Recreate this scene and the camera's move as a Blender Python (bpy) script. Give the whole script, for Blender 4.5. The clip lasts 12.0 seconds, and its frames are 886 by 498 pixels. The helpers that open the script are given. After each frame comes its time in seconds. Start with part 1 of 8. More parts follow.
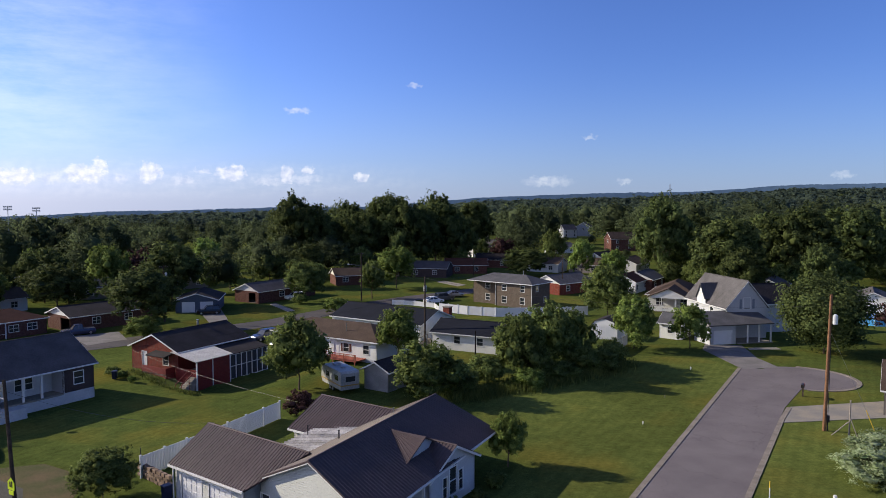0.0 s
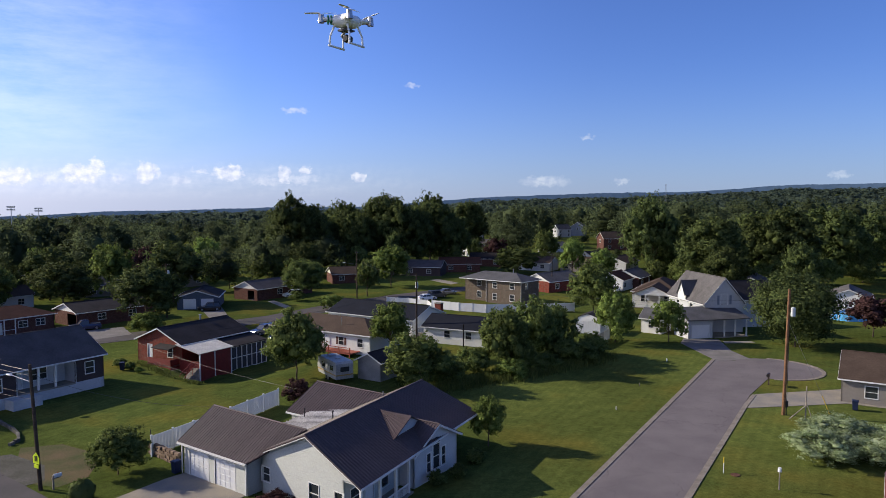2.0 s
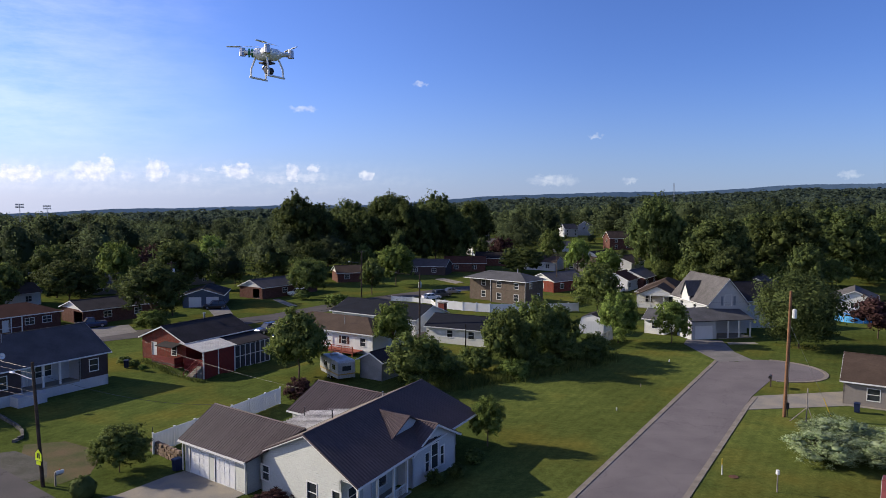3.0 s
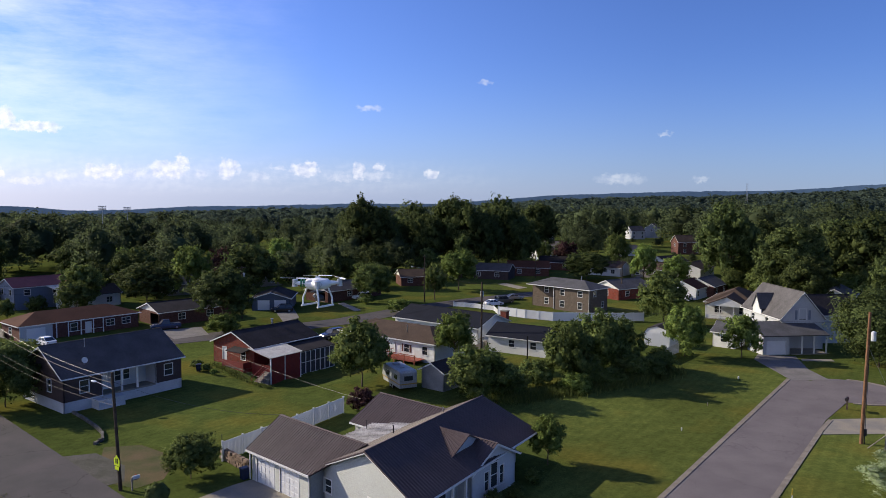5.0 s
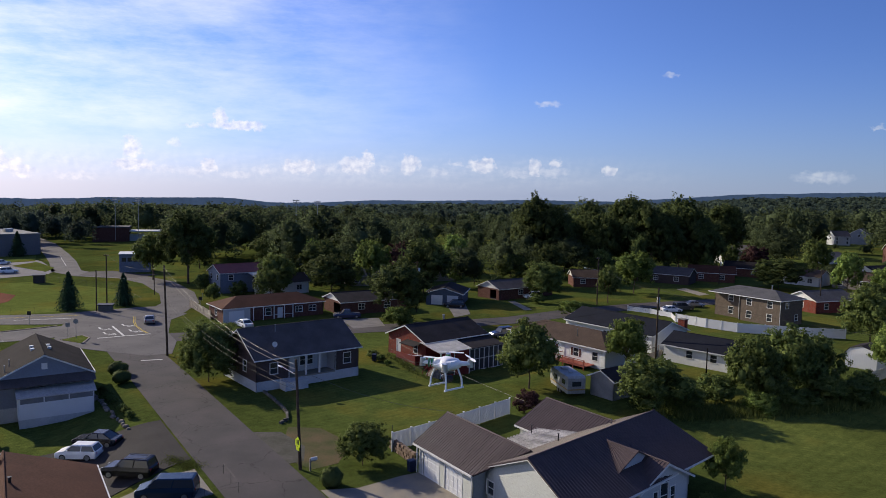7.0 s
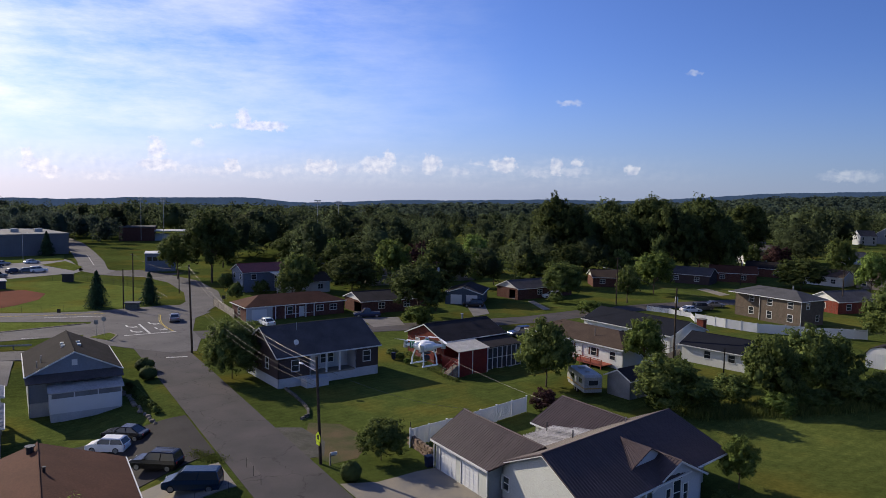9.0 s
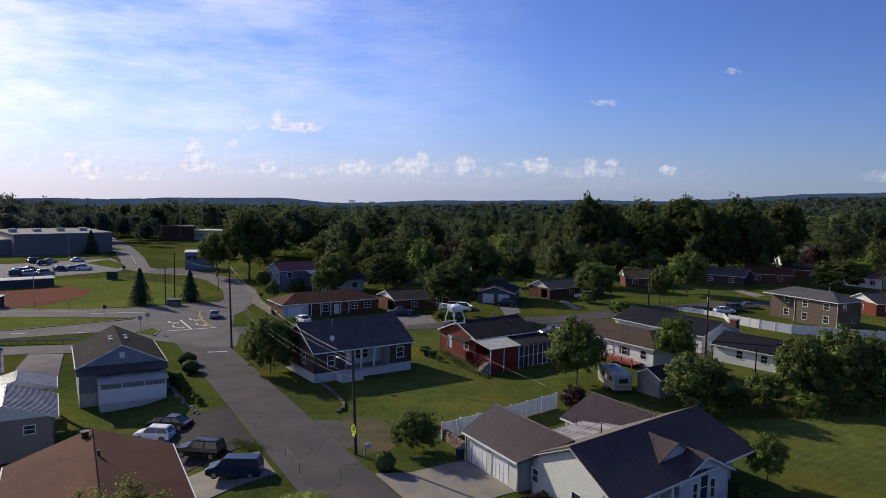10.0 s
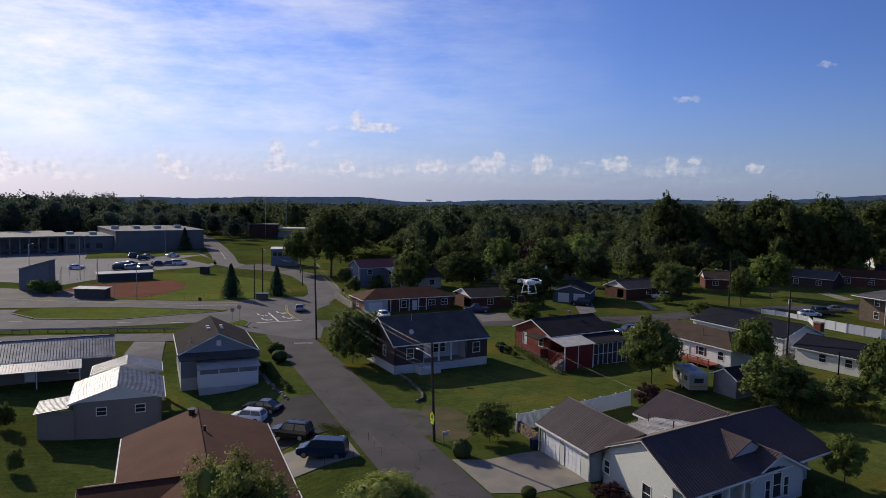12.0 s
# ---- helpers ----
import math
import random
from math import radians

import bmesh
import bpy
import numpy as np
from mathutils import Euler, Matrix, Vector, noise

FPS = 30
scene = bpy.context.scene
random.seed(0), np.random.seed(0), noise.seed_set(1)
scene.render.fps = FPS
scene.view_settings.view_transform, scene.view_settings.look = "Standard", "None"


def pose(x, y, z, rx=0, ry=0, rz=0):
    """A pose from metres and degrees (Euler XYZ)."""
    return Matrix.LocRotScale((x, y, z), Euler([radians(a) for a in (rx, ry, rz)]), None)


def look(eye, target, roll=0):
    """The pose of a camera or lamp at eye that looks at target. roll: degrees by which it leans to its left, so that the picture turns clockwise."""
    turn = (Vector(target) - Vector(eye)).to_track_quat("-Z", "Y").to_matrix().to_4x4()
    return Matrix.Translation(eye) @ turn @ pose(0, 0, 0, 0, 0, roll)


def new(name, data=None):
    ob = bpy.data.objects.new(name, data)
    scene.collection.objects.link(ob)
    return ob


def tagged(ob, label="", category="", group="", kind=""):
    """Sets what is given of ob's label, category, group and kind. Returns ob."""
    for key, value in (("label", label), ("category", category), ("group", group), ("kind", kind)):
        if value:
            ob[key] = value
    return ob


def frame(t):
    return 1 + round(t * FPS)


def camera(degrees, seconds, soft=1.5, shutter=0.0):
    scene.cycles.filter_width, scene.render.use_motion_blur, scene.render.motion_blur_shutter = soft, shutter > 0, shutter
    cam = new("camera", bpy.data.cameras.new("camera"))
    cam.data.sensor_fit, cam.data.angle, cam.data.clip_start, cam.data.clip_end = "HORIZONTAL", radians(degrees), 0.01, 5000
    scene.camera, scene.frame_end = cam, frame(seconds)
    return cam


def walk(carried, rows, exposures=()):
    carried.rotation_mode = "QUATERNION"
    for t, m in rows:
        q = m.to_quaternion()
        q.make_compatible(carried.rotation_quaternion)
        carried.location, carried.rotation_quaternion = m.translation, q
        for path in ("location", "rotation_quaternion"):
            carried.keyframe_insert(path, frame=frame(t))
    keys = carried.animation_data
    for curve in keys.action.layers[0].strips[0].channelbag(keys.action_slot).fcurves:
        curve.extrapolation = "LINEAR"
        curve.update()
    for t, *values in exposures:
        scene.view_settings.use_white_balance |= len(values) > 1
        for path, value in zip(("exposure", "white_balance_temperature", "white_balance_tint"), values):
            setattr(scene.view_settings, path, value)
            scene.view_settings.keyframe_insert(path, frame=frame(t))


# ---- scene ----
cam = camera(64.2, 12.0, soft=0.55)
PATH = [
    (0, (-2.197, 1.784, 22.817), (-2.191, 3.779, 22.685), -0.0),
    (0.5, (-2.071, 0.664, 22.643), (-2.059, 2.66, 22.511), -0.0),
    (1, (-1.869, -0.898, 22.621), (-1.854, 1.098, 22.49), 0.0),
    (1.5, (-1.505, -2.471, 22.723), (-1.495, -0.476, 22.592), 0.0),
    (2, (-1.095, -3.716, 22.928), (-1.082, -1.721, 22.796), 0.0),
    (2.5, (-0.65, -4.136, 23.051), (-0.644, -2.141, 22.917), 0.1),
    (3, (-0.413, -3.936, 23.126), (-0.421, -1.941, 22.99), 0.2),
    (5, (-0.228, -4.081, 24.888), (-0.416, -2.095, 24.747), 0.4),
    (5.5, (-0.161, -4.264, 25.233), (-0.368, -2.28, 25.092), 0.6),
    (6, (-0.211, -4.192, 25.381), (-0.647, -2.246, 25.234), 1.0),
    (6.5, (-0.024, -3.678, 25.398), (-0.657, -1.787, 25.244), 1.2),
    (7, (-0.094, -3.419, 25.453), (-0.758, -1.539, 25.295), 1.2),
    (7.5, (-0.157, -3.414, 25.538), (-0.85, -1.545, 25.378), 1.2),
    (9.5, (1.131, -5.375, 25.625), (0.388, -3.525, 25.465), 1.0),
    (10, (1.494, -6.345, 25.594), (0.689, -4.521, 25.433), 1.1),
    (10.5, (1.891, -7.255, 25.567), (1.05, -5.447, 25.406), 1.1),
    (11, (2.281, -8.236, 25.61), (1.389, -6.452, 25.447), 1.1),
    (11.5, (2.567, -9.026, 25.671), (1.6, -7.284, 25.506), 1.2),
    (12, (2.75, -9.264, 25.69), (1.755, -7.537, 25.523), 1.1),
]
walk(cam, [(t, look(eye, target, roll)) for t, eye, target, roll in PATH], [(0, 0.78), (5.5, 0.72), (7, 0.5), (9.5, 0.42), (10.5, 0.3), (12, 0.15)])

# ---- world, sun ----
SUN_AZ, SUN_EL = 74.0, 25.6      # degrees left of +y, above the horizon
world = bpy.data.worlds.new("sky")
scene.world = world
world.use_nodes = True
wn, wl = world.node_tree.nodes, world.node_tree.links
wn.clear()


def wput(sock, v):
    if isinstance(v, (int, float)):
        sock.default_value = v
    else:
        wl.new(v, sock)


def wm(op, a, b=0.0, c=None, clamp=False):
    n = wn.new("ShaderNodeMath")
    n.operation, n.use_clamp = op, clamp
    wput(n.inputs[0], a)
    wput(n.inputs[1], b)
    if c is not None:
        wput(n.inputs[2], c)
    return n.outputs[0]


sky = wn.new("ShaderNodeTexSky")
sky.sky_type, sky.sun_disc = "NISHITA", False
sky.sun_elevation, sky.sun_rotation = radians(SUN_EL), radians(-SUN_AZ)
sky.altitude, sky.air_density, sky.dust_density, sky.ozone_density = 150, 1.0, 0.25, 4.0

coord = wn.new("ShaderNodeTexCoord")
sep = wn.new("ShaderNodeSeparateXYZ")
wl.new(coord.outputs["Generated"], sep.inputs[0])
dx, dy, dz = sep.outputs
azim = wm("MULTIPLY", wm("ARCTAN2", wm("MULTIPLY", dx, -1.0), dy), 57.29578)
elev = wm("MULTIPLY", wm("ARCSINE", dz), 57.29578)
comb = wn.new("ShaderNodeCombineXYZ")
wput(comb.inputs[0], azim)
wput(comb.inputs[1], elev)


def wnoise(scale_x, scale_y, scale, detail, rough=0.6, shift=0.0, toward=(0, 0), turn=0.0):
    mp = wn.new("ShaderNodeMapping")
    mp.inputs["Rotation"].default_value = (0, 0, radians(turn))
    mp.inputs["Scale"].default_value = (scale_x, scale_y, 1)
    mp.inputs["Location"].default_value = (shift + toward[0], shift * 0.7 + toward[1], shift)
    wl.new(comb.outputs[0], mp.inputs[0])
    n = wn.new("ShaderNodeTexNoise")
    n.inputs["Scale"].default_value, n.inputs["Detail"].default_value, n.inputs["Roughness"].default_value = scale, detail, rough
    wl.new(mp.outputs[0], n.inputs["Vector"])
    return n.outputs["Fac"]


# cumulus: azimuth and elevation of each puff, its half width and half height, in degrees
TOWERS = [
    (36.95, 5.33, 0.41, 0.69), (35.65, 4.84, 1.65, 0.32), (43.23, 2.85, 0.55, 0.73), (43.14, 1.66, 1.28, 0.41), (51.7, 1.97, 0.41, 0.5), (51.04, 1.36, 0.83, 0.5),
    (50.32, 0.95, 0.73, 0.41), (61.99, 1.2, 0.64, 1.1), (61.21, 0.92, 0.92, 0.5), (59.72, 0.97, 0.41, 0.46), (58.75, 1.08, 0.41, 0.46), (37.86, 1.66, 0.46, 0.5),
    (31.58, 1.8, 0.73, 0.5), (30.39, 1.82, 0.55, 0.55), (26.62, 2.03, 1.1, 0.6), (25.59, 2.63, 0.41, 0.5), (22.25, 2.18, 0.6, 0.73), (16.45, 2.17, 0.92, 0.46),
    (16.03, 2.56, 0.46, 0.37), (12.22, 2.08, 0.37, 0.69), (10.53, 2.56, 0.46, 0.32), (6.4, 1.95, 0.41, 0.41),
]
PUFFS = [
    (38.99, 4.7, 0.73, 0.18), (40.31, 3.38, 0.46, 0.28), (57.84, 0.46, 1.74, 0.28), (40.83, 1.37, 0.83, 0.32), (38.8, 1.24, 1.1, 0.37), (33.67, 1.48, 1.01, 0.41),
    (28.71, 1.72, 1.19, 0.41), (24.31, 1.79, 0.55, 0.37), (20.01, 1.68, 0.83, 0.41), (18.58, 2.36, 0.55, 0.23), (13.75, 1.67, 1.01, 0.37), (10.9, 1.79, 1.19, 0.37),
    (11.39, 7.15, 0.69, 0.18), (47.05, 0.73, 1.38, 0.28), (35.7, 1.08, 1.38, 0.28), (-8.51, 1.68, 1.56, 0.41), (-14.43, 1.65, 0.5, 0.23), (2.04, 9.27, 0.46, 0.18),
    (-11.74, 5.11, 0.41, 0.18), (11.2, 7.12, 0.64, 0.23), (-29.52, 1.96, 0.64, 0.23),
]
fine = wnoise(1, 1.15, 1.5, 4, 0.55)
lee = wnoise(1, 1.15, 1.5, 4, 0.55, toward=(0.3, 0.22))
# ragged edges: the sky's plane is bent a little before the puffs are laid on it
wa = wm("ADD", azim, wm("MULTIPLY", wm("SUBTRACT", wnoise(1, 1, 1.9, 5, 0.6, 11.0), 0.5), 1.5))
we = wm("ADD", elev, wm("MULTIPLY", wm("SUBTRACT", wnoise(1, 1, 1.9, 5, 0.6, 23.0), 0.5), 1.1))


def puff_cover(puffs):
    cover = None
    for a0, e0, hw, hh in puffs:
        u = wm("DIVIDE", wm("SUBTRACT", wa, a0), hw * 1.35)
        v = wm("DIVIDE", wm("SUBTRACT", we, e0), hh * 1.25)
        d = wm("SUBTRACT", 1.0, wm("ADD", wm("MULTIPLY", u, u), wm("MULTIPLY", v, v)))
        cover = d if cover is None else wm("MAXIMUM", cover, d)
    return wm("MAXIMUM", cover, -2.0)


towers = wm("MULTIPLY", wm("ADD", puff_cover(TOWERS), 0.15), 1.3, clamp=True)
puffs = wm("MULTIPLY", wm("ADD", puff_cover(PUFFS), 0.1), 0.8, clamp=True)
# a soft low bank joins them
bank = wm("SUBTRACT", 1.0, wm("ABSOLUTE", wm("MULTIPLY", wm("SUBTRACT", elev, wm("ADD", 1.2, wm("MULTIPLY", fine, 0.9))), 0.62)), clamp=True)
bank = wm("MULTIPLY", bank, wm("MULTIPLY", wm("ADD", azim, 2.0), 0.05, clamp=True))
bank = wm("MULTIPLY", bank, wm("MULTIPLY", wm("SUBTRACT", wnoise(0.6, 2.0, 0.5, 5, 0.6, 5.0), 0.3), 1.5, clamp=True))
cumulus = wm("MAXIMUM", wm("MULTIPLY", towers, 0.62), wm("MAXIMUM", wm("MULTIPLY", puffs, 0.46), wm("MULTIPLY", bank, 0.55)))
# the side of each billow towards the sun is brighter
relief = wm("ADD", 0.58, wm("MULTIPLY", wm("SUBTRACT", fine, lee), 2.6), clamp=True)
# thin high cloud, thicker towards the sun's side
veil = wnoise(0.4, 1.0, 0.22, 6, 0.6, 3.1, turn=28)
wisps = wnoise(0.3, 1.5, 0.4, 8, 0.68, 8.0, turn=22)
side = wm("MULTIPLY", wm("SUBTRACT", azim, 15.0), 0.019, clamp=True)
cirrus = wm("MULTIPLY", wm("SUBTRACT", wm("ADD", wm("MULTIPLY", veil, 0.75), wm("MULTIPLY", wisps, 0.55)), 0.5), 2.6, clamp=True)
cirrus = wm("MULTIPLY", cirrus, wm("MULTIPLY", side, 1.1), clamp=True)
# one dense swathe of it
su = wm("MULTIPLY", wm("SUBTRACT", azim, 58.7), 0.115)
sv = wm("MULTIPLY", wm("SUBTRACT", elev, 5.4), 0.2)
swathe = wm("SUBTRACT", 1.0, wm("ADD", wm("MULTIPLY", su, su), wm("MULTIPLY", sv, sv)))
swathe = wm("MULTIPLY", wm("ADD", swathe, wm("MULTIPLY", wm("SUBTRACT", veil, 0.5), 4.0)), 0.9, clamp=True)
cirrus = wm("MAXIMUM", cirrus, wm("MULTIPLY", swathe, 0.95))
cirrus = wm("MULTIPLY", cirrus, wm("MULTIPLY", wm("SUBTRACT", elev, 1.5), 0.28, clamp=True))
cirrus = wm("MULTIPLY", cirrus, wm("MULTIPLY", wm("SUBTRACT", 46.0, elev), 0.04, clamp=True))
# pale haze low over the horizon
haze = wm("MULTIPLY", wm("POWER", wm("SUBTRACT", 1.0, wm("MULTIPLY", wm("MAXIMUM", elev, 0.0), 0.085, clamp=True)), 2.2), 0.62)


def wmix(fac, a, b):
    n = wn.new("ShaderNodeMix")
    n.data_type = "RGBA"
    wput(n.inputs[0], fac)
    for s, v in ((n.inputs[6], a), (n.inputs[7], b)):
        if isinstance(v, tuple):
            s.default_value = v
        else:
            wl.new(v, s)
    return n.outputs[2]


SKY = 0.0525
tint = wn.new("ShaderNodeMix")
tint.data_type, tint.blend_type = "RGBA", "MULTIPLY"
tint.inputs[0].default_value, tint.inputs[7].default_value = 1.0, (0.9, 1.0, 1.62, 1)
wl.new(sky.outputs[0], tint.inputs[6])
low = wmix(wm("MULTIPLY", wm("SUBTRACT", azim, 12.0), 0.025, clamp=True), (4.15, 5.0, 7.35, 1), (6.0, 6.6, 8.6, 1))
col = wmix(haze, tint.outputs[2], low)
col = wmix(cirrus, col, (12.5, 12.6, 12.9, 1))
col = wmix(cumulus, col, wmix(relief, (6.6, 7.0, 9.0, 1), (11.6, 11.2, 11.5, 1)))
# the sky grows brighter towards the sun's side
glow = wm("ADD", 1.0, wm("MULTIPLY", wm("MULTIPLY", wm("ADD", azim, 12.0), 0.0125, clamp=True), 0.45))
lit = wn.new("ShaderNodeVectorMath")
lit.operation = "SCALE"
wl.new(col, lit.inputs[0])
wl.new(glow, lit.inputs["Scale"])
col = lit.outputs[0]
warm = wmix(wm("MULTIPLY", wm("ADD", azim, 22.0), 0.0145, clamp=True), (0.9, 0.985, 1.02, 1), (1.05, 1.0, 0.99, 1))
cast = wn.new("ShaderNodeMix")
cast.data_type, cast.blend_type = "RGBA", "MULTIPLY"
cast.inputs[0].default_value = 1.0
wl.new(col, cast.inputs[6])
wl.new(warm, cast.inputs[7])
col = cast.outputs[2]
# the unseen sky overhead is brightened, as added fill for the shadows
deep = wn.new("ShaderNodeMix")
deep.data_type, deep.blend_type = "RGBA", "MULTIPLY"
wl.new(wm("MULTIPLY", wm("SUBTRACT", elev, 19.0), 0.04, clamp=True), deep.inputs[0])
wl.new(col, deep.inputs[6])
deep.inputs[7].default_value = (1.22, 1.12, 1.0, 1)
col = deep.outputs[2]
bg = wn.new("ShaderNodeBackground")
bg.inputs[1].default_value = SKY
wl.new(col, bg.inputs[0])
wo = wn.new("ShaderNodeOutputWorld")
wl.new(bg.outputs[0], wo.inputs[0])

sun = new("sun", bpy.data.lights.new("sun", "SUN"))
sun.data.energy, sun.data.angle, sun.data.color = 4.1, radians(0.55), (1.0, 0.88, 0.7)
sx, sy, sz = -math.sin(radians(SUN_AZ)) * math.cos(radians(SUN_EL)), math.cos(radians(SUN_AZ)) * math.cos(radians(SUN_EL)), math.sin(radians(SUN_EL))
sun.matrix_world = look((sx * 200, sy * 200, sz * 200), (0, 0, 0))

# ---- materials ----
MATS = {}


def mat(name, color, rough=0.8, metal=0.0, var=0.25, scale=3.0, fine=40.0, bump=0.15, spec=None, second=None, island=0.0, objvar=0.0, build=None):
    """A surface with coarse and fine variation of its colour, and fine relief."""
    if name in MATS:
        return MATS[name]
    m = bpy.data.materials.new(name)
    m.use_nodes = True
    nt = m.node_tree
    n, l = nt.nodes, nt.links
    b = n["Principled BSDF"]
    b.inputs["Roughness"].default_value, b.inputs["Metallic"].default_value = rough, metal
    b.inputs["Specular IOR Level"].default_value = (0.1 if rough > 0.7 else 0.35) if spec is None else spec
    tc = n.new("ShaderNodeTexCoord")
    geo = n.new("ShaderNodeNewGeometry")
    pos = geo.outputs["Position"]
    big, small = n.new("ShaderNodeTexNoise"), n.new("ShaderNodeTexNoise")
    big.inputs["Scale"].default_value, big.inputs["Detail"].default_value = scale, 4
    small.inputs["Scale"].default_value, small.inputs["Detail"].default_value = fine, 3
    l.new(pos, big.inputs["Vector"])
    l.new(pos, small.inputs["Vector"])
    mix = n.new("ShaderNodeMix")
    mix.data_type = "RGBA"
    sec = second or tuple(c * (1 - var) for c in color)
    mix.inputs[6].default_value, mix.inputs[7].default_value = (*color, 1), (*sec, 1)
    ramp = n.new("ShaderNodeMapRange")
    ramp.inputs["From Min"].default_value, ramp.inputs["From Max"].default_value = 0.35, 0.65
    l.new(big.outputs["Fac"], ramp.inputs[0])
    l.new(ramp.outputs[0], mix.inputs[0])
    out = mix.outputs[2]
    hsv = n.new("ShaderNodeHueSaturation")
    val = n.new("ShaderNodeMapRange")
    val.inputs["To Min"].default_value, val.inputs["To Max"].default_value = 1 - var * 0.8, 1 + var * 0.8
    val.inputs["From Min"].default_value, val.inputs["From Max"].default_value = 0.3, 0.7
    l.new(small.outputs["Fac"], val.inputs[0])
    v = val.outputs[0]
    for amount, source in ((island, geo.outputs["Random Per Island"]), (objvar, n.new("ShaderNodeObjectInfo").outputs["Random"])):
        if amount:
            r = n.new("ShaderNodeMapRange")
            r.inputs["To Min"].default_value, r.inputs["To Max"].default_value = 1 - amount, 1 + amount
            l.new(source, r.inputs[0])
            mm = n.new("ShaderNodeMath")
            mm.operation = "MULTIPLY"
            l.new(v, mm.inputs[0])
            l.new(r.outputs[0], mm.inputs[1])
            v = mm.outputs[0]
    l.new(v, hsv.inputs["Value"])
    l.new(out, hsv.inputs["Color"])
    l.new(hsv.outputs[0], b.inputs["Base Color"])
    if bump:
        bp = n.new("ShaderNodeBump")
        bp.inputs["Strength"].default_value, bp.inputs["Distance"].default_value = bump, 0.02
        l.new(small.outputs["Fac"], bp.inputs["Height"])
        l.new(bp.outputs[0], b.inputs["Normal"])
    if build:
        build(n, l, b, hsv, pos)
    MATS[name] = m
    return m


def glass_mat():
    m = bpy.data.materials.new("window_glass")
    m.use_nodes = True
    b = m.node_tree.nodes["Principled BSDF"]
    b.inputs["Base Color"].default_value = (0.03, 0.035, 0.04, 1)
    b.inputs["Roughness"].default_value, b.inputs["Specular IOR Level"].default_value = 0.06, 0.6
    return m


def leaf_mat(name, light, dark, trans=0.35, objvar=0.25, drift=0.35, wide=0.3):
    """Leaves: each clump a little different, some light shining through."""
    m = bpy.data.materials.new(name)
    m.use_nodes = True
    n, l = m.node_tree.nodes, m.node_tree.links
    b = n["Principled BSDF"]
    b.inputs["Roughness"].default_value, b.inputs["Specular IOR Level"].default_value = 0.75, 0.04
    geo = n.new("ShaderNodeNewGeometry")
    mix = n.new("ShaderNodeMix")
    mix.data_type = "RGBA"
    mix.inputs[6].default_value, mix.inputs[7].default_value = (*dark, 1), (*light, 1)
    l.new(geo.outputs["Random Per Island"], mix.inputs[0])
    noi = n.new("ShaderNodeTexNoise")
    noi.inputs["Scale"].default_value = drift
    l.new(geo.outputs["Position"], noi.inputs["Vector"])
    add = n.new("ShaderNodeMapRange")
    add.inputs["From Min"].default_value, add.inputs["From Max"].default_value = 0.3, 0.7
    add.inputs["To Min"].default_value, add.inputs["To Max"].default_value = 1 - wide, 1 + wide
    l.new(noi.outputs["Fac"], add.inputs[0])
    info = n.new("ShaderNodeObjectInfo")
    hue = n.new("ShaderNodeMapRange")
    hue.inputs["To Min"].default_value, hue.inputs["To Max"].default_value = 0.5 - 0.035 * objvar * 4 / 4, 0.5 + 0.02 * objvar
    l.new(info.outputs["Random"], hue.inputs[0])
    val = n.new("ShaderNodeMapRange")
    val.inputs["To Min"].default_value, val.inputs["To Max"].default_value = 1 - objvar, 1 + objvar
    l.new(info.outputs["Random"], val.inputs[0])
    mul = n.new("ShaderNodeMath")
    mul.operation = "MULTIPLY"
    l.new(val.outputs[0], mul.inputs[0])
    l.new(add.outputs[0], mul.inputs[1])
    hsv = n.new("ShaderNodeHueSaturation")
    l.new(hue.outputs[0], hsv.inputs["Hue"])
    l.new(mul.outputs[0], hsv.inputs["Value"])
    l.new(mix.outputs[2], hsv.inputs["Color"])
    l.new(hsv.outputs[0], b.inputs["Base Color"])
    tr = n.new("ShaderNodeBsdfTranslucent")
    l.new(hsv.outputs[0], tr.inputs[0])
    sh = n.new("ShaderNodeMixShader")
    sh.inputs[0].default_value = trans
    l.new(b.outputs[0], sh.inputs[1])
    l.new(tr.outputs[0], sh.inputs[2])
    l.new(sh.outputs[0], n["Material Output"].inputs[0])
    return m


def lap_bump(step, axis=2, strength=0.5, dist=0.02):
    """Relief of laid courses: boards or shingles of one height."""
    def build(n, l, b, hsv, pos):
        s = n.new("ShaderNodeSeparateXYZ")
        l.new(pos, s.inputs[0])
        d = n.new("ShaderNodeMath")
        d.operation = "DIVIDE"
        l.new(s.outputs[axis], d.inputs[0])
        d.inputs[1].default_value = step
        f = n.new("ShaderNodeMath")
        f.operation = "FRACT"
        l.new(d.outputs[0], f.inputs[0])
        bp = n.new("ShaderNodeBump")
        bp.inputs["Strength"].default_value, bp.inputs["Distance"].default_value = strength, dist
        bp.invert = True
        l.new(f.outputs[0], bp.inputs["Height"])
        l.new(bp.outputs[0], b.inputs["Normal"])
    return build


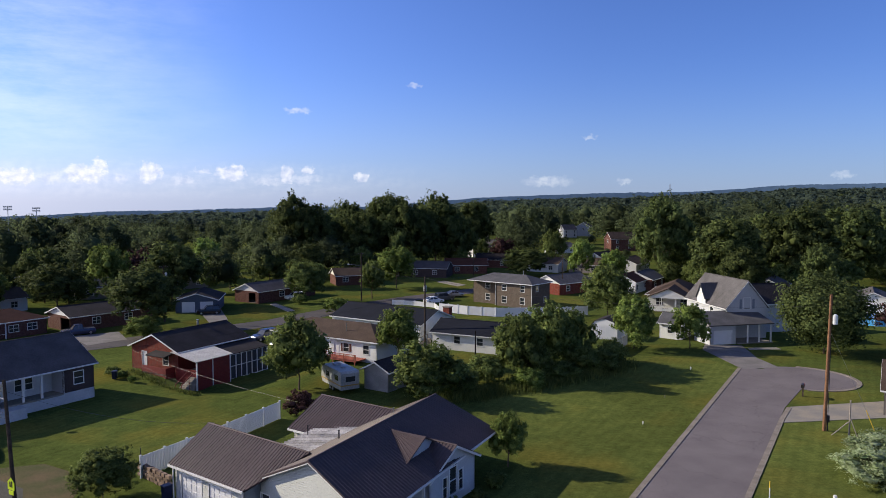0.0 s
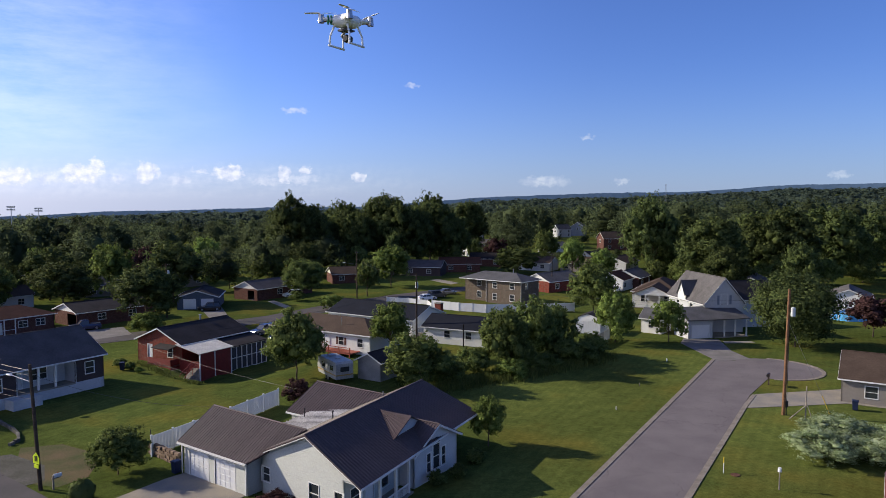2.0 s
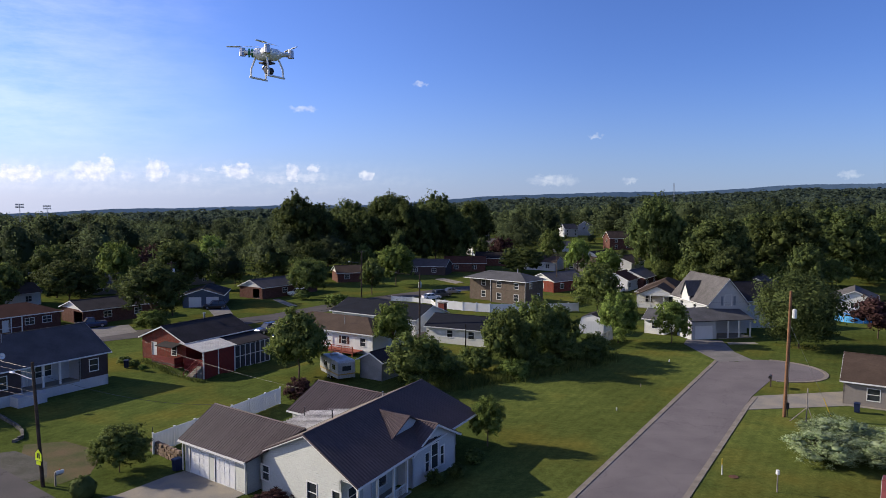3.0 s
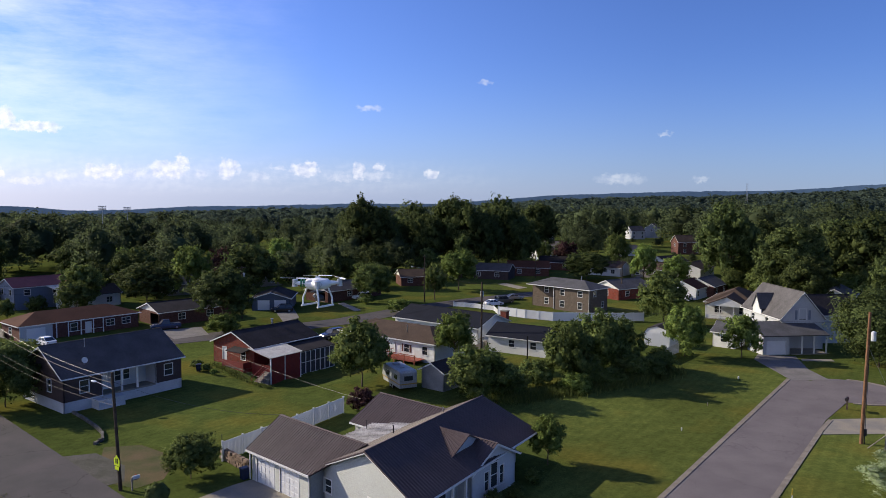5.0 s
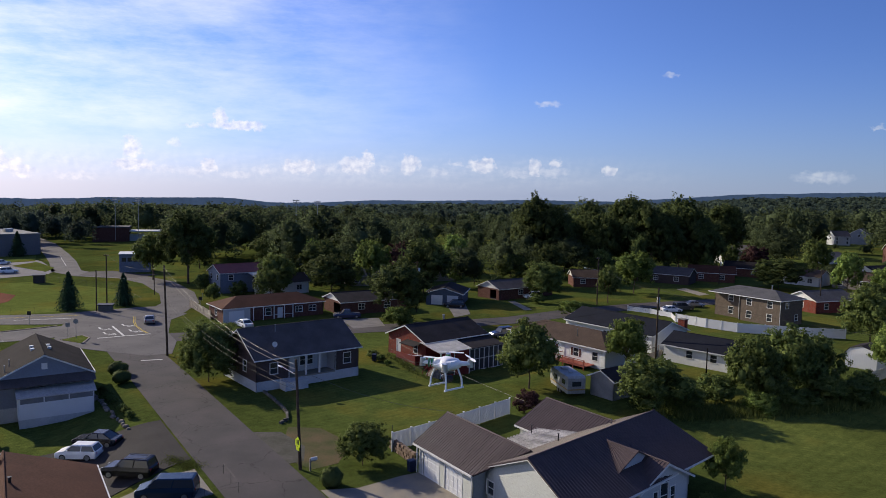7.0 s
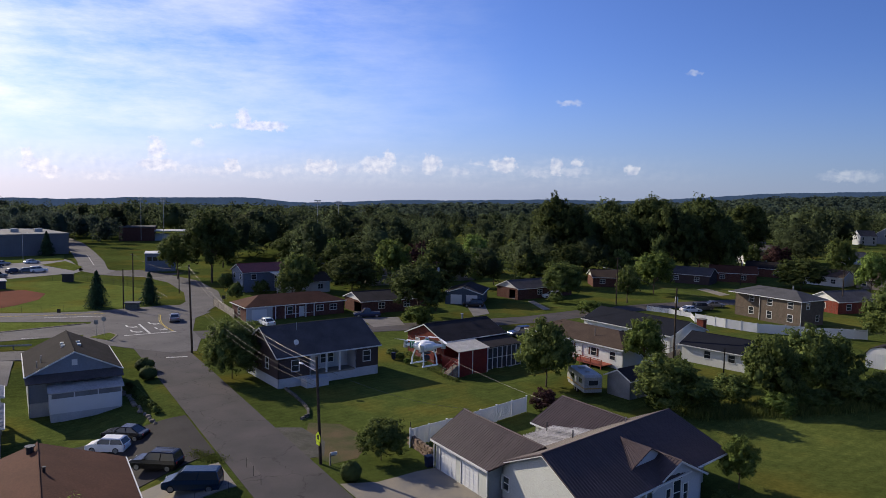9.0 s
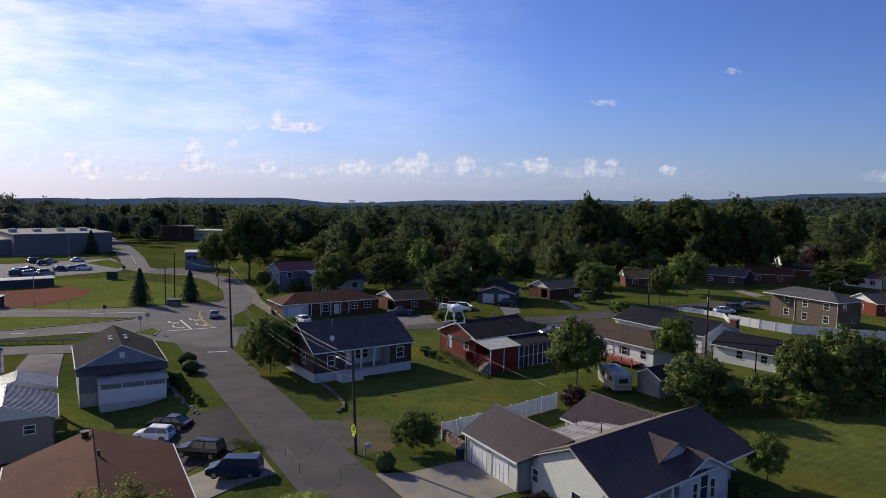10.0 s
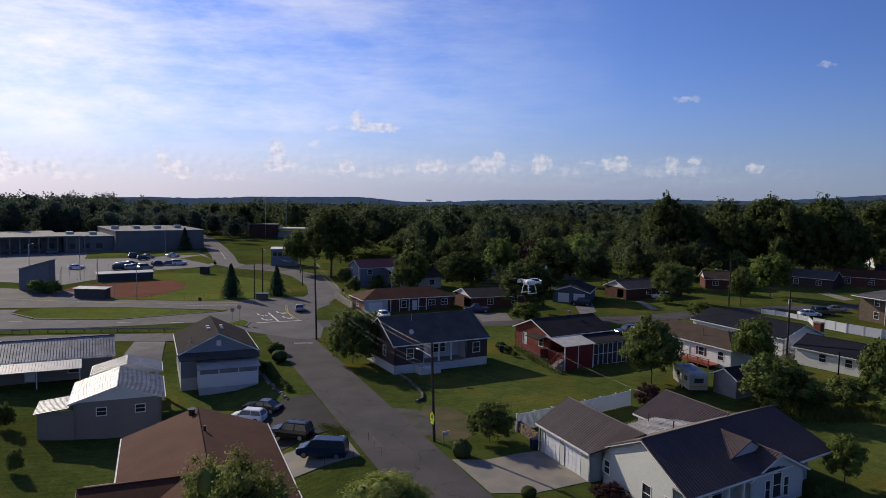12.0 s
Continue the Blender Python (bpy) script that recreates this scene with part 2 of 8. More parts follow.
def brick_build(n, l, b, hsv, pos):
    br = n.new("ShaderNodeTexBrick")
    br.inputs["Scale"].default_value = 1.0
    br.inputs["Brick Width"].default_value, br.inputs["Row Height"].default_value, br.inputs["Mortar Size"].default_value = 0.23, 0.077, 0.006
    s = n.new("ShaderNodeSeparateXYZ")
    l.new(pos, s.inputs[0])
    a = n.new("ShaderNodeMath")
    a.operation = "ADD"
    l.new(s.outputs[0], a.inputs[0])
    l.new(s.outputs[1], a.inputs[1])
    c = n.new("ShaderNodeCombineXYZ")
    l.new(a.outputs[0], c.inputs[0])
    l.new(s.outputs[2], c.inputs[1])
    l.new(c.outputs[0], br.inputs["Vector"])
    br.inputs["Mortar"].default_value = (0.13, 0.085, 0.07, 1)
    l.new(hsv.outputs[0], br.inputs["Color1"])
    l.new(hsv.outputs[0], br.inputs["Color2"])
    l.new(br.outputs["Color"], b.inputs["Base Color"])


def grass_build(n, l, b, hsv, pos):
    """Wide tone drifts, worn yellow spots and mowing lanes on top of the blades' grain."""
    def noi(scale, detail):
        t = n.new("ShaderNodeTexNoise")
        t.inputs["Scale"].default_value, t.inputs["Detail"].default_value = scale, detail
        l.new(pos, t.inputs["Vector"])
        return t.outputs["Fac"]

    def rng(src, a, c, d, e):
        r = n.new("ShaderNodeMapRange")
        for k, v in zip(("From Min", "From Max", "To Min", "To Max"), (a, c, d, e)):
            r.inputs[k].default_value = v
        l.new(src, r.inputs[0])
        return r.outputs[0]

    dry = n.new("ShaderNodeMix")
    dry.data_type = "RGBA"
    l.new(rng(noi(0.09, 7), 0.5, 0.72, 0, 0.75), dry.inputs[0])
    l.new(hsv.outputs[0], dry.inputs[6])
    dry.inputs[7].default_value = (0.125, 0.104, 0.022, 1)
    wide = n.new("ShaderNodeHueSaturation")
    l.new(rng(noi(0.035, 3), 0.35, 0.65, 0.78, 1.2), wide.inputs["Value"])
    l.new(dry.outputs[2], wide.inputs["Color"])
    wave = n.new("ShaderNodeTexWave")
    mp = n.new("ShaderNodeMapping")
    mp.inputs["Rotation"].default_value = (0, 0, radians(30))
    l.new(pos, mp.inputs[0])
    l.new(mp.outputs[0], wave.inputs["Vector"])
    wave.inputs["Scale"].default_value, wave.inputs["Distortion"].default_value, wave.inputs["Detail"].default_value = 0.3, 1.2, 2
    lane = n.new("ShaderNodeHueSaturation")
    l.new(rng(wave.outputs["Fac"], 0, 1, 0.95, 1.05), lane.inputs["Value"])
    l.new(wide.outputs[0], lane.inputs["Color"])
    clump = n.new("ShaderNodeHueSaturation")
    l.new(rng(noi(2.6, 8), 0.3, 0.7, 0.82, 1.18), clump.inputs["Value"])
    l.new(lane.outputs[0], clump.inputs["Color"])
    l.new(clump.outputs[0], b.inputs["Base Color"])


def asphalt_build(n, l, b, hsv, pos, depth=0.78):
    """Dark cracks and sealed seams."""
    v = n.new("ShaderNodeTexVoronoi")
    v.feature = "DISTANCE_TO_EDGE"
    v.inputs["Scale"].default_value = 0.16
    w = n.new("ShaderNodeTexNoise")
    w.inputs["Scale"].default_value, w.inputs["Detail"].default_value = 0.6, 5
    l.new(pos, w.inputs["Vector"])
    mx = n.new("ShaderNodeMix")
    mx.data_type = "RGBA"
    mx.inputs[0].default_value = 0.25
    l.new(pos, mx.inputs[6])
    l.new(w.outputs["Color"], mx.inputs[7])
    ad = n.new("ShaderNodeVectorMath")
    ad.operation = "MULTIPLY_ADD"
    l.new(w.outputs["Color"], ad.inputs[0])
    ad.inputs[1].default_value = (3, 3, 3)
    l.new(pos, ad.inputs[2])
    l.new(ad.outputs[0], v.inputs["Vector"])
    r = n.new("ShaderNodeMapRange")
    r.inputs["From Min"].default_value, r.inputs["From Max"].default_value = 0.002, 0.007
    r.inputs["To Min"].default_value, r.inputs["To Max"].default_value = depth, 1.0
    l.new(v.outputs["Distance"], r.inputs[0])
    h = n.new("ShaderNodeHueSaturation")
    l.new(r.outputs[0], h.inputs["Value"])
    l.new(hsv.outputs[0], h.inputs["Color"])
    l.new(h.outputs[0], b.inputs["Base Color"])


def old_asphalt_build(n, l, b, hsv, pos):
    asphalt_build(n, l, b, hsv, pos, 0.5)


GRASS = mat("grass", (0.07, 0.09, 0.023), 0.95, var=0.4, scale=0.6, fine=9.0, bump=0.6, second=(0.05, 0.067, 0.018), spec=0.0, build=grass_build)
# sheen of grass seen towards the sun, put into a brighter base colour
BACKLITGRASS = mat("backlit_grass", (0.115, 0.14, 0.034), 0.95, var=0.35, scale=0.4, fine=7.0, bump=0.5, second=(0.088, 0.112, 0.028), spec=0.0, build=grass_build)
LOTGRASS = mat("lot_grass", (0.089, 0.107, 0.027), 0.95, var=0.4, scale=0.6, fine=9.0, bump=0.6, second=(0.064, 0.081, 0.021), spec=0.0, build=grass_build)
ASPHALT = mat("asphalt", (0.15, 0.132, 0.134), 0.9, var=0.18, scale=0.25, fine=30, second=(0.122, 0.107, 0.11), bump=0.2, build=asphalt_build)
ROADDARK = mat("road_asphalt", (0.082, 0.073, 0.074), 0.9, var=0.2, scale=0.2, fine=25, second=(0.058, 0.0554, 0.0564), build=old_asphalt_build)
ROADPALE = mat("worn_road_asphalt", (0.122, 0.114, 0.115), 0.9, var=0.2, scale=0.2, fine=25, second=(0.092, 0.088, 0.09), build=old_asphalt_build)
CONCRETE = mat("concrete", (0.25, 0.222, 0.178), 0.85, var=0.2, scale=0.5, fine=20, second=(0.185, 0.174, 0.157))
KERB = mat("kerb_concrete", (0.225, 0.196, 0.165), 0.9, var=0.3, scale=1.2, fine=14)
GRAVEL = mat("gravel", (0.0864, 0.0821, 0.0734), 0.95, var=0.5, scale=0.5, fine=16, bump=0.8, second=(0.0562, 0.0562, 0.0432))
PAINTLINE = mat("line_paint", (0.6, 0.6, 0.58), 0.8, var=0.35, scale=3)
YELLOWLINE = mat("yellow_line_paint", (0.5, 0.38, 0.08), 0.8, var=0.35, scale=3)
DIRT = mat("infield_clay", (0.14, 0.04, 0.022), 0.95, spec=0.03, var=0.25, scale=0.15, fine=6)
SOIL = mat("bare_soil", (0.101, 0.0756, 0.0403), 0.95, var=0.4, scale=0.3, fine=9, second=(0.0504, 0.0605, 0.0202))
METALROOF = mat("brown_metal_roof", (0.073, 0.055, 0.056), 0.5, var=0.12, scale=0.6, fine=5, bump=0.03, objvar=0.06, spec=0.12)
PALEROOF = mat("pale_metal_roof", (0.36, 0.35, 0.355), 0.4, 0.1, var=0.35, scale=0.8, fine=5, bump=0.03, objvar=0.25)
SIDING = mat("white_siding", (0.562, 0.569, 0.546), 0.6, var=0.07, scale=0.5, fine=6, build=lap_bump(0.15, dist=0.04))
SIDINGGREY = mat("pale_grey_siding", (0.407, 0.421, 0.435), 0.6, var=0.07, scale=0.5, fine=6, build=lap_bump(0.12))
TRIM = mat("white_trim", (0.608, 0.608, 0.593), 0.5, var=0.06, scale=2, bump=0.02)
WHITEPVC = mat("white_vinyl", (0.624, 0.632, 0.64), 0.4, var=0.05, scale=0.8, bump=0.02)
SHINGLEGREY = mat("grey_shingle", (0.0864, 0.0864, 0.0922), 0.9, var=0.25, scale=0.5, fine=7, island=0.0, bump=0.4)
SHINGLEDARK = mat("charcoal_shingle", (0.034, 0.03, 0.031), 0.85, var=0.3, scale=0.5, fine=7, bump=0.4)
SHINGLEBLUE = mat("blue_black_shingle", (0.01, 0.012, 0.019), 0.8, var=0.25, scale=0.5, fine=7, bump=0.4)
SHINGLESLATE = mat("slate_shingle", (0.084, 0.076, 0.076), 0.85, var=0.25, scale=0.5, fine=7, bump=0.4)
SHINGLEBROWN = mat("brown_shingle", (0.0691, 0.049, 0.0374), 0.9, var=0.25, scale=0.5, fine=7, bump=0.4)
SHINGLERED = mat("red_brown_shingle", (0.0864, 0.0378, 0.0243), 0.9, var=0.22, scale=0.4, fine=7, bump=0.4)
SHINGLELIGHT = mat("light_grey_shingle", (0.1, 0.095, 0.095), 0.9, var=0.28, scale=0.6, fine=5, bump=0.4)
BRICKRED = mat("red_brick", (0.19, 0.043, 0.028), 0.9, var=0.3, scale=2, fine=14, build=brick_build)
BRICKTAN = mat("tan_brick", (0.135, 0.112, 0.085), 0.9, var=0.25, scale=2, fine=14, build=brick_build)
BRICKDARK = mat("dark_red_brick", (0.109, 0.0478, 0.0382), 0.9, var=0.3, scale=2, fine=14, build=brick_build)
REDPAINT = mat("red_paint", (0.17, 0.018, 0.015), 0.6, var=0.2, scale=1.5, fine=8, build=lap_bump(0.18))
BROWNSIDING = mat("dark_brown_siding", (0.05, 0.033, 0.032), 0.7, var=0.2, scale=1, fine=10, build=lap_bump(0.15))
BLUESIDING = mat("blue_grey_siding", (0.17, 0.2, 0.25), 0.6, var=0.1, scale=0.6, fine=6, build=lap_bump(0.12))
BLOCK = mat("painted_block", (0.421, 0.442, 0.463), 0.7, var=0.12, scale=0.8, fine=8)
TANSIDING = mat("tan_siding", (0.19, 0.17, 0.15), 0.65, var=0.08, scale=0.5, fine=6, build=lap_bump(0.12))
GALV = mat("galvanised_sheet", (0.2, 0.21, 0.23), 0.52, 0.7, var=0.4, scale=0.8, fine=5, bump=0.05)
PORCHMETAL = mat("white_porch_metal", (0.449, 0.435, 0.408), 0.5, 0.1, var=0.2, scale=0.8, fine=5, bump=0.05)
STEEL = mat("steel", (0.35, 0.36, 0.37), 0.4, 0.8, var=0.2, scale=3)
DARKMETAL = mat("dark_metal", (0.04, 0.04, 0.045), 0.5, 0.5, var=0.2, scale=3)
POLEWOOD = mat("pole_wood", (0.075, 0.055, 0.04), 0.9, var=0.35, scale=1.5, fine=12, bump=0.5)
NEWPOLE = mat("new_pole_wood", (0.2, 0.108, 0.06), 0.85, var=0.35, scale=1.0, fine=12, bump=0.5)
WOODGREY = mat("weathered_wood", (0.26, 0.23, 0.2), 0.9, var=0.35, scale=2, fine=14)
BARK = mat("bark", (0.1, 0.075, 0.055), 0.95, var=0.4, scale=2, fine=9, bump=0.8)
STONE = mat("garden_stone", (0.225, 0.165, 0.128), 0.9, var=0.35, scale=1.5, fine=10, objvar=0.2)
RUBBER = mat("tyre_rubber", (0.018, 0.018, 0.018), 0.85, var=0.2)
CABLE = mat("cable", (0.012, 0.012, 0.012), 0.7, var=0.1, bump=0)
PALECABLE = mat("pale_cable", (0.09, 0.09, 0.085), 0.5, var=0.1, bump=0)
PLASTICBLUE = mat("blue_plastic", (0.008, 0.016, 0.05), 0.5, var=0.1)
SIGNYELLOW = mat("fluorescent_yellow_sign", (0.55, 0.7, 0.02), 0.5, var=0.05)
SIGNBLACK = mat("sign_black", (0.01, 0.01, 0.01), 0.6, var=0.05)
WATER = mat("pool_water", (0.04, 0.3, 0.62), 0.08, var=0.15, scale=1, bump=0.1)
SCHOOLWALL = mat("school_panel", (0.15, 0.15, 0.158), 0.7, var=0.12, scale=0.3, fine=3)
WHITEGLOSS = mat("white_plastic", (0.82, 0.82, 0.82), 0.25, var=0.02, bump=0)
DULLRED = mat("faded_red_roof", (0.2, 0.05, 0.045), 0.7, var=0.2, scale=0.8, fine=6)
GLASS = glass_mat()
LEAF = leaf_mat("leaf", (0.105, 0.134, 0.044), (0.05, 0.072, 0.027), 0.38)
LEAFMID = leaf_mat("garden_leaf", (0.165, 0.205, 0.062), (0.074, 0.108, 0.035), 0.4)
LEAFLIGHT = leaf_mat("light_leaf", (0.2, 0.265, 0.07), (0.09, 0.14, 0.034), 0.35)
LEAFWOOD = leaf_mat("wood_leaf", (0.088, 0.112, 0.052), (0.06, 0.08, 0.04), 0.58, objvar=0.0, drift=0.055, wide=0.55)
# blue distance haze is painted into this leaf's base colour
LEAFHAZED = leaf_mat("hazed_wood_leaf", (0.066, 0.09, 0.066), (0.054, 0.075, 0.057), 0.58, objvar=0.0, drift=0.03, wide=0.4)
LEAFDARK = leaf_mat("spruce_needle", (0.045, 0.085, 0.04), (0.016, 0.035, 0.018), 0.15)
LEAFPURPLE = leaf_mat("purple_leaf", (0.09, 0.05, 0.045), (0.035, 0.018, 0.02), 0.2)
LEAFPALE = leaf_mat("pale_leaf", (0.34, 0.4, 0.24), (0.15, 0.21, 0.085), 0.3)
LEAFYOUNG = leaf_mat("young_leaf", (0.3, 0.33, 0.1), (0.11, 0.15, 0.035), 0.42, objvar=0.1)
TRAILERSKIN = mat("trailer_skin", (0.3, 0.31, 0.315), 0.45, var=0.2, scale=0.9, fine=5)
DARKSTONE = mat("dark_block", (0.13, 0.125, 0.11), 0.9, var=0.45, scale=1.2, fine=9, objvar=0.25)
SIDINGSAGE = mat("pale_sage_siding", (0.37, 0.385, 0.36), 0.65, var=0.08, scale=0.5, fine=6, build=lap_bump(0.17, strength=1.0, dist=0.07))
SHINGLEUMBER = mat("umber_shingle", (0.028, 0.025, 0.026), 0.9, spec=0.03, var=0.25, scale=0.5, fine=7, bump=0.4)
DRIVECONC = mat("worn_drive_concrete", (0.17, 0.16, 0.155), 0.9, var=0.25, scale=0.4, fine=12)

# ---- building helpers ----
def mesh_of(bm, name, material, smooth=False):
    me = bpy.data.meshes.new(name)
    bmesh.ops.recalc_face_normals(bm, faces=bm.faces)
    bm.to_mesh(me)
    bm.free()
    if smooth:
        me.polygons.foreach_set("use_smooth", [True] * len(me.polygons))
    me.materials.append(material)
    return me


def part(name, bm, material, parent, label="", smooth=False):
    ob = new(name, mesh_of(bm, name, material, smooth) if isinstance(bm, bmesh.types.BMesh) else bm)
    ob.parent = parent
    if label:
        tagged(ob, label)
    return ob


def thing(name, label, category, x=0, y=0, z=0, rot=0, group="", kind="", rx=0, ry=0):
    ob = new(name)
    ob.empty_display_size = 0.3
    ob.matrix_world = pose(x, y, z, rx, ry, rot)
    return tagged(ob, label, category, group, kind)


def box(bm, x0, x1, y0, y1, z0, z1):
    v = [bm.verts.new((x, y, z)) for z in (z0, z1) for x, y in ((x0, y0), (x1, y0), (x1, y1), (x0, y1))]
    for q in ((0, 3, 2, 1), (4, 5, 6, 7), (0, 1, 5, 4), (1, 2, 6, 5), (2, 3, 7, 6), (3, 0, 4, 7)):
        bm.faces.new([v[i] for i in q])
    return v


def boxes(*rows):
    bm = bmesh.new()
    for r in rows:
        box(bm, *r)
    return bm


def loft(bm, rings, cap=True):
    """Joins rings of equal count of points into a skin."""
    vs = [[bm.verts.new(p) for p in ring] for ring in rings]
    n = len(vs[0])
    for a, b in zip(vs, vs[1:]):
        for i in range(n):
            bm.faces.new((a[i], a[(i + 1) % n], b[(i + 1) % n], b[i]))
    if cap:
        bm.faces.new(vs[0][::-1])
        bm.faces.new(vs[-1])
    return vs


def tube(bm, p, q, r0, r1=None, n=8):
    p, q = Vector(p), Vector(q)
    r1 = r0 if r1 is None else r1
    w = (q - p).normalized()
    a = w.cross((0, 0, 1)) if abs(w.z) < 0.95 else w.cross((1, 0, 0))
    a.normalize()
    b = w.cross(a)
    loft(bm, [[c + (a * math.cos(k * math.tau / n) + b * math.sin(k * math.tau / n)) * r for k in range(n)] for c, r in ((p, r0), (q, r1))])


def tubes(*rows):
    bm = bmesh.new()
    for r in rows:
        tube(bm, *r)
    return bm


def slab(points, z0, z1):
    """A flat plate with the outline given."""
    bm = bmesh.new()
    loft(bm, [[(x, y, z) for x, y in points] for z in (z0, z1)])
    return bm


def arc(cx, cy, r, a0, a1, n=16, ry=None):
    return [(cx + r * math.cos(radians(a0 + (a1 - a0) * k / n)), cy + (ry or r) * math.sin(radians(a0 + (a1 - a0) * k / n))) for k in range(n + 1)]


def wall_run(bm, p, q, z0, z1, openings, thick=0.16):
    """A wall from p to q (its outer face), inside to the left, with real openings (s0, s1, low, high)."""
    p, q = Vector((*p, 0)), Vector((*q, 0))
    way = (q - p).normalized()
    inn = Vector((-way.y, way.x, 0))
    length = (q - p).length

    ss = sorted({0.0, round(length, 4)} | {round(v, 4) for o in openings for v in o[:2] if 0 < v < length})
    zs = sorted({round(z0, 4), round(z1, 4)} | {round(v, 4) for o in openings for v in o[2:4] if z0 < v < z1})

    def solid(i, j):
        if not (0 <= i < len(ss) - 1 and 0 <= j < len(zs) - 1):
            return False
        c, h = (ss[i] + ss[i + 1]) / 2, (zs[j] + zs[j + 1]) / 2
        return not any(o[0] < c < o[1] and o[2] < h < o[3] for o in openings)

    made = {}

    def vert(i, j, k):
        if (i, j, k) not in made:
            c = p + way * ss[i] + inn * thick * k
            made[i, j, k] = bm.verts.new((c.x, c.y, zs[j]))
        return made[i, j, k]

    for i in range(len(ss) - 1):
        for j in range(len(zs) - 1):
            if not solid(i, j):
                continue
            for k in (0, 1):
                bm.faces.new([vert(a, b, k) for a, b in ((i, j), (i + 1, j), (i + 1, j + 1), (i, j + 1))])
            for di, dj, a, b in ((-1, 0, (i, j), (i, j + 1)), (1, 0, (i + 1, j), (i + 1, j + 1)), (0, -1, (i, j), (i + 1, j)), (0, 1, (i, j + 1), (i + 1, j + 1))):
                if not solid(i + di, j + dj):
                    bm.faces.new((vert(*a, 0), vert(*b, 0), vert(*b, 1), vert(*a, 1)))


def window_part(parent, p, q, s0, s1, lo, hi, frame_mat=None, shutters=None, name="window", bars=True, arched=False):
    """A window in a wall from p to q: frame, glass set back, glazing bar, sill."""
    frame_mat = frame_mat or TRIM
    p, q = Vector((*p, 0)), Vector((*q, 0))
    way = (q - p).normalized()
    rot = math.degrees(math.atan2(way.y, way.x))
    c = p + way * (s0 + s1) / 2
    w, h = s1 - s0, hi - lo
    bm = bmesh.new()
    t = 0.09
    for r in ((-w / 2 - t, -w / 2, -0.03, 0.06, 0, h), (w / 2, w / 2 + t, -0.03, 0.06, 0, h), (-w / 2 - t, w / 2 + t, -0.03, 0.06, h, h + t), (-w / 2 - t, w / 2 + t, -0.06, 0.06, -t, 0)):
        box(bm, *r)
    if bars:
        rails = [boxes((-w / 2, w / 2, 0.02, 0.06, h / 2 - 0.03, h / 2 + 0.03))]
        if w > 1.3:
            rails.append(boxes((-0.03, 0.03, 0.015, 0.055, 0, h)))
    win = part(name, bm, frame_mat, parent)
    for b in rails if bars else ():
        part("glazing_bar", b, frame_mat, win)
    win.matrix_basis = pose(c.x, c.y, lo, 0, 0, rot)
    part("pane", boxes((-w / 2, w / 2, 0.06, 0.08, 0, h)), GLASS, win, "dark window glass")
    if shutters:
        for s in (-1, 1):
            x = s * (w / 2 + t + 0.2)
            part("shutter", boxes((x - 0.17, x + 0.17, -0.04, -0.004, 0, h)), shutters, win)
    return win


def door_part(parent, p, q, s0, s1, hi, material, name="door", panels=0, lo=0.0):
    p, q = Vector((*p, 0)), Vector((*q, 0))
    way = (q - p).normalized()
    rot = math.degrees(math.atan2(way.y, way.x))
    c = p + way * (s0 + s1) / 2
    w = s1 - s0
    h = hi - lo
    bm, raised = boxes((-w / 2, w / 2, 0.06, 0.11, 0, h)), []
    if panels:
        rows, cols = 4, panels
        for i in range(rows):
            for j in range(cols):
                cw, ch = w / cols, h / rows
                x0, z0 = -w / 2 + j * cw, i * ch
                raised.append(boxes((x0 + 0.07, x0 + cw - 0.07, 0.035, 0.06, z0 + 0.07, z0 + ch - 0.07)))
    d = part(name, bm, material, parent)
    d.matrix_basis = pose(c.x, c.y, lo, 0, 0, rot)
    for b in raised:
        part("panel", b, material, d)
    bm = boxes((-w / 2 - 0.1, -w / 2, -0.02, 0.12, 0, h), (w / 2, w / 2 + 0.1, -0.02, 0.12, 0, h), (-w / 2 - 0.1, w / 2 + 0.1, -0.02, 0.12, h, h + 0.1))
    part("frame", bm, TRIM, d)
    return d


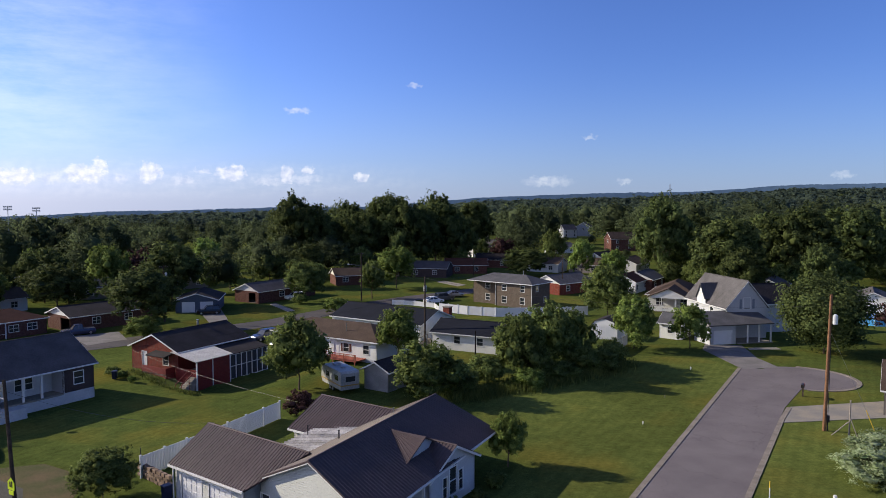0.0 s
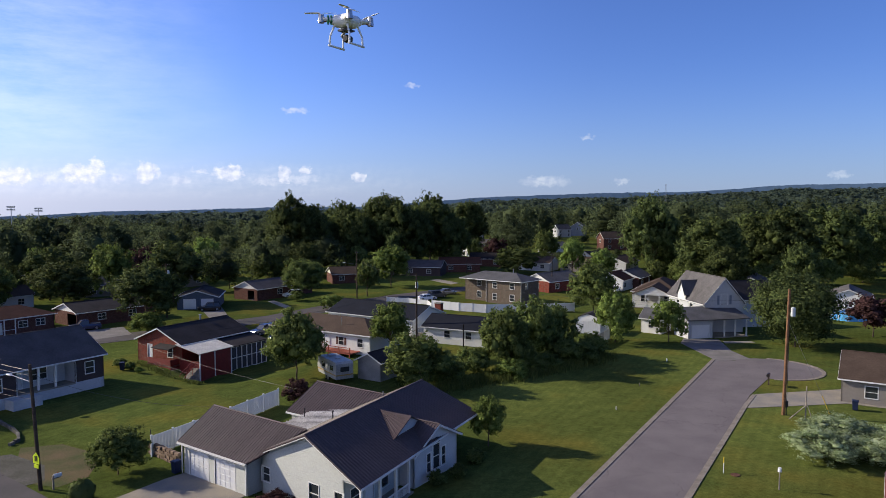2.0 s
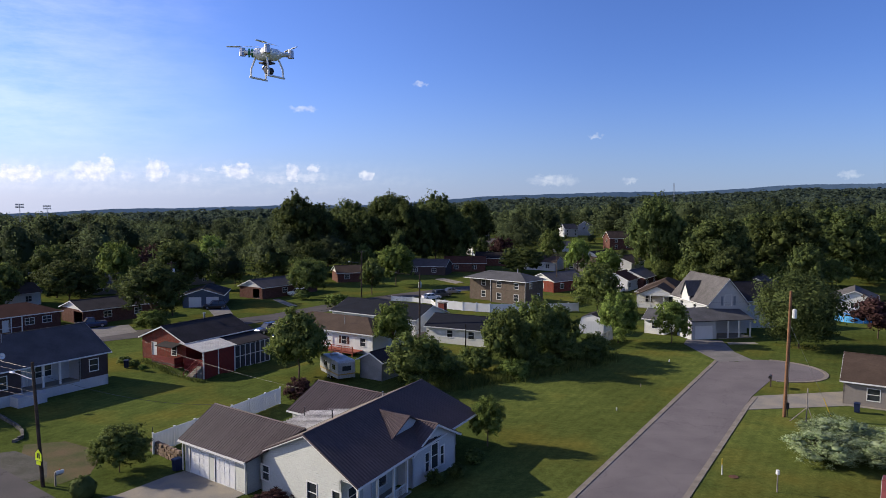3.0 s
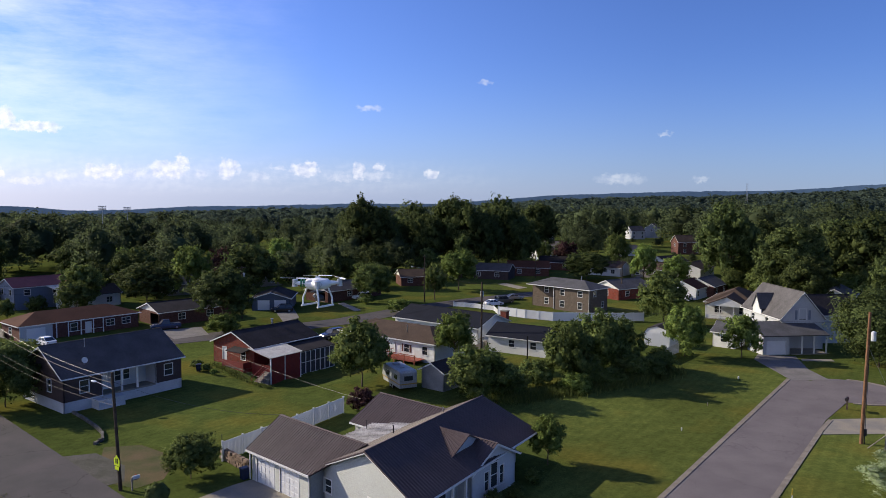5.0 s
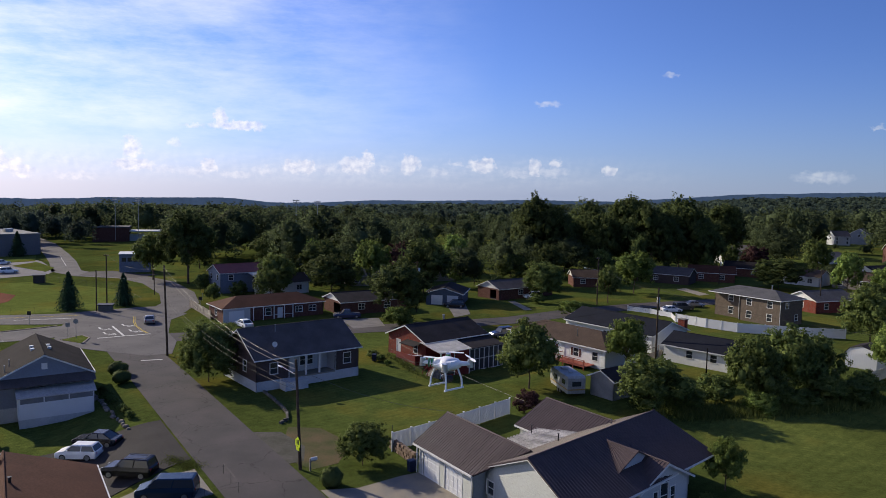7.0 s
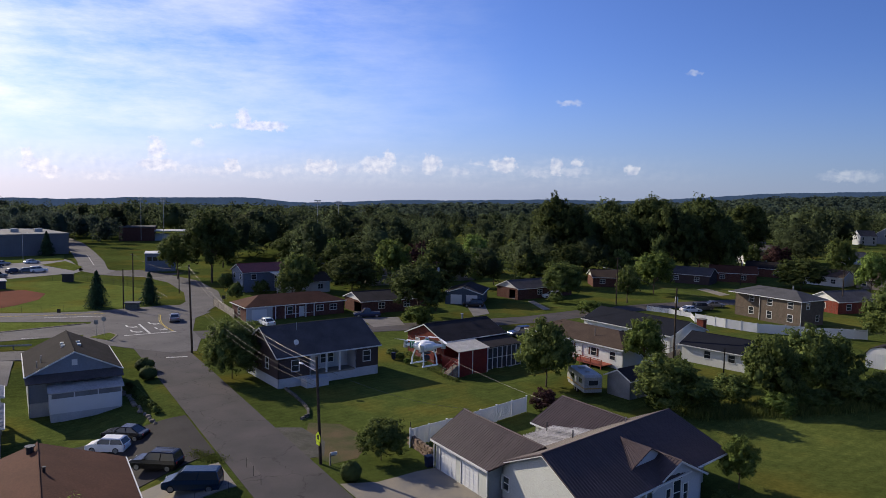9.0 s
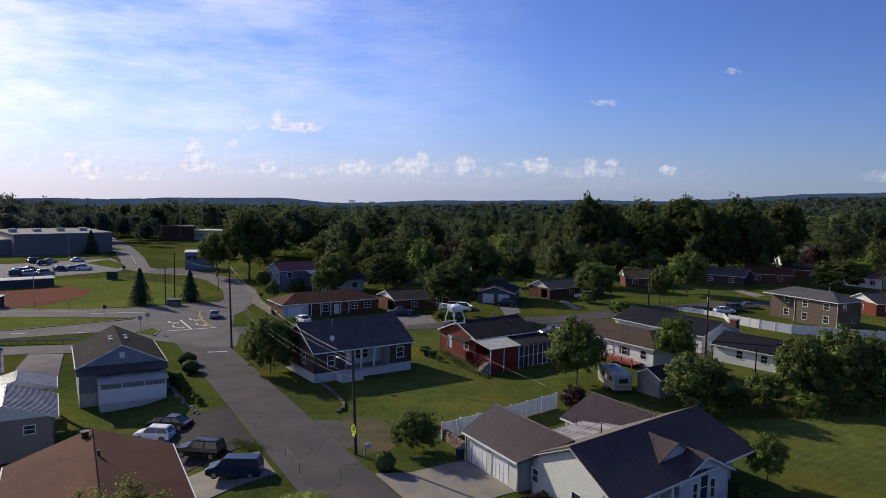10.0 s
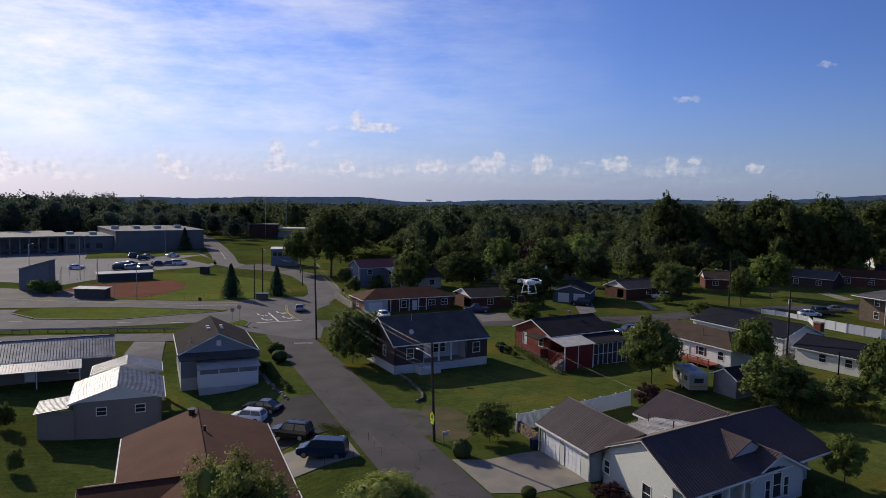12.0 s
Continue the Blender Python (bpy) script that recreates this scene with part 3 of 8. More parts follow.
def gable_walls(parent, L, W, h, rise, material, opens, z0=0.0, name="wall", gable_mat=None, inset=0.35, gables="WE", front=0.0):
    """Four walls under a gable roof whose eaves measure L by W; front: how far the S wall stands back; openings by side: S is -y, N +y, W -x, E +x."""
    a, b = L / 2 - inset, W / 2 - inset
    c = front - b
    sides = {"S": ((-a, c), (a, c)), "E": ((a, c), (a, b)), "N": ((a, b), (-a, b)), "W": ((-a, b), (-a, c))}
    for key, (p, q) in sides.items():
        bm = bmesh.new()
        length = math.dist(p, q)
        wall_run(bm, p, q, z0, h, [(length / 2 + o[1] - o[2] / 2, length / 2 + o[1] + o[2] / 2, o[3], o[4]) for o in opens if o[0] == key])
        part(name, bm, material, parent)
    if rise > 0:
        top = rise * (1 - inset / (W / 2)) + rise * inset / (W / 2)
        for key, s in (("E", 1), ("W", -1)):
            if key not in gables:
                continue
            bm = bmesh.new()
            x = s * a
            loft(bm, [[(x0, -b, h), (x0, b, h), (x0, b, h + rise * inset / (W / 2) - 0.05), (x0, 0, h + rise - 0.1), (x0, -b, h + rise * inset / (W / 2) - 0.05)] for x0 in sorted((x, x - s * 0.16))])
            part("gable", bm, gable_mat or material, parent)
    for o in opens:
        p, q = sides[o[0]]
        length = math.dist(p, q)
        s0, s1 = length / 2 + o[1] - o[2] / 2, length / 2 + o[1] + o[2] / 2
        if len(o) > 5 and o[5] == "door":
            door_part(parent, p, q, s0, s1, o[4], o[6] if len(o) > 6 else TRIM, lo=o[3])
        elif len(o) > 5 and o[5] == "garage":
            door_part(parent, p, q, s0, s1, o[4], o[6] if len(o) > 6 else WHITEPVC, name="garage_door", panels=4, lo=o[3])
        elif len(o) > 5 and o[5] == "open":
            pass
        else:
            window_part(parent, p, q, s0, s1, o[3], o[4], shutters=o[6] if len(o) > 6 else None)


def roof_plane(parent, a, b, c, d, material, thick=0.14, name="roof_slope", panels=0.0, label="", ribs=0.0, tall=1.0):
    """A roof slope: eave a to b, ridge c (over b) to d (over a); a solid slab, or standing-seam panels."""
    a, b, c, d = (Vector(v) for v in (a, b, c, d))
    n = (b - a).cross(d - a).normalized()
    if n.z < 0:
        n = -n
    bm = bmesh.new()
    lowers = [v - n * thick for v in (a, b, c, d)]
    tops = [a, b, c, d]
    if (c - d).length < 0.02:
        lowers, tops = lowers[:3], tops[:3]
    loft(bm, [lowers, tops])
    slope = part(name, bm, material, parent, label)
    if panels:
        count = max(1, round((b - a).length / panels))
        for i in range(count):
            f, g = i / count, (i + 1) / count
            e0, e1, r1, r0 = a.lerp(b, f), a.lerp(b, g), d.lerp(c, g), d.lerp(c, f)
            w = (b - a).normalized()
            bm = bmesh.new()
            up, rib = n * 0.012, n * 0.046 * tall
            loft(bm, [[e0 + n * 0.003, r0 + n * 0.003, r1 + n * 0.003, e1 + n * 0.003], [e0 + up, r0 + up, r1 + up, e1 + up]])
            rw = w * 0.042
            loft(bm, [[e0 + up - rw, r0 + up - rw, r0 + up + rw, e0 + up + rw], [e0 + rib - rw * .4, r0 + rib - rw * .4, r0 + rib + rw * .4, e0 + rib + rw * .4]])
            part("panel", bm, material, slope)
    if ribs:
        count = max(1, round((b - a).length / ribs))
        w = (b - a).normalized() * 0.022
        bm = bmesh.new()
        for i in range(count + 1):
            f = i / count
            e, r = a.lerp(b, f), d.lerp(c, f)
            loft(bm, [[e + n * 0.002 - w, r + n * 0.002 - w, r + n * 0.002 + w, e + n * 0.002 + w], [e + n * 0.03 - w * .5, r + n * 0.03 - w * .5, r + n * 0.03 + w * .5, e + n * 0.03 + w * .5]])
        part("ribs", bm, material, slope)
    return slope


def gable_roof(parent, L, W, h, rise, material, panels=0.0, ribs=0.0, trim=True, gutter=True, trim_mat=None):
    a, b = L / 2, W / 2
    roof_plane(parent, (-a, -b, h), (a, -b, h), (a, 0, h + rise), (-a, 0, h + rise), material, panels=panels, ribs=ribs)
    roof_plane(parent, (a, b, h), (-a, b, h), (-a, 0, h + rise), (a, 0, h + rise), material, panels=panels, ribs=ribs)
    bm = bmesh.new()
    tube(bm, (-a, 0, h + rise + 0.01), (a, 0, h + rise + 0.01), 0.07, n=6)
    part("ridge_cap", bm, material, parent)
    tm = trim_mat or TRIM
    if trim:
        for s in (-1, 1):
            for t in (-1, 1):
                x = s * a
                bm = bmesh.new()
                y0 = t * b
                loft(bm, [[(x + o, y0, h - 0.2), (x + o, y0, h - 0.012), (x + o, 0, h + rise - 0.012), (x + o, 0, h + rise - 0.2)] for o in (-s * 0.03, s * 0.025)])
                part("rake_board", bm, tm, parent)
    if gutter:
        for t in (-1, 1):
            y0 = t * b
            part("gutter", boxes((-a, a, min(y0, y0 + t * 0.11), max(y0, y0 + t * 0.11), h - 0.17, h - 0.03)), tm, parent)


def hip_roof(parent, L, W, h, rise, material, hip=None, ends="both"):
    a, b = L / 2, W / 2
    k = hip if hip is not None else b
    ra = a - k
    roof_plane(parent, (-a, -b, h), (a, -b, h), (ra, 0, h + rise), (-ra, 0, h + rise), material)
    roof_plane(parent, (a, b, h), (-a, b, h), (-ra, 0, h + rise), (ra, 0, h + rise), material)
    for s in (-1, 1):
        roof_plane(parent, (s * a, -s * b * -1, h), (s * a, -s * b, h), (s * ra, 0, h + rise), (s * ra, 0, h + rise), material)
    for r in ((-a, a, -b - 0.1, -b, h - 0.17, h - 0.02), (-a, a, b, b + 0.1, h - 0.17, h - 0.02), (-a - 0.1, -a, -b, b, h - 0.17, h - 0.02), (a, a + 0.1, -b, b, h - 0.17, h - 0.02)):
        part("gutter", boxes(r), TRIM, parent)


def vent_part(parent, x, y, z0, z1, r=0.06, material=None):
    return part("vent_pipe", tubes(((x, y, z0), (x, y, z1), r), ((x, y, z1), (x, y, z1 + 0.05), r * 1.5)), material or STEEL, parent)


def simple_house(name, label, x, y, rot, L, W, h, rise, wall_mat, roof_mat, opens=(), hip=False, base=0.0, gable_mat=None, category="house", group="", trim=True, ribs=0.0, z=0.0, trim_mat=None):
    t = thing(name, label, category, x, y, z, rot, group)
    gable_walls(t, L, W, h, 0 if hip else rise, wall_mat, opens, z0=base, gable_mat=gable_mat)
    if hip:
        hip_roof(t, L, W, h, rise, roof_mat)
    else:
        gable_roof(t, L, W, h, rise, roof_mat, trim=trim, ribs=ribs, trim_mat=trim_mat)
    part("floor_slab", boxes((-L / 2 + 0.36, L / 2 - 0.36, -W / 2 + 0.36, W / 2 - 0.36, -0.05, 0.12)), CONCRETE, t)
    if base:
        gable_walls(t, L, W, base, 0, BLOCK, [], name="foundation")
    return t

# ---- ground, roads ----
def slope_of(az):
    """Gradient of the far land by direction: it falls away to the west and rises to the east."""
    return math.tan(radians((-1.75 if az > 0 else -1.35) * math.sin(az) - 0.3))


RIDGE = [(-1.2, 1.0), (-0.56, 1.29), (-0.46, 1.22), (-0.36, 0.87), (-0.25, 0.68), (-0.14, 0.54), (-0.05, 0.3), (0.1, -0.38), (0.2, -0.46),
         (0.35, -0.56), (0.44, -0.7), (0.5, -0.88), (0.55, -1.0), (0.59, -0.98), (0.625, -0.8), (0.67, -0.74), (0.73, -0.76), (0.79, -0.75), (0.83, -0.88), (0.87, -1.0), (0.92, -0.94), (1.0, -1.1), (1.1, -1.5), (1.6, -1.6)]


def ridge(az):
    """Height of the farthest hills over the horizon by direction, in degrees."""
    a = min(max(az, RIDGE[0][0]), RIDGE[-1][0])
    for (a0, e0), (a1, e1) in zip(RIDGE, RIDGE[1:]):
        if a <= a1:
            return e0 + (e1 - e0) * (a - a0) / (a1 - a0)
    return RIDGE[-1][1]


def smooth(v):
    v = min(1.0, max(0.0, v))
    return v * v * (3 - 2 * v)


def hollow(x, y):
    """The yards beside the side street, and the lawn behind the red house, lie lower than the rest."""
    off = -0.6 * (x + 45) - 0.8 * (y - 55.6)
    yards = smooth((off - 4.5) / 10.0) * smooth((x + 92) / 14.0) * smooth((44 - off) / 20.0)
    along, back = 0.5 * (x + 37.82) + 0.866 * (y - 101.6), 0.866 * (x + 37.82) - 0.5 * (y - 101.6)
    lawn = smooth((back - 3.0) / 5.0) * smooth((20.5 - back) / 8.0) * smooth((along + 12) / 5.0) * smooth((12 - along) / 4.0)
    return -1.6 * yards - 1.5 * lawn


def land(x, y):
    r = math.hypot(x, y)
    az = math.atan2(-x, y)
    if r < 130:
        return hollow(x, y)
    z = slope_of(az) * max(0.0, r - 260.0) * min(1.0, max(0.0, (r - 260.0) / 300.0))
    if abs(az) > 1.9:
        z *= max(0.0, 1 - (abs(az) - 1.9) / 0.6)
    far = min(1.0, max(0.0, (r - 700.0) / 2200.0))
    if far:
        n = noise.noise((az * 9.0, 2.3, 0)) * 0.0012 + noise.noise((x * 0.003, y * 0.003, 3)) * 0.0016
        z += far * (4.0 + r * (math.tan(radians(ridge(az) - (0.55 if az > 0.62 else 0.3 if az < 0.45 else 0.3 + (az - 0.45) * 1.47))) + n) - z)
    return z


def build_ground():
    radii = [0, 25, 34] + list(range(38, 112, 3)) + [120, 180, 240, 300, 380, 460, 560, 680, 820, 1000, 1200, 1500, 1800, 2100, 2400, 2700, 3000, 3300, 3600, 3900, 4200, 4500, 4850]
    n = 160
    bm = bmesh.new()
    prev = [bm.verts.new((0, 0, 0))]
    for r in radii[1:]:
        ring = []
        for k in range(n):
            a = k * math.tau / n
            x, y = -math.sin(a) * r, math.cos(a) * r
            ring.append(bm.verts.new((x, y, land(x, y))))
        for k in range(n):
            if len(prev) == 1:
                bm.faces.new((prev[0], ring[k], ring[(k + 1) % n]))
            else:
                bm.faces.new((prev[k], ring[k], ring[(k + 1) % n], prev[(k + 1) % n]))
        prev = ring
    g = new("ground", mesh_of(bm, "ground", GRASS, True))
    tagged(g, "mown green lawn grass with dry patches, rolling to far hills", "ground", kind="structure")


build_ground()


def flat(name, label, points, material, z=0.03, category="road", kind="structure", low=-0.2):
    ob = new(name, mesh_of(slab(points, low, z), name, material))
    return tagged(ob, label, category, kind=kind)


def strip(points, width):
    """Outline of a band of that width along a line of points."""
    left, right = [], []
    for i, p in enumerate(points):
        a, b = Vector(points[max(0, i - 1)]), Vector(points[min(len(points) - 1, i + 1)])
        w = (b - a).normalized()
        n = Vector((-w.y, w.x)) * width / 2
        left.append(tuple(Vector(p) + n))
        right.append(tuple(Vector(p) - n))
    return left + right[::-1]


def kerb(points, height=0.075, width=0.52, name="kerb"):
    """A concrete kerb of separate cast lengths along a line."""
    k = thing(name, "pale weathered concrete kerb beside the road", "kerb", kind="structure")
    for a, b in zip(points, points[1:]):
        a, b = Vector((*a, 0)), Vector((*b, 0))
        run = (b - a).length
        count = max(1, round(run / 3.0))
        w = (b - a).normalized()
        for i in range(count):
            p, q = a.lerp(b, i / count) + w * 0.01, a.lerp(b, (i + 1) / count) - w * 0.01
            n = Vector((-w.y, w.x, 0)) * width / 2
            bm = bmesh.new()
            loft(bm, [[p - n, q - n, q + n, p + n], [p - n + Vector((0, 0, height)), q - n + Vector((0, 0, height)), q + n * 0.9 + Vector((0, 0, height)), p + n * 0.9 + Vector((0, 0, height))]])
            part("kerb_stone", bm, KERB, k)
    return k


# cul-de-sac street: edge line through (12.9, 56.8), heading (0.524, 0.851)
ROAD_W = Vector((0.524, 0.851))
ROAD_N = Vector((0.851, -0.524))


def on_road(s, off):
    p = Vector((13.7, 56.3)) + ROAD_W * s + ROAD_N * off
    return (p.x, p.y)


bulb = arc(44.8, 92.2, 6.3, -118, 100, 22)
flat("road_culdesac", "smooth grey asphalt street ending in a turning circle", [on_road(-110, 0.0), on_road(-110, 7.2), on_road(31, 7.2)] + bulb + [on_road(49.5, 2.5), on_road(49.0, 0.0)], ASPHALT, 0.03)
kerb([on_road(-60, -0.2), on_road(0, -0.2), on_road(30, -0.2), on_road(48.6, -0.2)])
kerb([on_road(-60, 7.4), on_road(0, 7.4), on_road(26, 7.4), on_road(31.2, 7.6)])
kerb(arc(44.8, 92.2, 6.5, -112, 70, 14))
flat("driveway_east", "pale concrete driveway with control joints beside a utility pole", [on_road(25.0, 7.7), on_road(31.6, 7.7), (49.5, 81.5), (56, 77.5), (52, 71.5), (45.5, 75.2)], CONCRETE, 0.04, "driveway")

# side street running down past the metal-roofed house
flat("road_side", "patched grey asphalt side street with cracks", strip([(-83, 84.0), (-64.5, 70.3), (-45, 55.6), (-25, 40.6), (15, 10.5), (60, -24)], 7.2), ROADDARK, 0.03)
# crossroads and the roads that leave it
flat("road_main", "grey asphalt main road beside a ball field", [(-190, 74), (-174, 84), (-155, 90.5), (-141, 87.5), (-127, 94.8), (-118, 101.5), (-110, 114.8), (-103, 121), (-97, 112), (-104, 100), (-108.8, 93.6), (-129.4, 82.7), (-141, 73), (-165, 52)], ROADPALE, 0.034)
flat("road_lower", "grey asphalt lower carriageway beside a grass median", [(-165, 52), (-141, 70), (-137.8, 66.4), (-128.7, 65.6), (-116.7, 73.6), (-107.1, 92.2), (-104, 97), (-97, 90), (-101.5, 82), (-109.9, 71.3), (-122.7, 56.5), (-140, 38)], ROADPALE, 0.038)
flat("road_junction", "wide grey asphalt crossroads with white arrows", [(-108, 94), (-99, 84), (-92, 80.5), (-84, 80.5), (-77, 80.8), (-74.5, 83.5), (-80, 91), (-86, 96), (-94, 106), (-96, 113), (-104, 112), (-110, 100)], ROADPALE, 0.042)
flat("road_residential", "grey asphalt residential street between bungalows", strip([(-90, 88), (-70, 103), (-56, 114.5), (-44, 125), (-33, 136), (-23, 152), (-10, 168), (5, 182), (22, 197), (50, 222)], 7.0), ROADDARK, 0.036)
flat("road_north", "grey asphalt road leading away towards the school", strip([(-99, 108), (-106, 123), (-117, 135), (-134, 148), (-149, 154), (-163, 152), (-175, 156), (-196, 174), (-220, 193), (-262, 225), (-320, 262)], 8.0), ROADPALE, 0.03)
flat("hall_apron", "grey asphalt apron before a hall", [(-164, 150), (-146, 152), (-147, 163), (-152, 160), (-164, 163), (-168, 158)], ROADDARK, 0.034, "road")
flat("lane_service", "narrow asphalt lane behind a guard rail", [(-134, 38), (-113, 59.5), (-95.4, 74.0), (-88, 78.5), (-84, 75.5), (-91.5, 68.8), (-103, 60.5), (-124, 38)], ROADPALE, 0.034)
flat("median_tip", "worn grass traffic island", [(-97.2, 83.7), (-97.2, 88.0), (-94.5, 87.0), (-92.0, 83.2)], BACKLITGRASS, 0.1, "verge")
kerb([(-97.2, 83.7), (-97.2, 88.0), (-94.5, 87.0), (-92.0, 83.2)], 0.13, 0.3)
kerb([(-137.8, 66.7), (-128.7, 66.2), (-116.7, 74.2), (-107.5, 92.3)], 0.13, 0.35)

# ball field, car park
flat("car_park", "pale worn asphalt car park beside the school", [(-260, 95), (-186, 89), (-168, 96), (-177, 128), (-173, 148), (-178, 155), (-203, 172), (-232, 186), (-265, 160)], mat("car_park_asphalt", (0.17, 0.165, 0.17), 0.9, var=0.2, scale=0.1, fine=8), 0.03, "car park")
flat("outfield", "sunlit mown grass of a ball field", [(-141.0, 88.6), (-134.5, 92.4), (-125.0, 97.0), (-117.0, 106.4), (-113.6, 113.0), (-113.5, 118.0), (-134, 133), (-160, 136), (-171, 123), (-164.8, 103), (-155, 100)], BACKLITGRASS, 0.012, "ball field")
flat("median_long", "long grass median between carriageways", [(-137.6, 66.9), (-128.9, 66.4), (-117.2, 74.2), (-108.4, 92.0), (-112, 90.6), (-129.4, 82.3), (-139.6, 73.6)], BACKLITGRASS, 0.05, "verge")
flat("infield", "reddish clay infield of a ball field", [(-159.1, 89.7), (-151.6, 87.5), (-143.0, 88.6), (-138.0, 91.5), (-135.9, 96.0), (-136.7, 101.1), (-139.4, 108.5), (-145.8, 115.4), (-154.6, 117.1), (-160.2, 112.6), (-162.1, 104.0), (-164.6, 97.9)], DIRT, 0.028, "ball field")

flat("verge_school", "grass island in the school car park", [(-199.4, 157.9), (-178.1, 151.6), (-184, 160), (-203, 170)], BACKLITGRASS, 0.09, "verge")
flat("verge_bank", "grass bank before the school", [(-222, 137), (-214, 146), (-206, 172), (-222, 186), (-236, 160), (-240, 150)], BACKLITGRASS, 0.09, "verge")
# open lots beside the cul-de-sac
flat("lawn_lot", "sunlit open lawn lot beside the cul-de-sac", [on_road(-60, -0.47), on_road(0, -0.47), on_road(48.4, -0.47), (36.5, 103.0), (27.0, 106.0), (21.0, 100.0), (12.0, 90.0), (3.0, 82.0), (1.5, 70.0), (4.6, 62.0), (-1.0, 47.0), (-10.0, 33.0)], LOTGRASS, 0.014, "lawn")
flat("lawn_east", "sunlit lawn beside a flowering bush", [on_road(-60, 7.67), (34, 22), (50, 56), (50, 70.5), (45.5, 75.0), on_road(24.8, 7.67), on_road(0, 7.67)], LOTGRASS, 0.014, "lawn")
# drives and bare patches
flat("driveway_garage", "pale concrete driveway in front of the double garage", [(-28.9, 48.2), (-22.4, 43.4), (-19.1, 45.6), (-16.2, 50.2), (-17.6, 51.6), (-22.4, 55.2), (-23.8, 53.6), (-26.1, 49.9)], CONCRETE, 0.045, "driveway")
flat("gravel_patch", "grey gravel pull-in beside the street", [(-44.5, 57.4), (-40, 59.5), (-35.5, 56.8), (-33.6, 53.4), (-36, 50.6)], GRAVEL, 0.02, "gravel")
flat("bare_patch", "worn earth and thin grass round a pole", [(-40.2, 61.2), (-36.8, 62.2), (-33.6, 60.4), (-31.2, 57.4), (-30.4, 54.2), (-31.8, 52.0), (-34.0, 52.6), (-36.4, 56.6), (-39.0, 58.8)], SOIL, 0.012, "earth")
def yard_sheet(name, label, a, b, c, d, material, category, n=8, lift=0.03):
    """A paved four-cornered sheet that follows the fall of the yard."""
    a, b, c, d = (Vector(p) for p in (a, b, c, d))
    bm = bmesh.new()
    rows = []
    for i in range(n + 1):
        row = []
        for j in range(n + 1):
            p = a.lerp(b, j / n).lerp(d.lerp(c, j / n), i / n)
            row.append(bm.verts.new((p.x, p.y, hollow(p.x, p.y) + lift)))
        rows.append(row)
    for i in range(n):
        for j in range(n):
            bm.faces.new((rows[i][j], rows[i][j + 1], rows[i + 1][j + 1], rows[i + 1][j]))
    ret = bmesh.ops.extrude_face_region(bm, geom=bm.faces[:])
    for v in ret["geom"]:
        if isinstance(v, bmesh.types.BMVert):
            v.co.z -= 0.25
    return tagged(new(name, mesh_of(bm, name, material)), label, category, kind="structure")


yard_sheet("parking_pad", "dark asphalt parking pad with parked vehicles", (-61.5, 46.5), (-47.0, 40.5), (-43.4, 49.6), (-54.0, 57.6), mat("black_asphalt", (0.04, 0.037, 0.038), 0.9, var=0.3, scale=0.3, fine=20), "parking", 10, 0.06)
yard_sheet("driveway_brown_house", "concrete driveway slab beside a chain fence", (-45.5, 41.5), (-40.6, 38.2), (-36.8, 44.2), (-41.6, 47.8), CONCRETE, "driveway", 8, 0.08)
yard_sheet("drive_carport", "worn grey drive between a lane and a carport", (-97.4, 64.2), (-93.4, 67.0), (-84.9, 59.5), (-89.6, 56.2), DRIVECONC, "driveway", 8, 0.04)
flat("driveway_pickup", "pale concrete driveway under a parked pickup", [(-65.4, 120.8), (-59.1, 125.4), (-54.4, 118.2), (-58.5, 113.2)], DRIVECONC, 0.05, "driveway")
flat("driveway_blue", "pale concrete driveway before blue garage doors", [(-52.0, 147.0), (-48.6, 150.2), (-43.6, 138.0), (-45.4, 133.0)], DRIVECONC, 0.05, "driveway")
flat("path_porch", "narrow pale concrete path to a porch", [(-40.7, 159.2), (-39.6, 160.6), (-33.0, 149.8), (-34.2, 148.2)], CONCRETE, 0.05, "path")
flat("driveway_far", "pale concrete driveway across a lawn", [(-3.6, 203.5), (-1.2, 206.4), (4.8, 196.0), (2.4, 192.6)], CONCRETE, 0.05, "driveway")
flat("path_gothic", "pale concrete path along a porch", [(45.9, 111.2), (50.6, 111.4), (50.6, 110.0), (45.6, 109.7)], CONCRETE, 0.05, "path")
flat("driveway_gothic", "worn concrete driveway in tree shade", [(39.2, 97.0), (44.6, 98.0), (44.2, 104.0), (45.8, 113.0), (40.3, 114.0), (38.4, 110.0)], DRIVECONC, 0.035, "driveway")

# ---- houses ----
def absorb(house, wing):
    """Makes a wing's parts parts of the house."""
    m = house.matrix_basis.inverted() @ wing.matrix_basis
    for ob in list(wing.children):
        local = ob.matrix_basis.copy()
        ob.parent = house
        ob.matrix_basis = m @ local
    bpy.data.objects.remove(wing)


def shear_wing(wing, k, q=0.0):
    """Skews a wing's meshes along its length, for a plan that is not quite square."""
    def run(ob, m):
        m = m @ ob.matrix_basis
        back = m.inverted()
        for v in ob.data.vertices:
            c = m @ v.co
            c.x += c.y * (k + q * c.x)
            v.co = back @ c
        for c in ob.children:
            run(c, m)

    for ob in wing.children:
        run(ob, Matrix())


def wing_at(x, y, rot, z=0.0):
    w = new("wing")
    w.matrix_world = pose(x, y, z, 0, 0, rot)
    return w


def downpipe(parent, x, y, z):
    part("downpipe", boxes((x - 0.04, x + 0.04, y - 0.04, y + 0.04, 0.1, z)), TRIM, parent)


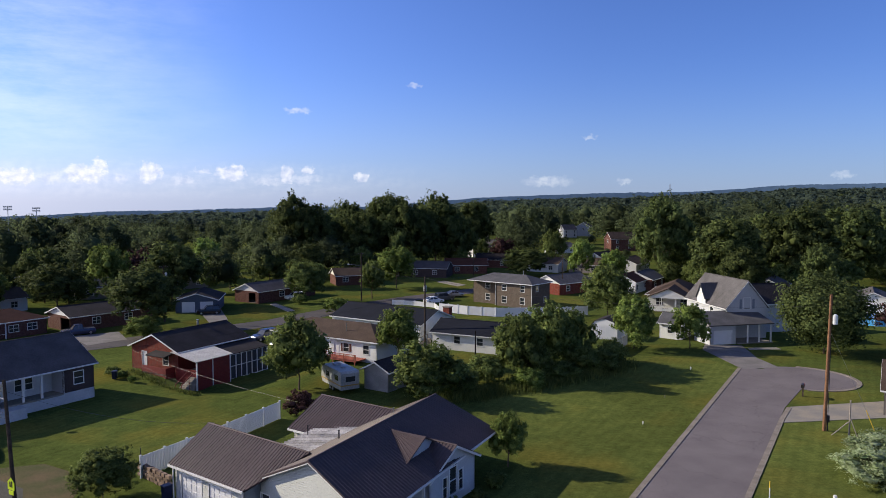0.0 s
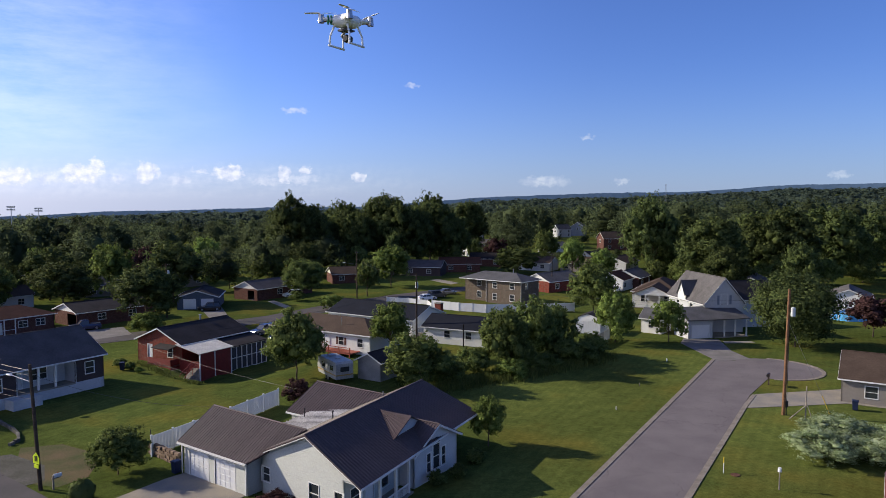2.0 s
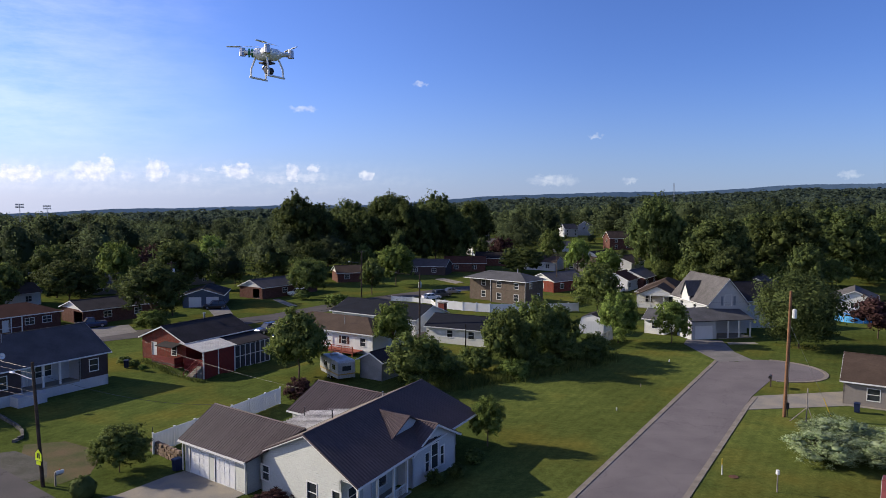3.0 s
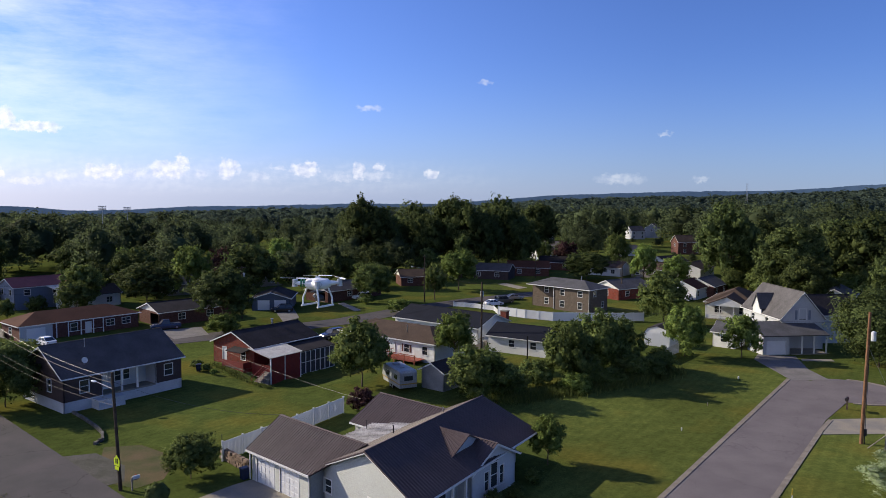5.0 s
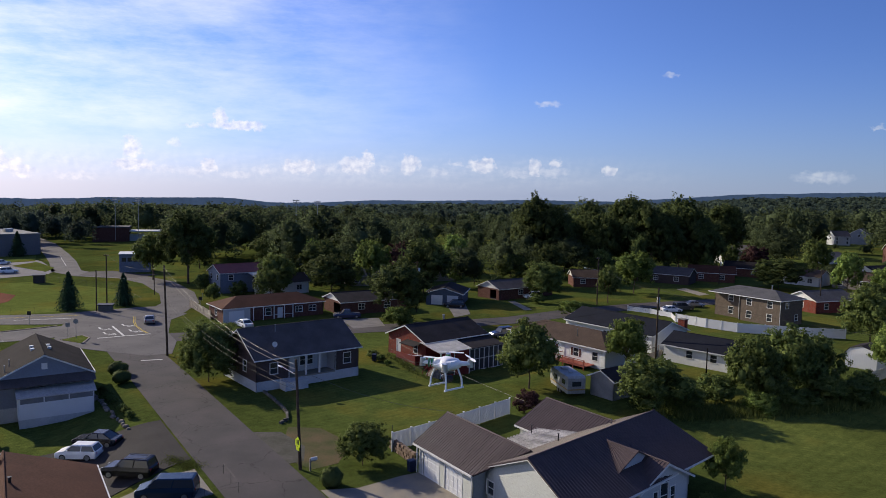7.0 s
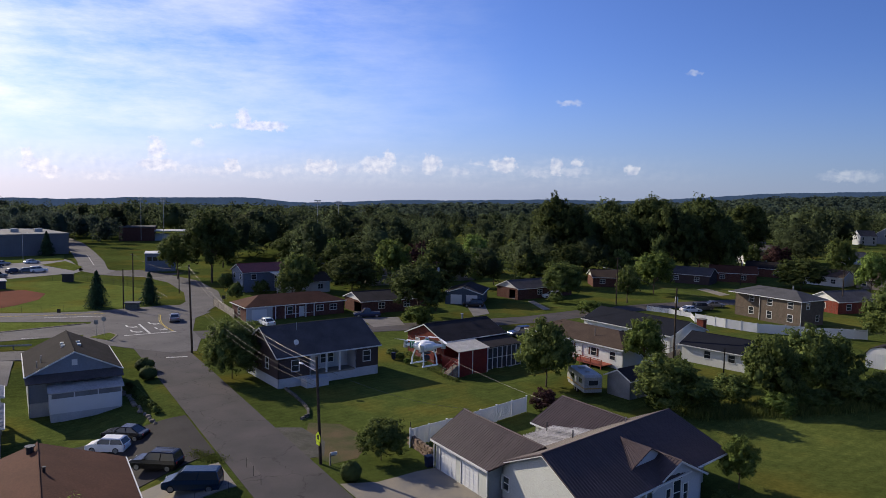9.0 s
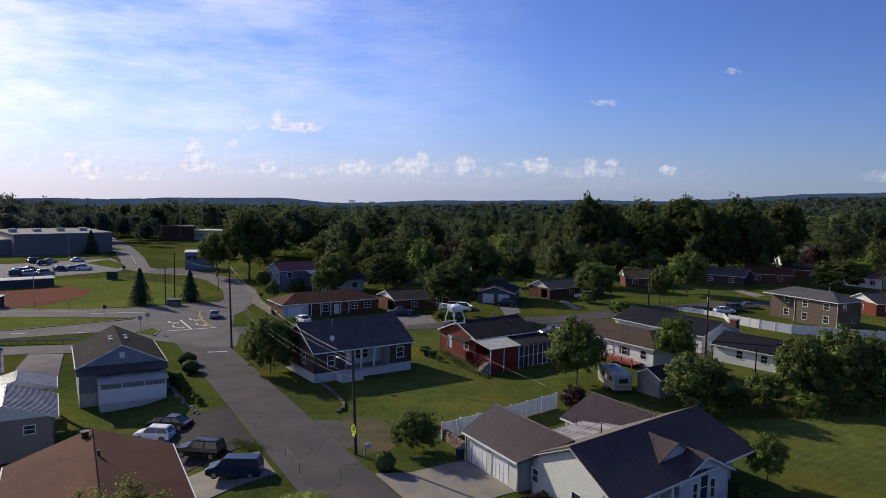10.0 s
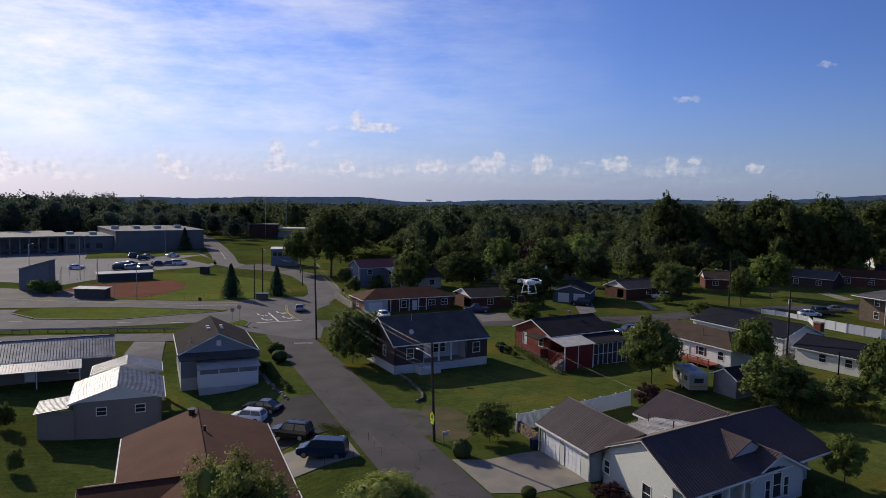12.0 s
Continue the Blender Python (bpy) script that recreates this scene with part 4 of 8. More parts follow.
def metal_roof_house():
    """The near house: three wings under brown standing-seam metal."""
    h = thing("metal_roof_house", "white-sided bungalow with brown standing-seam metal roof and double garage", "house", -11, 56, 0, -36)
    g = wing_at(-17.36, 55.25, -36)
    gable_walls(g, 8.9, 7.4, 2.79, 2.24, SIDINGSAGE, [("S", -2.05, 2.5, 0.06, 2.2, "garage"), ("S", 1.35, 2.5, 0.06, 2.2, "garage")], gables="W")
    # its ridge runs on into the valley with the main roof
    for sy in (-1, 1):
        lo, hi = (-4.45, sy * 3.7, 2.79), (4.45, sy * 3.7, 2.79)
        roof_plane(g, lo, hi, (4.45, 0, 5.03), (-4.45, 0, 5.03), METALROOF, panels=0.31)
        roof_plane(g, (4.45, sy * 3.7, 2.79), (7.2, sy * 0.03, 5.012), (7.2, 0, 5.03), (4.45, 0, 5.03), METALROOF, panels=0.52)
        part("gutter", boxes((-4.45, 4.45, min(sy * 3.7, sy * 3.81), max(sy * 3.7, sy * 3.81), 2.62, 2.76)), TRIM, g)
        bm = bmesh.new()
        loft(bm, [[(x0, sy * 3.7, 2.59), (x0, sy * 3.7, 2.778), (x0, 0, 5.018), (x0, 0, 4.83)] for x0 in (-4.475, -4.42)])
        part("rake_board", bm, TRIM, g)
    part("ridge_cap", tubes(((-4.45, 0, 5.04), (7.2, 0, 5.04), 0.07, 0.07, 6)), METALROOF, g)
    downpipe(g, 4.15, -3.5, 2.7)
    downpipe(g, -4.15, -3.5, 2.7)
    absorb(h, g)
    m = wing_at(-6.8, 55.3, 63.0)
    L, W, e, up = 18.2, 11.2, 3.25, 2.6
    gable_walls(m, L, W, e, up, SIDINGSAGE, [("W", 4.0, 0.85, 0.8, 2.2), ("W", 1.4, 1.0, 0.7, 2.2), ("W", -4.0, 0.9, 1.1, 2.2), ("S", -5.5, 0.95, 0.1, 2.1, "door"), ("S", -7.3, 1.2, 0.8, 2.2), ("S", -3.6, 1.2, 0.8, 2.2), ("S", 6.9, 1.1, 0.8, 2.2), ("E", 0, 1.4, 0.8, 2.2)], front=1.6)
    roof_plane(m, (-L / 2, -W / 2, e), (L / 2, -W / 2, e), (L / 2, 0, e + up), (-L / 2, 0, e + up), METALROOF, panels=0.31)
    roof_plane(m, (L / 2, W / 2, e), (-L / 2, W / 2, e), (-L / 2, 0, e + up), (L / 2, 0, e + up), METALROOF, panels=0.31)
    part("ridge_cap", tubes(((-L / 2, 0, e + up + 0.01), (L / 2, 0, e + up + 0.01), 0.09, 0.09, 6)), METALROOF, m)
    for sx in (-1, 1):
        for sy in (-1, 1):
            bm = bmesh.new()
            x0 = sx * L / 2
            loft(bm, [[(x0 + o, sy * W / 2, e - 0.19), (x0 + o, sy * W / 2, e - 0.11), (x0 + o, 0, e + up - 0.11), (x0 + o, 0, e + up - 0.19)] for o in (-sx * 0.03, sx * 0.02)])
            part("rake_board", bm, TRIM, m)
            bm = bmesh.new()
            loft(bm, [[(x0 + o, sy * W / 2, e - 0.106), (x0 + o, sy * W / 2, e + 0.035), (x0 + o, 0, e + up + 0.035), (x0 + o, 0, e + up - 0.106)] for o in (-sx * 0.05, sx * 0.03)])
            part("rake_flashing", bm, METALROOF, m)
    part("gutter", boxes((-L / 2, L / 2, -W / 2 - 0.11, -W / 2, e - 0.17, e - 0.03)), TRIM, m)
    vent_part(m, 4.6, 1.6, 4.4, 5.55, 0.05)
    vent_part(m, -1.0, 3.4, 3.6, 4.95, 0.06, DARKMETAL)
    for x in (-8.6, -6.3, -4.2, -2.4):
        part("porch_post", boxes((x - 0.09, x + 0.09, -5.3, -5.12, 0.1, 3.2)), TRIM, m)
    part("porch_rail", boxes((-8.6, -2.4, -5.25, -5.17, 0.85, 0.93), *[(-8.5 + k * 0.16, -8.46 + k * 0.16, -5.23, -5.19, 0.2, 0.85) for k in range(38)]), TRIM, m)
    part("porch_floor", boxes((-8.7, -2.0, -5.4, -3.66, -0.05, 0.14)), CONCRETE, m)
    part("porch_ceiling", boxes((-8.7, 8.7, -5.5, -3.7, 3.12, 3.18)), TRIM, m)
    # dormer with two triangular slopes
    for s in (-1, 1):
        roof_plane(m, (s * 2.35, -3.8, 4.13), (s * 0.02, -4.0, 5.4), (0, -0.95, 5.47), (0, -0.95, 5.47), METALROOF, 0.08, panels=0.0 if s > 0 else 0.38, name="dormer_slope")
    bm = bmesh.new()
    loft(bm, [[(-2.1, yy, 3.8), (2.1, yy, 3.8), (2.1, yy, 4.2), (0, yy, 5.3), (-2.1, yy, 4.2)] for yy in (-3.66, -3.54)])
    part("dormer_wall", bm, SIDINGGREY, m)
    shear_wing(m, 0.035, -0.018)
    # low infill roof between garage and rear wing
    roof_plane(m, (3.9, 9.2, 2.95), (-2.9, 9.2, 2.95), (-2.9, 3.7, 3.75), (3.9, 3.7, 3.75), PALEROOF, 0.1, panels=0.42, tall=2.2, label="pale shining low metal roof")
    part("infill_wall", boxes((-2.6, 3.6, 9.0, 9.15, 0, 2.95)), SIDINGSAGE, m)
    absorb(h, m)
    r = wing_at(-8.3, 63.6, -34.5)
    gable_walls(r, 12.4, 8.5, 2.74, 2.06, SIDINGSAGE, [])
    gable_roof(r, 12.4, 8.5, 2.74, 2.06, METALROOF, panels=0.31)
    vent_part(r, -2.4, -5.6, 3.2, 4.0, 0.05, DARKMETAL)
    absorb(h, r)
    # front cross gable with the arched window
    x = wing_at(-4.05, 55.95, -34)
    gable_walls(x, 7.4, 7.0, 2.8, 1.75, SIDINGGREY, [("E", -1.1, 0.55, 0.75, 2.3), ("E", 0.0, 0.95, 0.75, 2.8), ("E", 1.1, 0.55, 0.75, 2.3)], gables="E")
    gable_roof(x, 7.4, 7.0, 2.8, 1.75, METALROOF, panels=0.31)
    part("arch_light", slab([(0.48 * math.cos(k * math.pi / 10), 0.48 * math.sin(k * math.pi / 10)) for k in range(11)], 0, 0.05), GLASS, x).matrix_basis = pose(3.36, 0, 2.92, 90, 0, 90)
    absorb(h, x)
    return h


metal_roof_house()


def dark_house():
    """Dark brown house with a recessed white porch over a pale block basement."""
    x, y, rot, L, W, hh, rise = -51.35, 80.0, 58.2, 15.7, 11.3, 4.12, 3.1
    h = thing("dark_brown_house", "dark brown sided house with slate roof and recessed white porch", "house", x, y, 0, rot)
    a, b = L / 2 - 0.35, W / 2 - 0.35
    base = 1.25
    gable_walls(h, L, W, base, 0, BLOCK, [("W", -2.5, 0.8, 0.35, 0.95)], name="foundation")
    # upper walls; the south side has the recessed porch between s = 4.6 and 11.3
    S, E, N, Wd = ((-a, -b), (a, -b)), ((a, -b), (a, b)), ((a, b), (-a, b)), ((-a, b), (-a, -b))
    for p, q, holes in (((-a, -b), (-a + 4.6, -b), [(1.9, 2.9, base + 0.8, base + 2.2)]), ((a - 3.7, -b), (a, -b), [(1.3, 2.4, base + 0.75, base + 2.3)]), (*E, [(3, 4, base + 0.8, base + 2.2)]),
                        (*N, [(3, 4.2, base + 0.8, base + 2.2), (9, 10.2, base + 0.8, base + 2.2)]), (*Wd, [(2.0, 3.0, base + 0.8, base + 2.2), (6.6, 7.6, base + 0.8, base + 2.2)])):
        bm = bmesh.new()
        wall_run(bm, p, q, base, hh, holes)
        part("wall", bm, BROWNSIDING, h)
    for p, q, holes in (((-a + 4.6, -b + 2.2), (a - 3.7, -b + 2.2), [(0.7, 1.6, base + 0.02, base + 2.05), (2.6, 3.4, base + 0.8, base + 2.1), (3.7, 4.5, base + 0.8, base + 2.1)]),
                        ((-a + 4.6, -b), (-a + 4.6, -b + 2.2), []), ((a - 3.7, -b + 2.2), (a - 3.7, -b), [])):
        bm = bmesh.new()
        wall_run(bm, p, q, base, hh, holes)
        part("porch_wall", bm, SIDINGGREY, h, "pale grey porch wall")
    part("porch_floor", boxes((-a + 4.6, a - 3.7, -b - 0.05, -b + 2.2, base - 0.16, base + 0.02)), CONCRETE, h)
    part("porch_ceiling", boxes((-a + 4.6, a - 3.7, -b, -b + 2.2, hh - 0.12, hh - 0.05)), TRIM, h)
    for px in (-a + 7.0, -a + 9.0):
        part("porch_post", boxes((px - 0.1, px + 0.1, -b + 0.05, -b + 0.25, base, hh - 0.1)), TRIM, h)
    for p, q, s0, s1 in ((*S, 1.9, 2.9), (*S, 2 * a - 3.7 + 1.3, 2 * a - 3.7 + 2.4), (*E, 3, 4), (*Wd, 2, 3), (*Wd, 6.6, 7.6), (*N, 3, 4.2), (*N, 9, 10.2)):
        window_part(h, p, q, s0, s1, base + 0.8, base + 2.2)
    p, q = (-a + 4.6, -b + 2.2), (a - 3.7, -b + 2.2)
    window_part(h, p, q, 2.6, 3.4, base + 0.8, base + 2.1)
    window_part(h, p, q, 3.7, 4.5, base + 0.8, base + 2.1)
    door_part(h, p, q, 0.7, 1.6, base + 2.05, TRIM, lo=base + 0.02)
    for s in (1, -1):
        bm = bmesh.new()
        k = rise * 0.35 / (W / 2)
        loft(bm, [[(x0, -b, hh), (x0, b, hh), (x0, b, hh + k - 0.05), (x0, 0, hh + rise - 0.1), (x0, -b, hh + k - 0.05)] for x0 in sorted((s * a, s * a - s * 0.16))])
        part("gable", bm, BROWNSIDING, h)
    gable_roof(h, L, W, hh, rise, SHINGLESLATE)
    # basement bump under the porch, cellar steps
    part("basement_wing", boxes((-a + 3.2, -a + 6.4, -b - 1.7, -b + 0.02, -0.1, 1.15)), BLOCK, h)
    dish = bmesh.new()
    rings = [[(0.36 * t * math.cos(k * math.tau / 14), 0.36 * t * math.sin(k * math.tau / 14), 0.1 * t * t + o) for k in range(14)] for t, o in ((0.05, 0), (0.5, 0), (1, 0), (1, 0.02), (0.5, 0.02), (0.05, 0.02))]
    loft(dish, rings)
    dd = part("satellite_dish", dish, TRIM, h)
    dd.matrix_basis = pose(-a + 3.0, -b + 1.1, hh + 1.45, 70, 0, 0)
    part("dish_arm", tubes(((0, 0, -0.1), (0, -0.5, -0.25), 0.025), ((0, 0, 0.02), (0, -0.1, 0.4), 0.015)), STEEL, dd)
    vent_part(h, -a + 4.5, -1.2, hh + 2.3, hh + 3.4, 0.05)
    return h


dark_house()


def red_house():
    x, y, rot, L, W, hh, rise = -37.82, 101.6, 60, 13.2, 10.0, 3.15, 1.97
    h = thing("red_brick_house", "red brick bungalow with charcoal roof, white rakes and metal porch roof", "house", x, y, 0, rot)
    gable_walls(h, L, W, hh, rise, BRICKRED, [("W", 2.3, 1.0, 1.1, 2.4), ("W", -2.0, 0.9, 0.5, 2.5, "door"), ("S", 4.0, 1.1, 1.2, 2.4), ("E", 0, 1.2, 1.0, 2.3), ("N", 0, 1.4, 1.0, 2.3)])
    gable_roof(h, L, W, hh, rise, SHINGLEDARK)
    vent_part(h, 2.0, 0.9, hh + 1.4, hh + 2.6, 0.16)
    # screened porch with a ribbed pale roof, to the south
    b = W / 2
    roof_plane(h, (-6.9, -b - 3.9, 2.35), (-0.7, -b - 3.9, 2.35), (-0.7, -b + 0.9, 3.2), (-6.9, -b + 0.9, 3.2), PORCHMETAL, 0.08, ribs=0.3, label="pale ribbed metal porch roof")
    for px in (-6.6, -4.0, -1.0):
        part("porch_post", boxes((px - 0.08, px + 0.08, -b - 3.75, -b - 3.6, -1.7, 2.3)), TRIM, h)
    part("porch_skirt", boxes((-6.6, -1.0, -b - 3.72, -b - 3.62, -1.7, 2.32)), REDPAINT, h, "dark red painted porch boarding")
    part("porch_side", boxes((-6.65, -6.55, -b - 3.7, -b + 0.3, -1.6, 1.05), (-6.68, -6.52, -b - 3.7, -b + 0.3, 1.05, 1.15)), REDPAINT, h)
    gable_walls(h, L, W, 0.02, 0, BRICKDARK, [], z0=-1.6, name="foundation")
    for k in range(8):
        part("porch_step", boxes((-6.98 - k * 0.28, -6.7 - k * 0.28, -b - 3.6, -b - 2.5, -1.6, 0.3 - k * 0.18)), WOODGREY, h)
    for py in (-b - 3.6, -b - 2.5):
        part("stair_rail", tubes(((-6.7, py, 1.2), (-9.0, py, -0.2), 0.05), ((-9.0, py, -1.5), (-9.0, py, -0.2), 0.05), ((-7.8, py, -1.4), (-7.8, py, 0.53), 0.04)), REDPAINT, h)
    part("porch_back", boxes((-6.3, -1.0, -b + 0.2, -b + 0.3, 0, 2.6)), REDPAINT, h)
    part("porch_deck", boxes((-6.6, -1.0, -b - 3.6, -b + 0.3, 0.3, 0.42)), WOODGREY, h)
    # lower east sunroom with white posts
    roof_plane(h, (-0.6, -b - 3.4, 2.15), (6.6, -b - 3.4, 2.15), (6.6, -b + 0.6, 2.95), (-0.6, -b + 0.6, 2.95), SHINGLEDARK, 0.1)
    for k in range(8):
        px = -0.5 + k * 1.0
        part("post", boxes((px - 0.06, px + 0.06, -b - 3.3, -b - 3.15, -1.6, 2.1)), TRIM, h)
    part("screen_rail", boxes((-0.5, 6.5, -b - 3.25, -b - 3.2, -1.6, -1.3), (-0.5, 6.5, -b - 3.25, -b - 3.2, 0.35, 0.45), (-0.5, 6.5, -b - 3.25, -b - 3.2, 1.95, 2.1)), TRIM, h)
    part("screen", boxes((-0.5, 6.5, -b - 3.22, -b - 3.2, -1.3, 1.95), (6.48, 6.5, -b - 3.22, -b, -1.5, 2.1)), mat("insect_screen", (0.045, 0.045, 0.05), 0.7, var=0.1), h)
    # covered west entrance
    roof_plane(h, (-L / 2 - 1.3, -3.9, 2.6), (-L / 2 - 1.3, -0.3, 2.6), (-L / 2 + 0.4, -0.3, 2.95), (-L / 2 + 0.4, -3.9, 2.95), SHINGLEDARK, 0.1)
    part("deck_rail", boxes((-L / 2 - 1.2, -L / 2 - 1.12, -4.2, 0.6, -0.3, 1.15), (-L / 2 - 1.2, -L / 2 + 0.3, -4.2, -4.12, -0.6, 1.15)), REDPAINT, h)
    part("deck", boxes((-L / 2 - 1.2, -L / 2 + 0.35, -4.2, 0.6, 0.1, 0.35)), WOODGREY, h)
    return h


red_house()

# tan bungalow, long dark roof behind it, white bungalow with dark roof
t1 = simple_house("tan_bungalow", "white-walled bungalow with brown shingle hip roof and red deck", -17.6, 109.0, -31, 20.5, 9.0, 3.1, 1.75, SIDING, SHINGLEBROWN, [("S", -0.2, 1.0, 1.2, 2.4, "", BRICKDARK), ("S", 2.6, 0.9, 0.6, 2.6, "door"), ("S", 4.4, 1.0, 1.2, 2.4, "", BRICKDARK), ("S", 8.0, 1.0, 1.2, 2.4)], hip=True, base=0.5)
part("red_deck", boxes((1.8, 8.0, -6.6, -4.2, 0.45, 0.58), *[(1.8 + k * 0.2, 1.84 + k * 0.2, -6.6, -6.56, 0.58, 1.45) for k in range(32)], (1.8, 8.05, -6.62, -6.55, 1.42, 1.5), *[(1.8 + k * 2.0, 1.92 + k * 2.0, -6.6, -6.48, 0, 1.5) for k in range(4)], (1.8, 1.87, -6.6, -4.2, 1.42, 1.5)), mat("red_deck_wood", (0.3, 0.075, 0.045), 0.7, var=0.25, scale=2), t1, "red-stained wooden deck with railing")
vent_part(t1, 3.2, -2.5, 3.8, 5.0)
simple_house("long_dark_roof_house", "long house with blue-black shingle roof and white gable", -10.8, 124.5, -32.3, 19.5, 10.5, 2.94, 1.85, SIDING, SHINGLEBLUE, [("E", 0, 1.2, 1.0, 2.2), ("S", 0, 1.4, 1.0, 2.2)])
w1 = simple_house("white_bungalow", "white bungalow with dark shingle roof and wooden steps", 2.95, 112.1, -26, 11.6, 8.0, 2.65, 1.6, SIDING, SHINGLEBLUE, [("S", -1.2, 1.0, 1.1, 2.2), ("S", 2.6, 1.0, 1.1, 2.2)])
for k in range(7):
    part("step", boxes((-6.6 - k * 0.3, -6.3 - k * 0.3, -3.6, -2.4, 0, 1.35 - k * 0.17)), WOODGREY, w1)
part("stair_rail", tubes(((-6.3, -3.6, 2.2), (-8.5, -3.6, 1.0), 0.05), ((-6.3, -3.6, 0), (-6.3, -3.6, 2.2), 0.05), ((-8.5, -3.6, 0), (-8.5, -3.6, 1.0), 0.05)), WOODGREY, w1)


def brick_house():
    h = thing("tan_brick_house", "two-storey tan brick house with grey hip roof", "house", 13.25, 159.6, 0, -39)
    L, W, hh = 17.3, 8.6, 5.3
    # the left part of the front stands back under the eave
    for cx, cy, bl, bw, op in ((3.5, 0.0, 10.2, 8.6, [("S", -2.4, 1.1, 3.5, 4.7), ("S", 2.3, 1.1, 3.5, 4.7), ("S", -2.4, 1.1, 0.8, 2.2), ("S", 2.3, 1.1, 0.8, 2.2), ("E", -1.5, 1.0, 3.6, 4.7), ("E", 1.8, 1.0, 0.9, 2.1), ("N", -2, 1.1, 3.5, 4.7), ("N", 2, 1.1, 3.5, 4.7)]),
                               (-5.0, 0.8, 7.9, 7.0, [("S", 0.6, 1.1, 3.5, 4.7), ("S", 0.6, 1.1, 0.8, 2.2), ("W", 0, 1.1, 3.5, 4.7), ("N", 0, 1.1, 3.5, 4.7)])):
        p = wing_at(0, 0, 0)
        p.matrix_basis = h.matrix_basis @ pose(cx, cy, 0)
        gable_walls(p, bl, bw, hh, 0, BRICKTAN, op, inset=0.5)
        absorb(h, p)
    hip_roof(h, L, W, hh, 1.55, SHINGLEGREY)
    downpipe(h, -1.2, -3.9, hh - 0.1)
    downpipe(h, 8.2, -3.9, hh - 0.1)
    vent_part(h, 3.5, 0.2, hh + 1.2, hh + 2.3, 0.12)
    return h


brick_house()


def gothic_house():
    x, y, rot, L, W, hh, rise = 48.2, 126.0, -82, 14.4, 8.0, 5.1, 4.6
    h = thing("steep_gable_house", "pale blue-grey house with steep shingle gables, porch and dormer", "house", x, y, 0, rot)
    gable_walls(h, L, W, hh, rise, SIDINGGREY, [("E", 0, 1.2, 5.0, 6.8), ("S", -3, 1.2, 3.5, 4.6), ("S", 2, 1.2, 3.5, 4.6)])
    gable_roof(h, L, W, hh, rise, SHINGLELIGHT)
    for s in (-1.15, 1.15):
        part("shutter", boxes((6.86, 6.9, s - 0.2, s + 0.2, 5.0, 6.6)), BLUESIDING, h)
    # dormer facing west
    d = wing_at(x, y, rot)
    for s in (-1, 1):
        roof_plane(d, (-0.9 + s * 1.7, -4.3, 5.9), (-0.9 + s * 1.7, -1.6, 5.9), (-0.9, -0.9, 8.6), (-0.9, -4.3, 8.6), SHINGLEGREY)
    bm = bmesh.new()
    loft(bm, [[(-2.4, yy, 5.0), (0.6, yy, 5.0), (0.6, yy, 6.1), (-0.9, yy, 8.4), (-2.4, yy, 6.1)] for yy in (-4.05, -3.9)])
    part("dormer_wall", bm, SIDING, d)
    window_part(d, (-2.4, -4.05), (0.6, -4.05), 1.05, 1.95, 5.7, 6.9)
    absorb(h, d)
    # east wing
    e = wing_at(55.2, 128.5, 8)
    gable_walls(e, 12, 8.0, 5.0, 3.2, SIDINGGREY, [("S", 2.5, 1.1, 3.4, 4.6)])
    gable_roof(e, 12, 8.0, 5.0, 3.2, SHINGLEDARK)
    absorb(h, e)
    # low front: porch and garage
    f0 = wing_at(46.1, 116.8, 13)
    roof_plane(f0, (-6.3, -2.6, 3.2), (5.6, -2.6, 3.2), (5.6, 2.6, 4.7), (-5.2, 2.6, 4.7), SHINGLEGREY)
    for p, q, holes in (((-5.9, -2.2), (-1.2, -2.2), [(0.7, 3.9, 0.05, 2.2)]), ((-1.2, -2.2), (-1.2, 2), []), ((-5.9, 2.2), (-5.9, -2.2), [])):
        bm = bmesh.new()
        wall_run(bm, p, q, 0, 3.15, holes)
        part("garage_wall", bm, SIDINGGREY, f0)
    door_part(f0, (-5.9, -2.2), (-1.2, -2.2), 0.7, 3.9, 2.2, WHITEPVC, "garage_door", panels=4)
    for px in (0.9, 3.0, 5.2):
        part("porch_post", boxes((px - 0.1, px + 0.1, -2.35, -2.15, 0.1, 3.15)), TRIM, f0)
    part("porch_floor", boxes((-1.0, 5.5, -2.5, 2, -0.05, 0.12)), CONCRETE, f0)
    part("front_wall", boxes((-1.0, 5.5, 1.9, 2.05, 0, 3.1)), BRICKDARK, f0)
    absorb(h, f0)
    # small west outbuilding wing, gable to the west
    s0 = wing_at(37.6, 120.5, -38)
    gable_walls(s0, 4.4, 5.4, 2.6, 1.5, SIDING, [("S", 0, 0.9, 1.0, 2.0)])
    gable_roof(s0, 4.4, 5.4, 2.6, 1.5, SHINGLEGREY)
    absorb(h, s0)
    return h


gothic_house()
pg = simple_house("porch_gable_house", "white house with brown hip roof and open gable porch", 50.5, 158.5, 64, 16, 11, 3.0, 2.6, SIDING, SHINGLEBROWN, [("W", -2.5, 1.4, 0.8, 2.2), ("W", 2.5, 1.4, 0.8, 2.2)], hip=True)
roof_plane(pg, (-12.5, -4.6, 2.9), (-4.0, -4.6, 2.9), (-2.0, 0, 5.0), (-12.5, 0, 5.0), SHINGLEBROWN)
roof_plane(pg, (-4.0, 4.6, 2.9), (-12.5, 4.6, 2.9), (-12.5, 0, 5.0), (-2.0, 0, 5.0), SHINGLEBROWN)
bm = bmesh.new()
loft(bm, [[(x0, -4.3, 2.85), (x0, 4.3, 2.85), (x0, 0, 4.8)] for x0 in (-12.3, -12.15)])
part("porch_gable", bm, TRIM, pg)
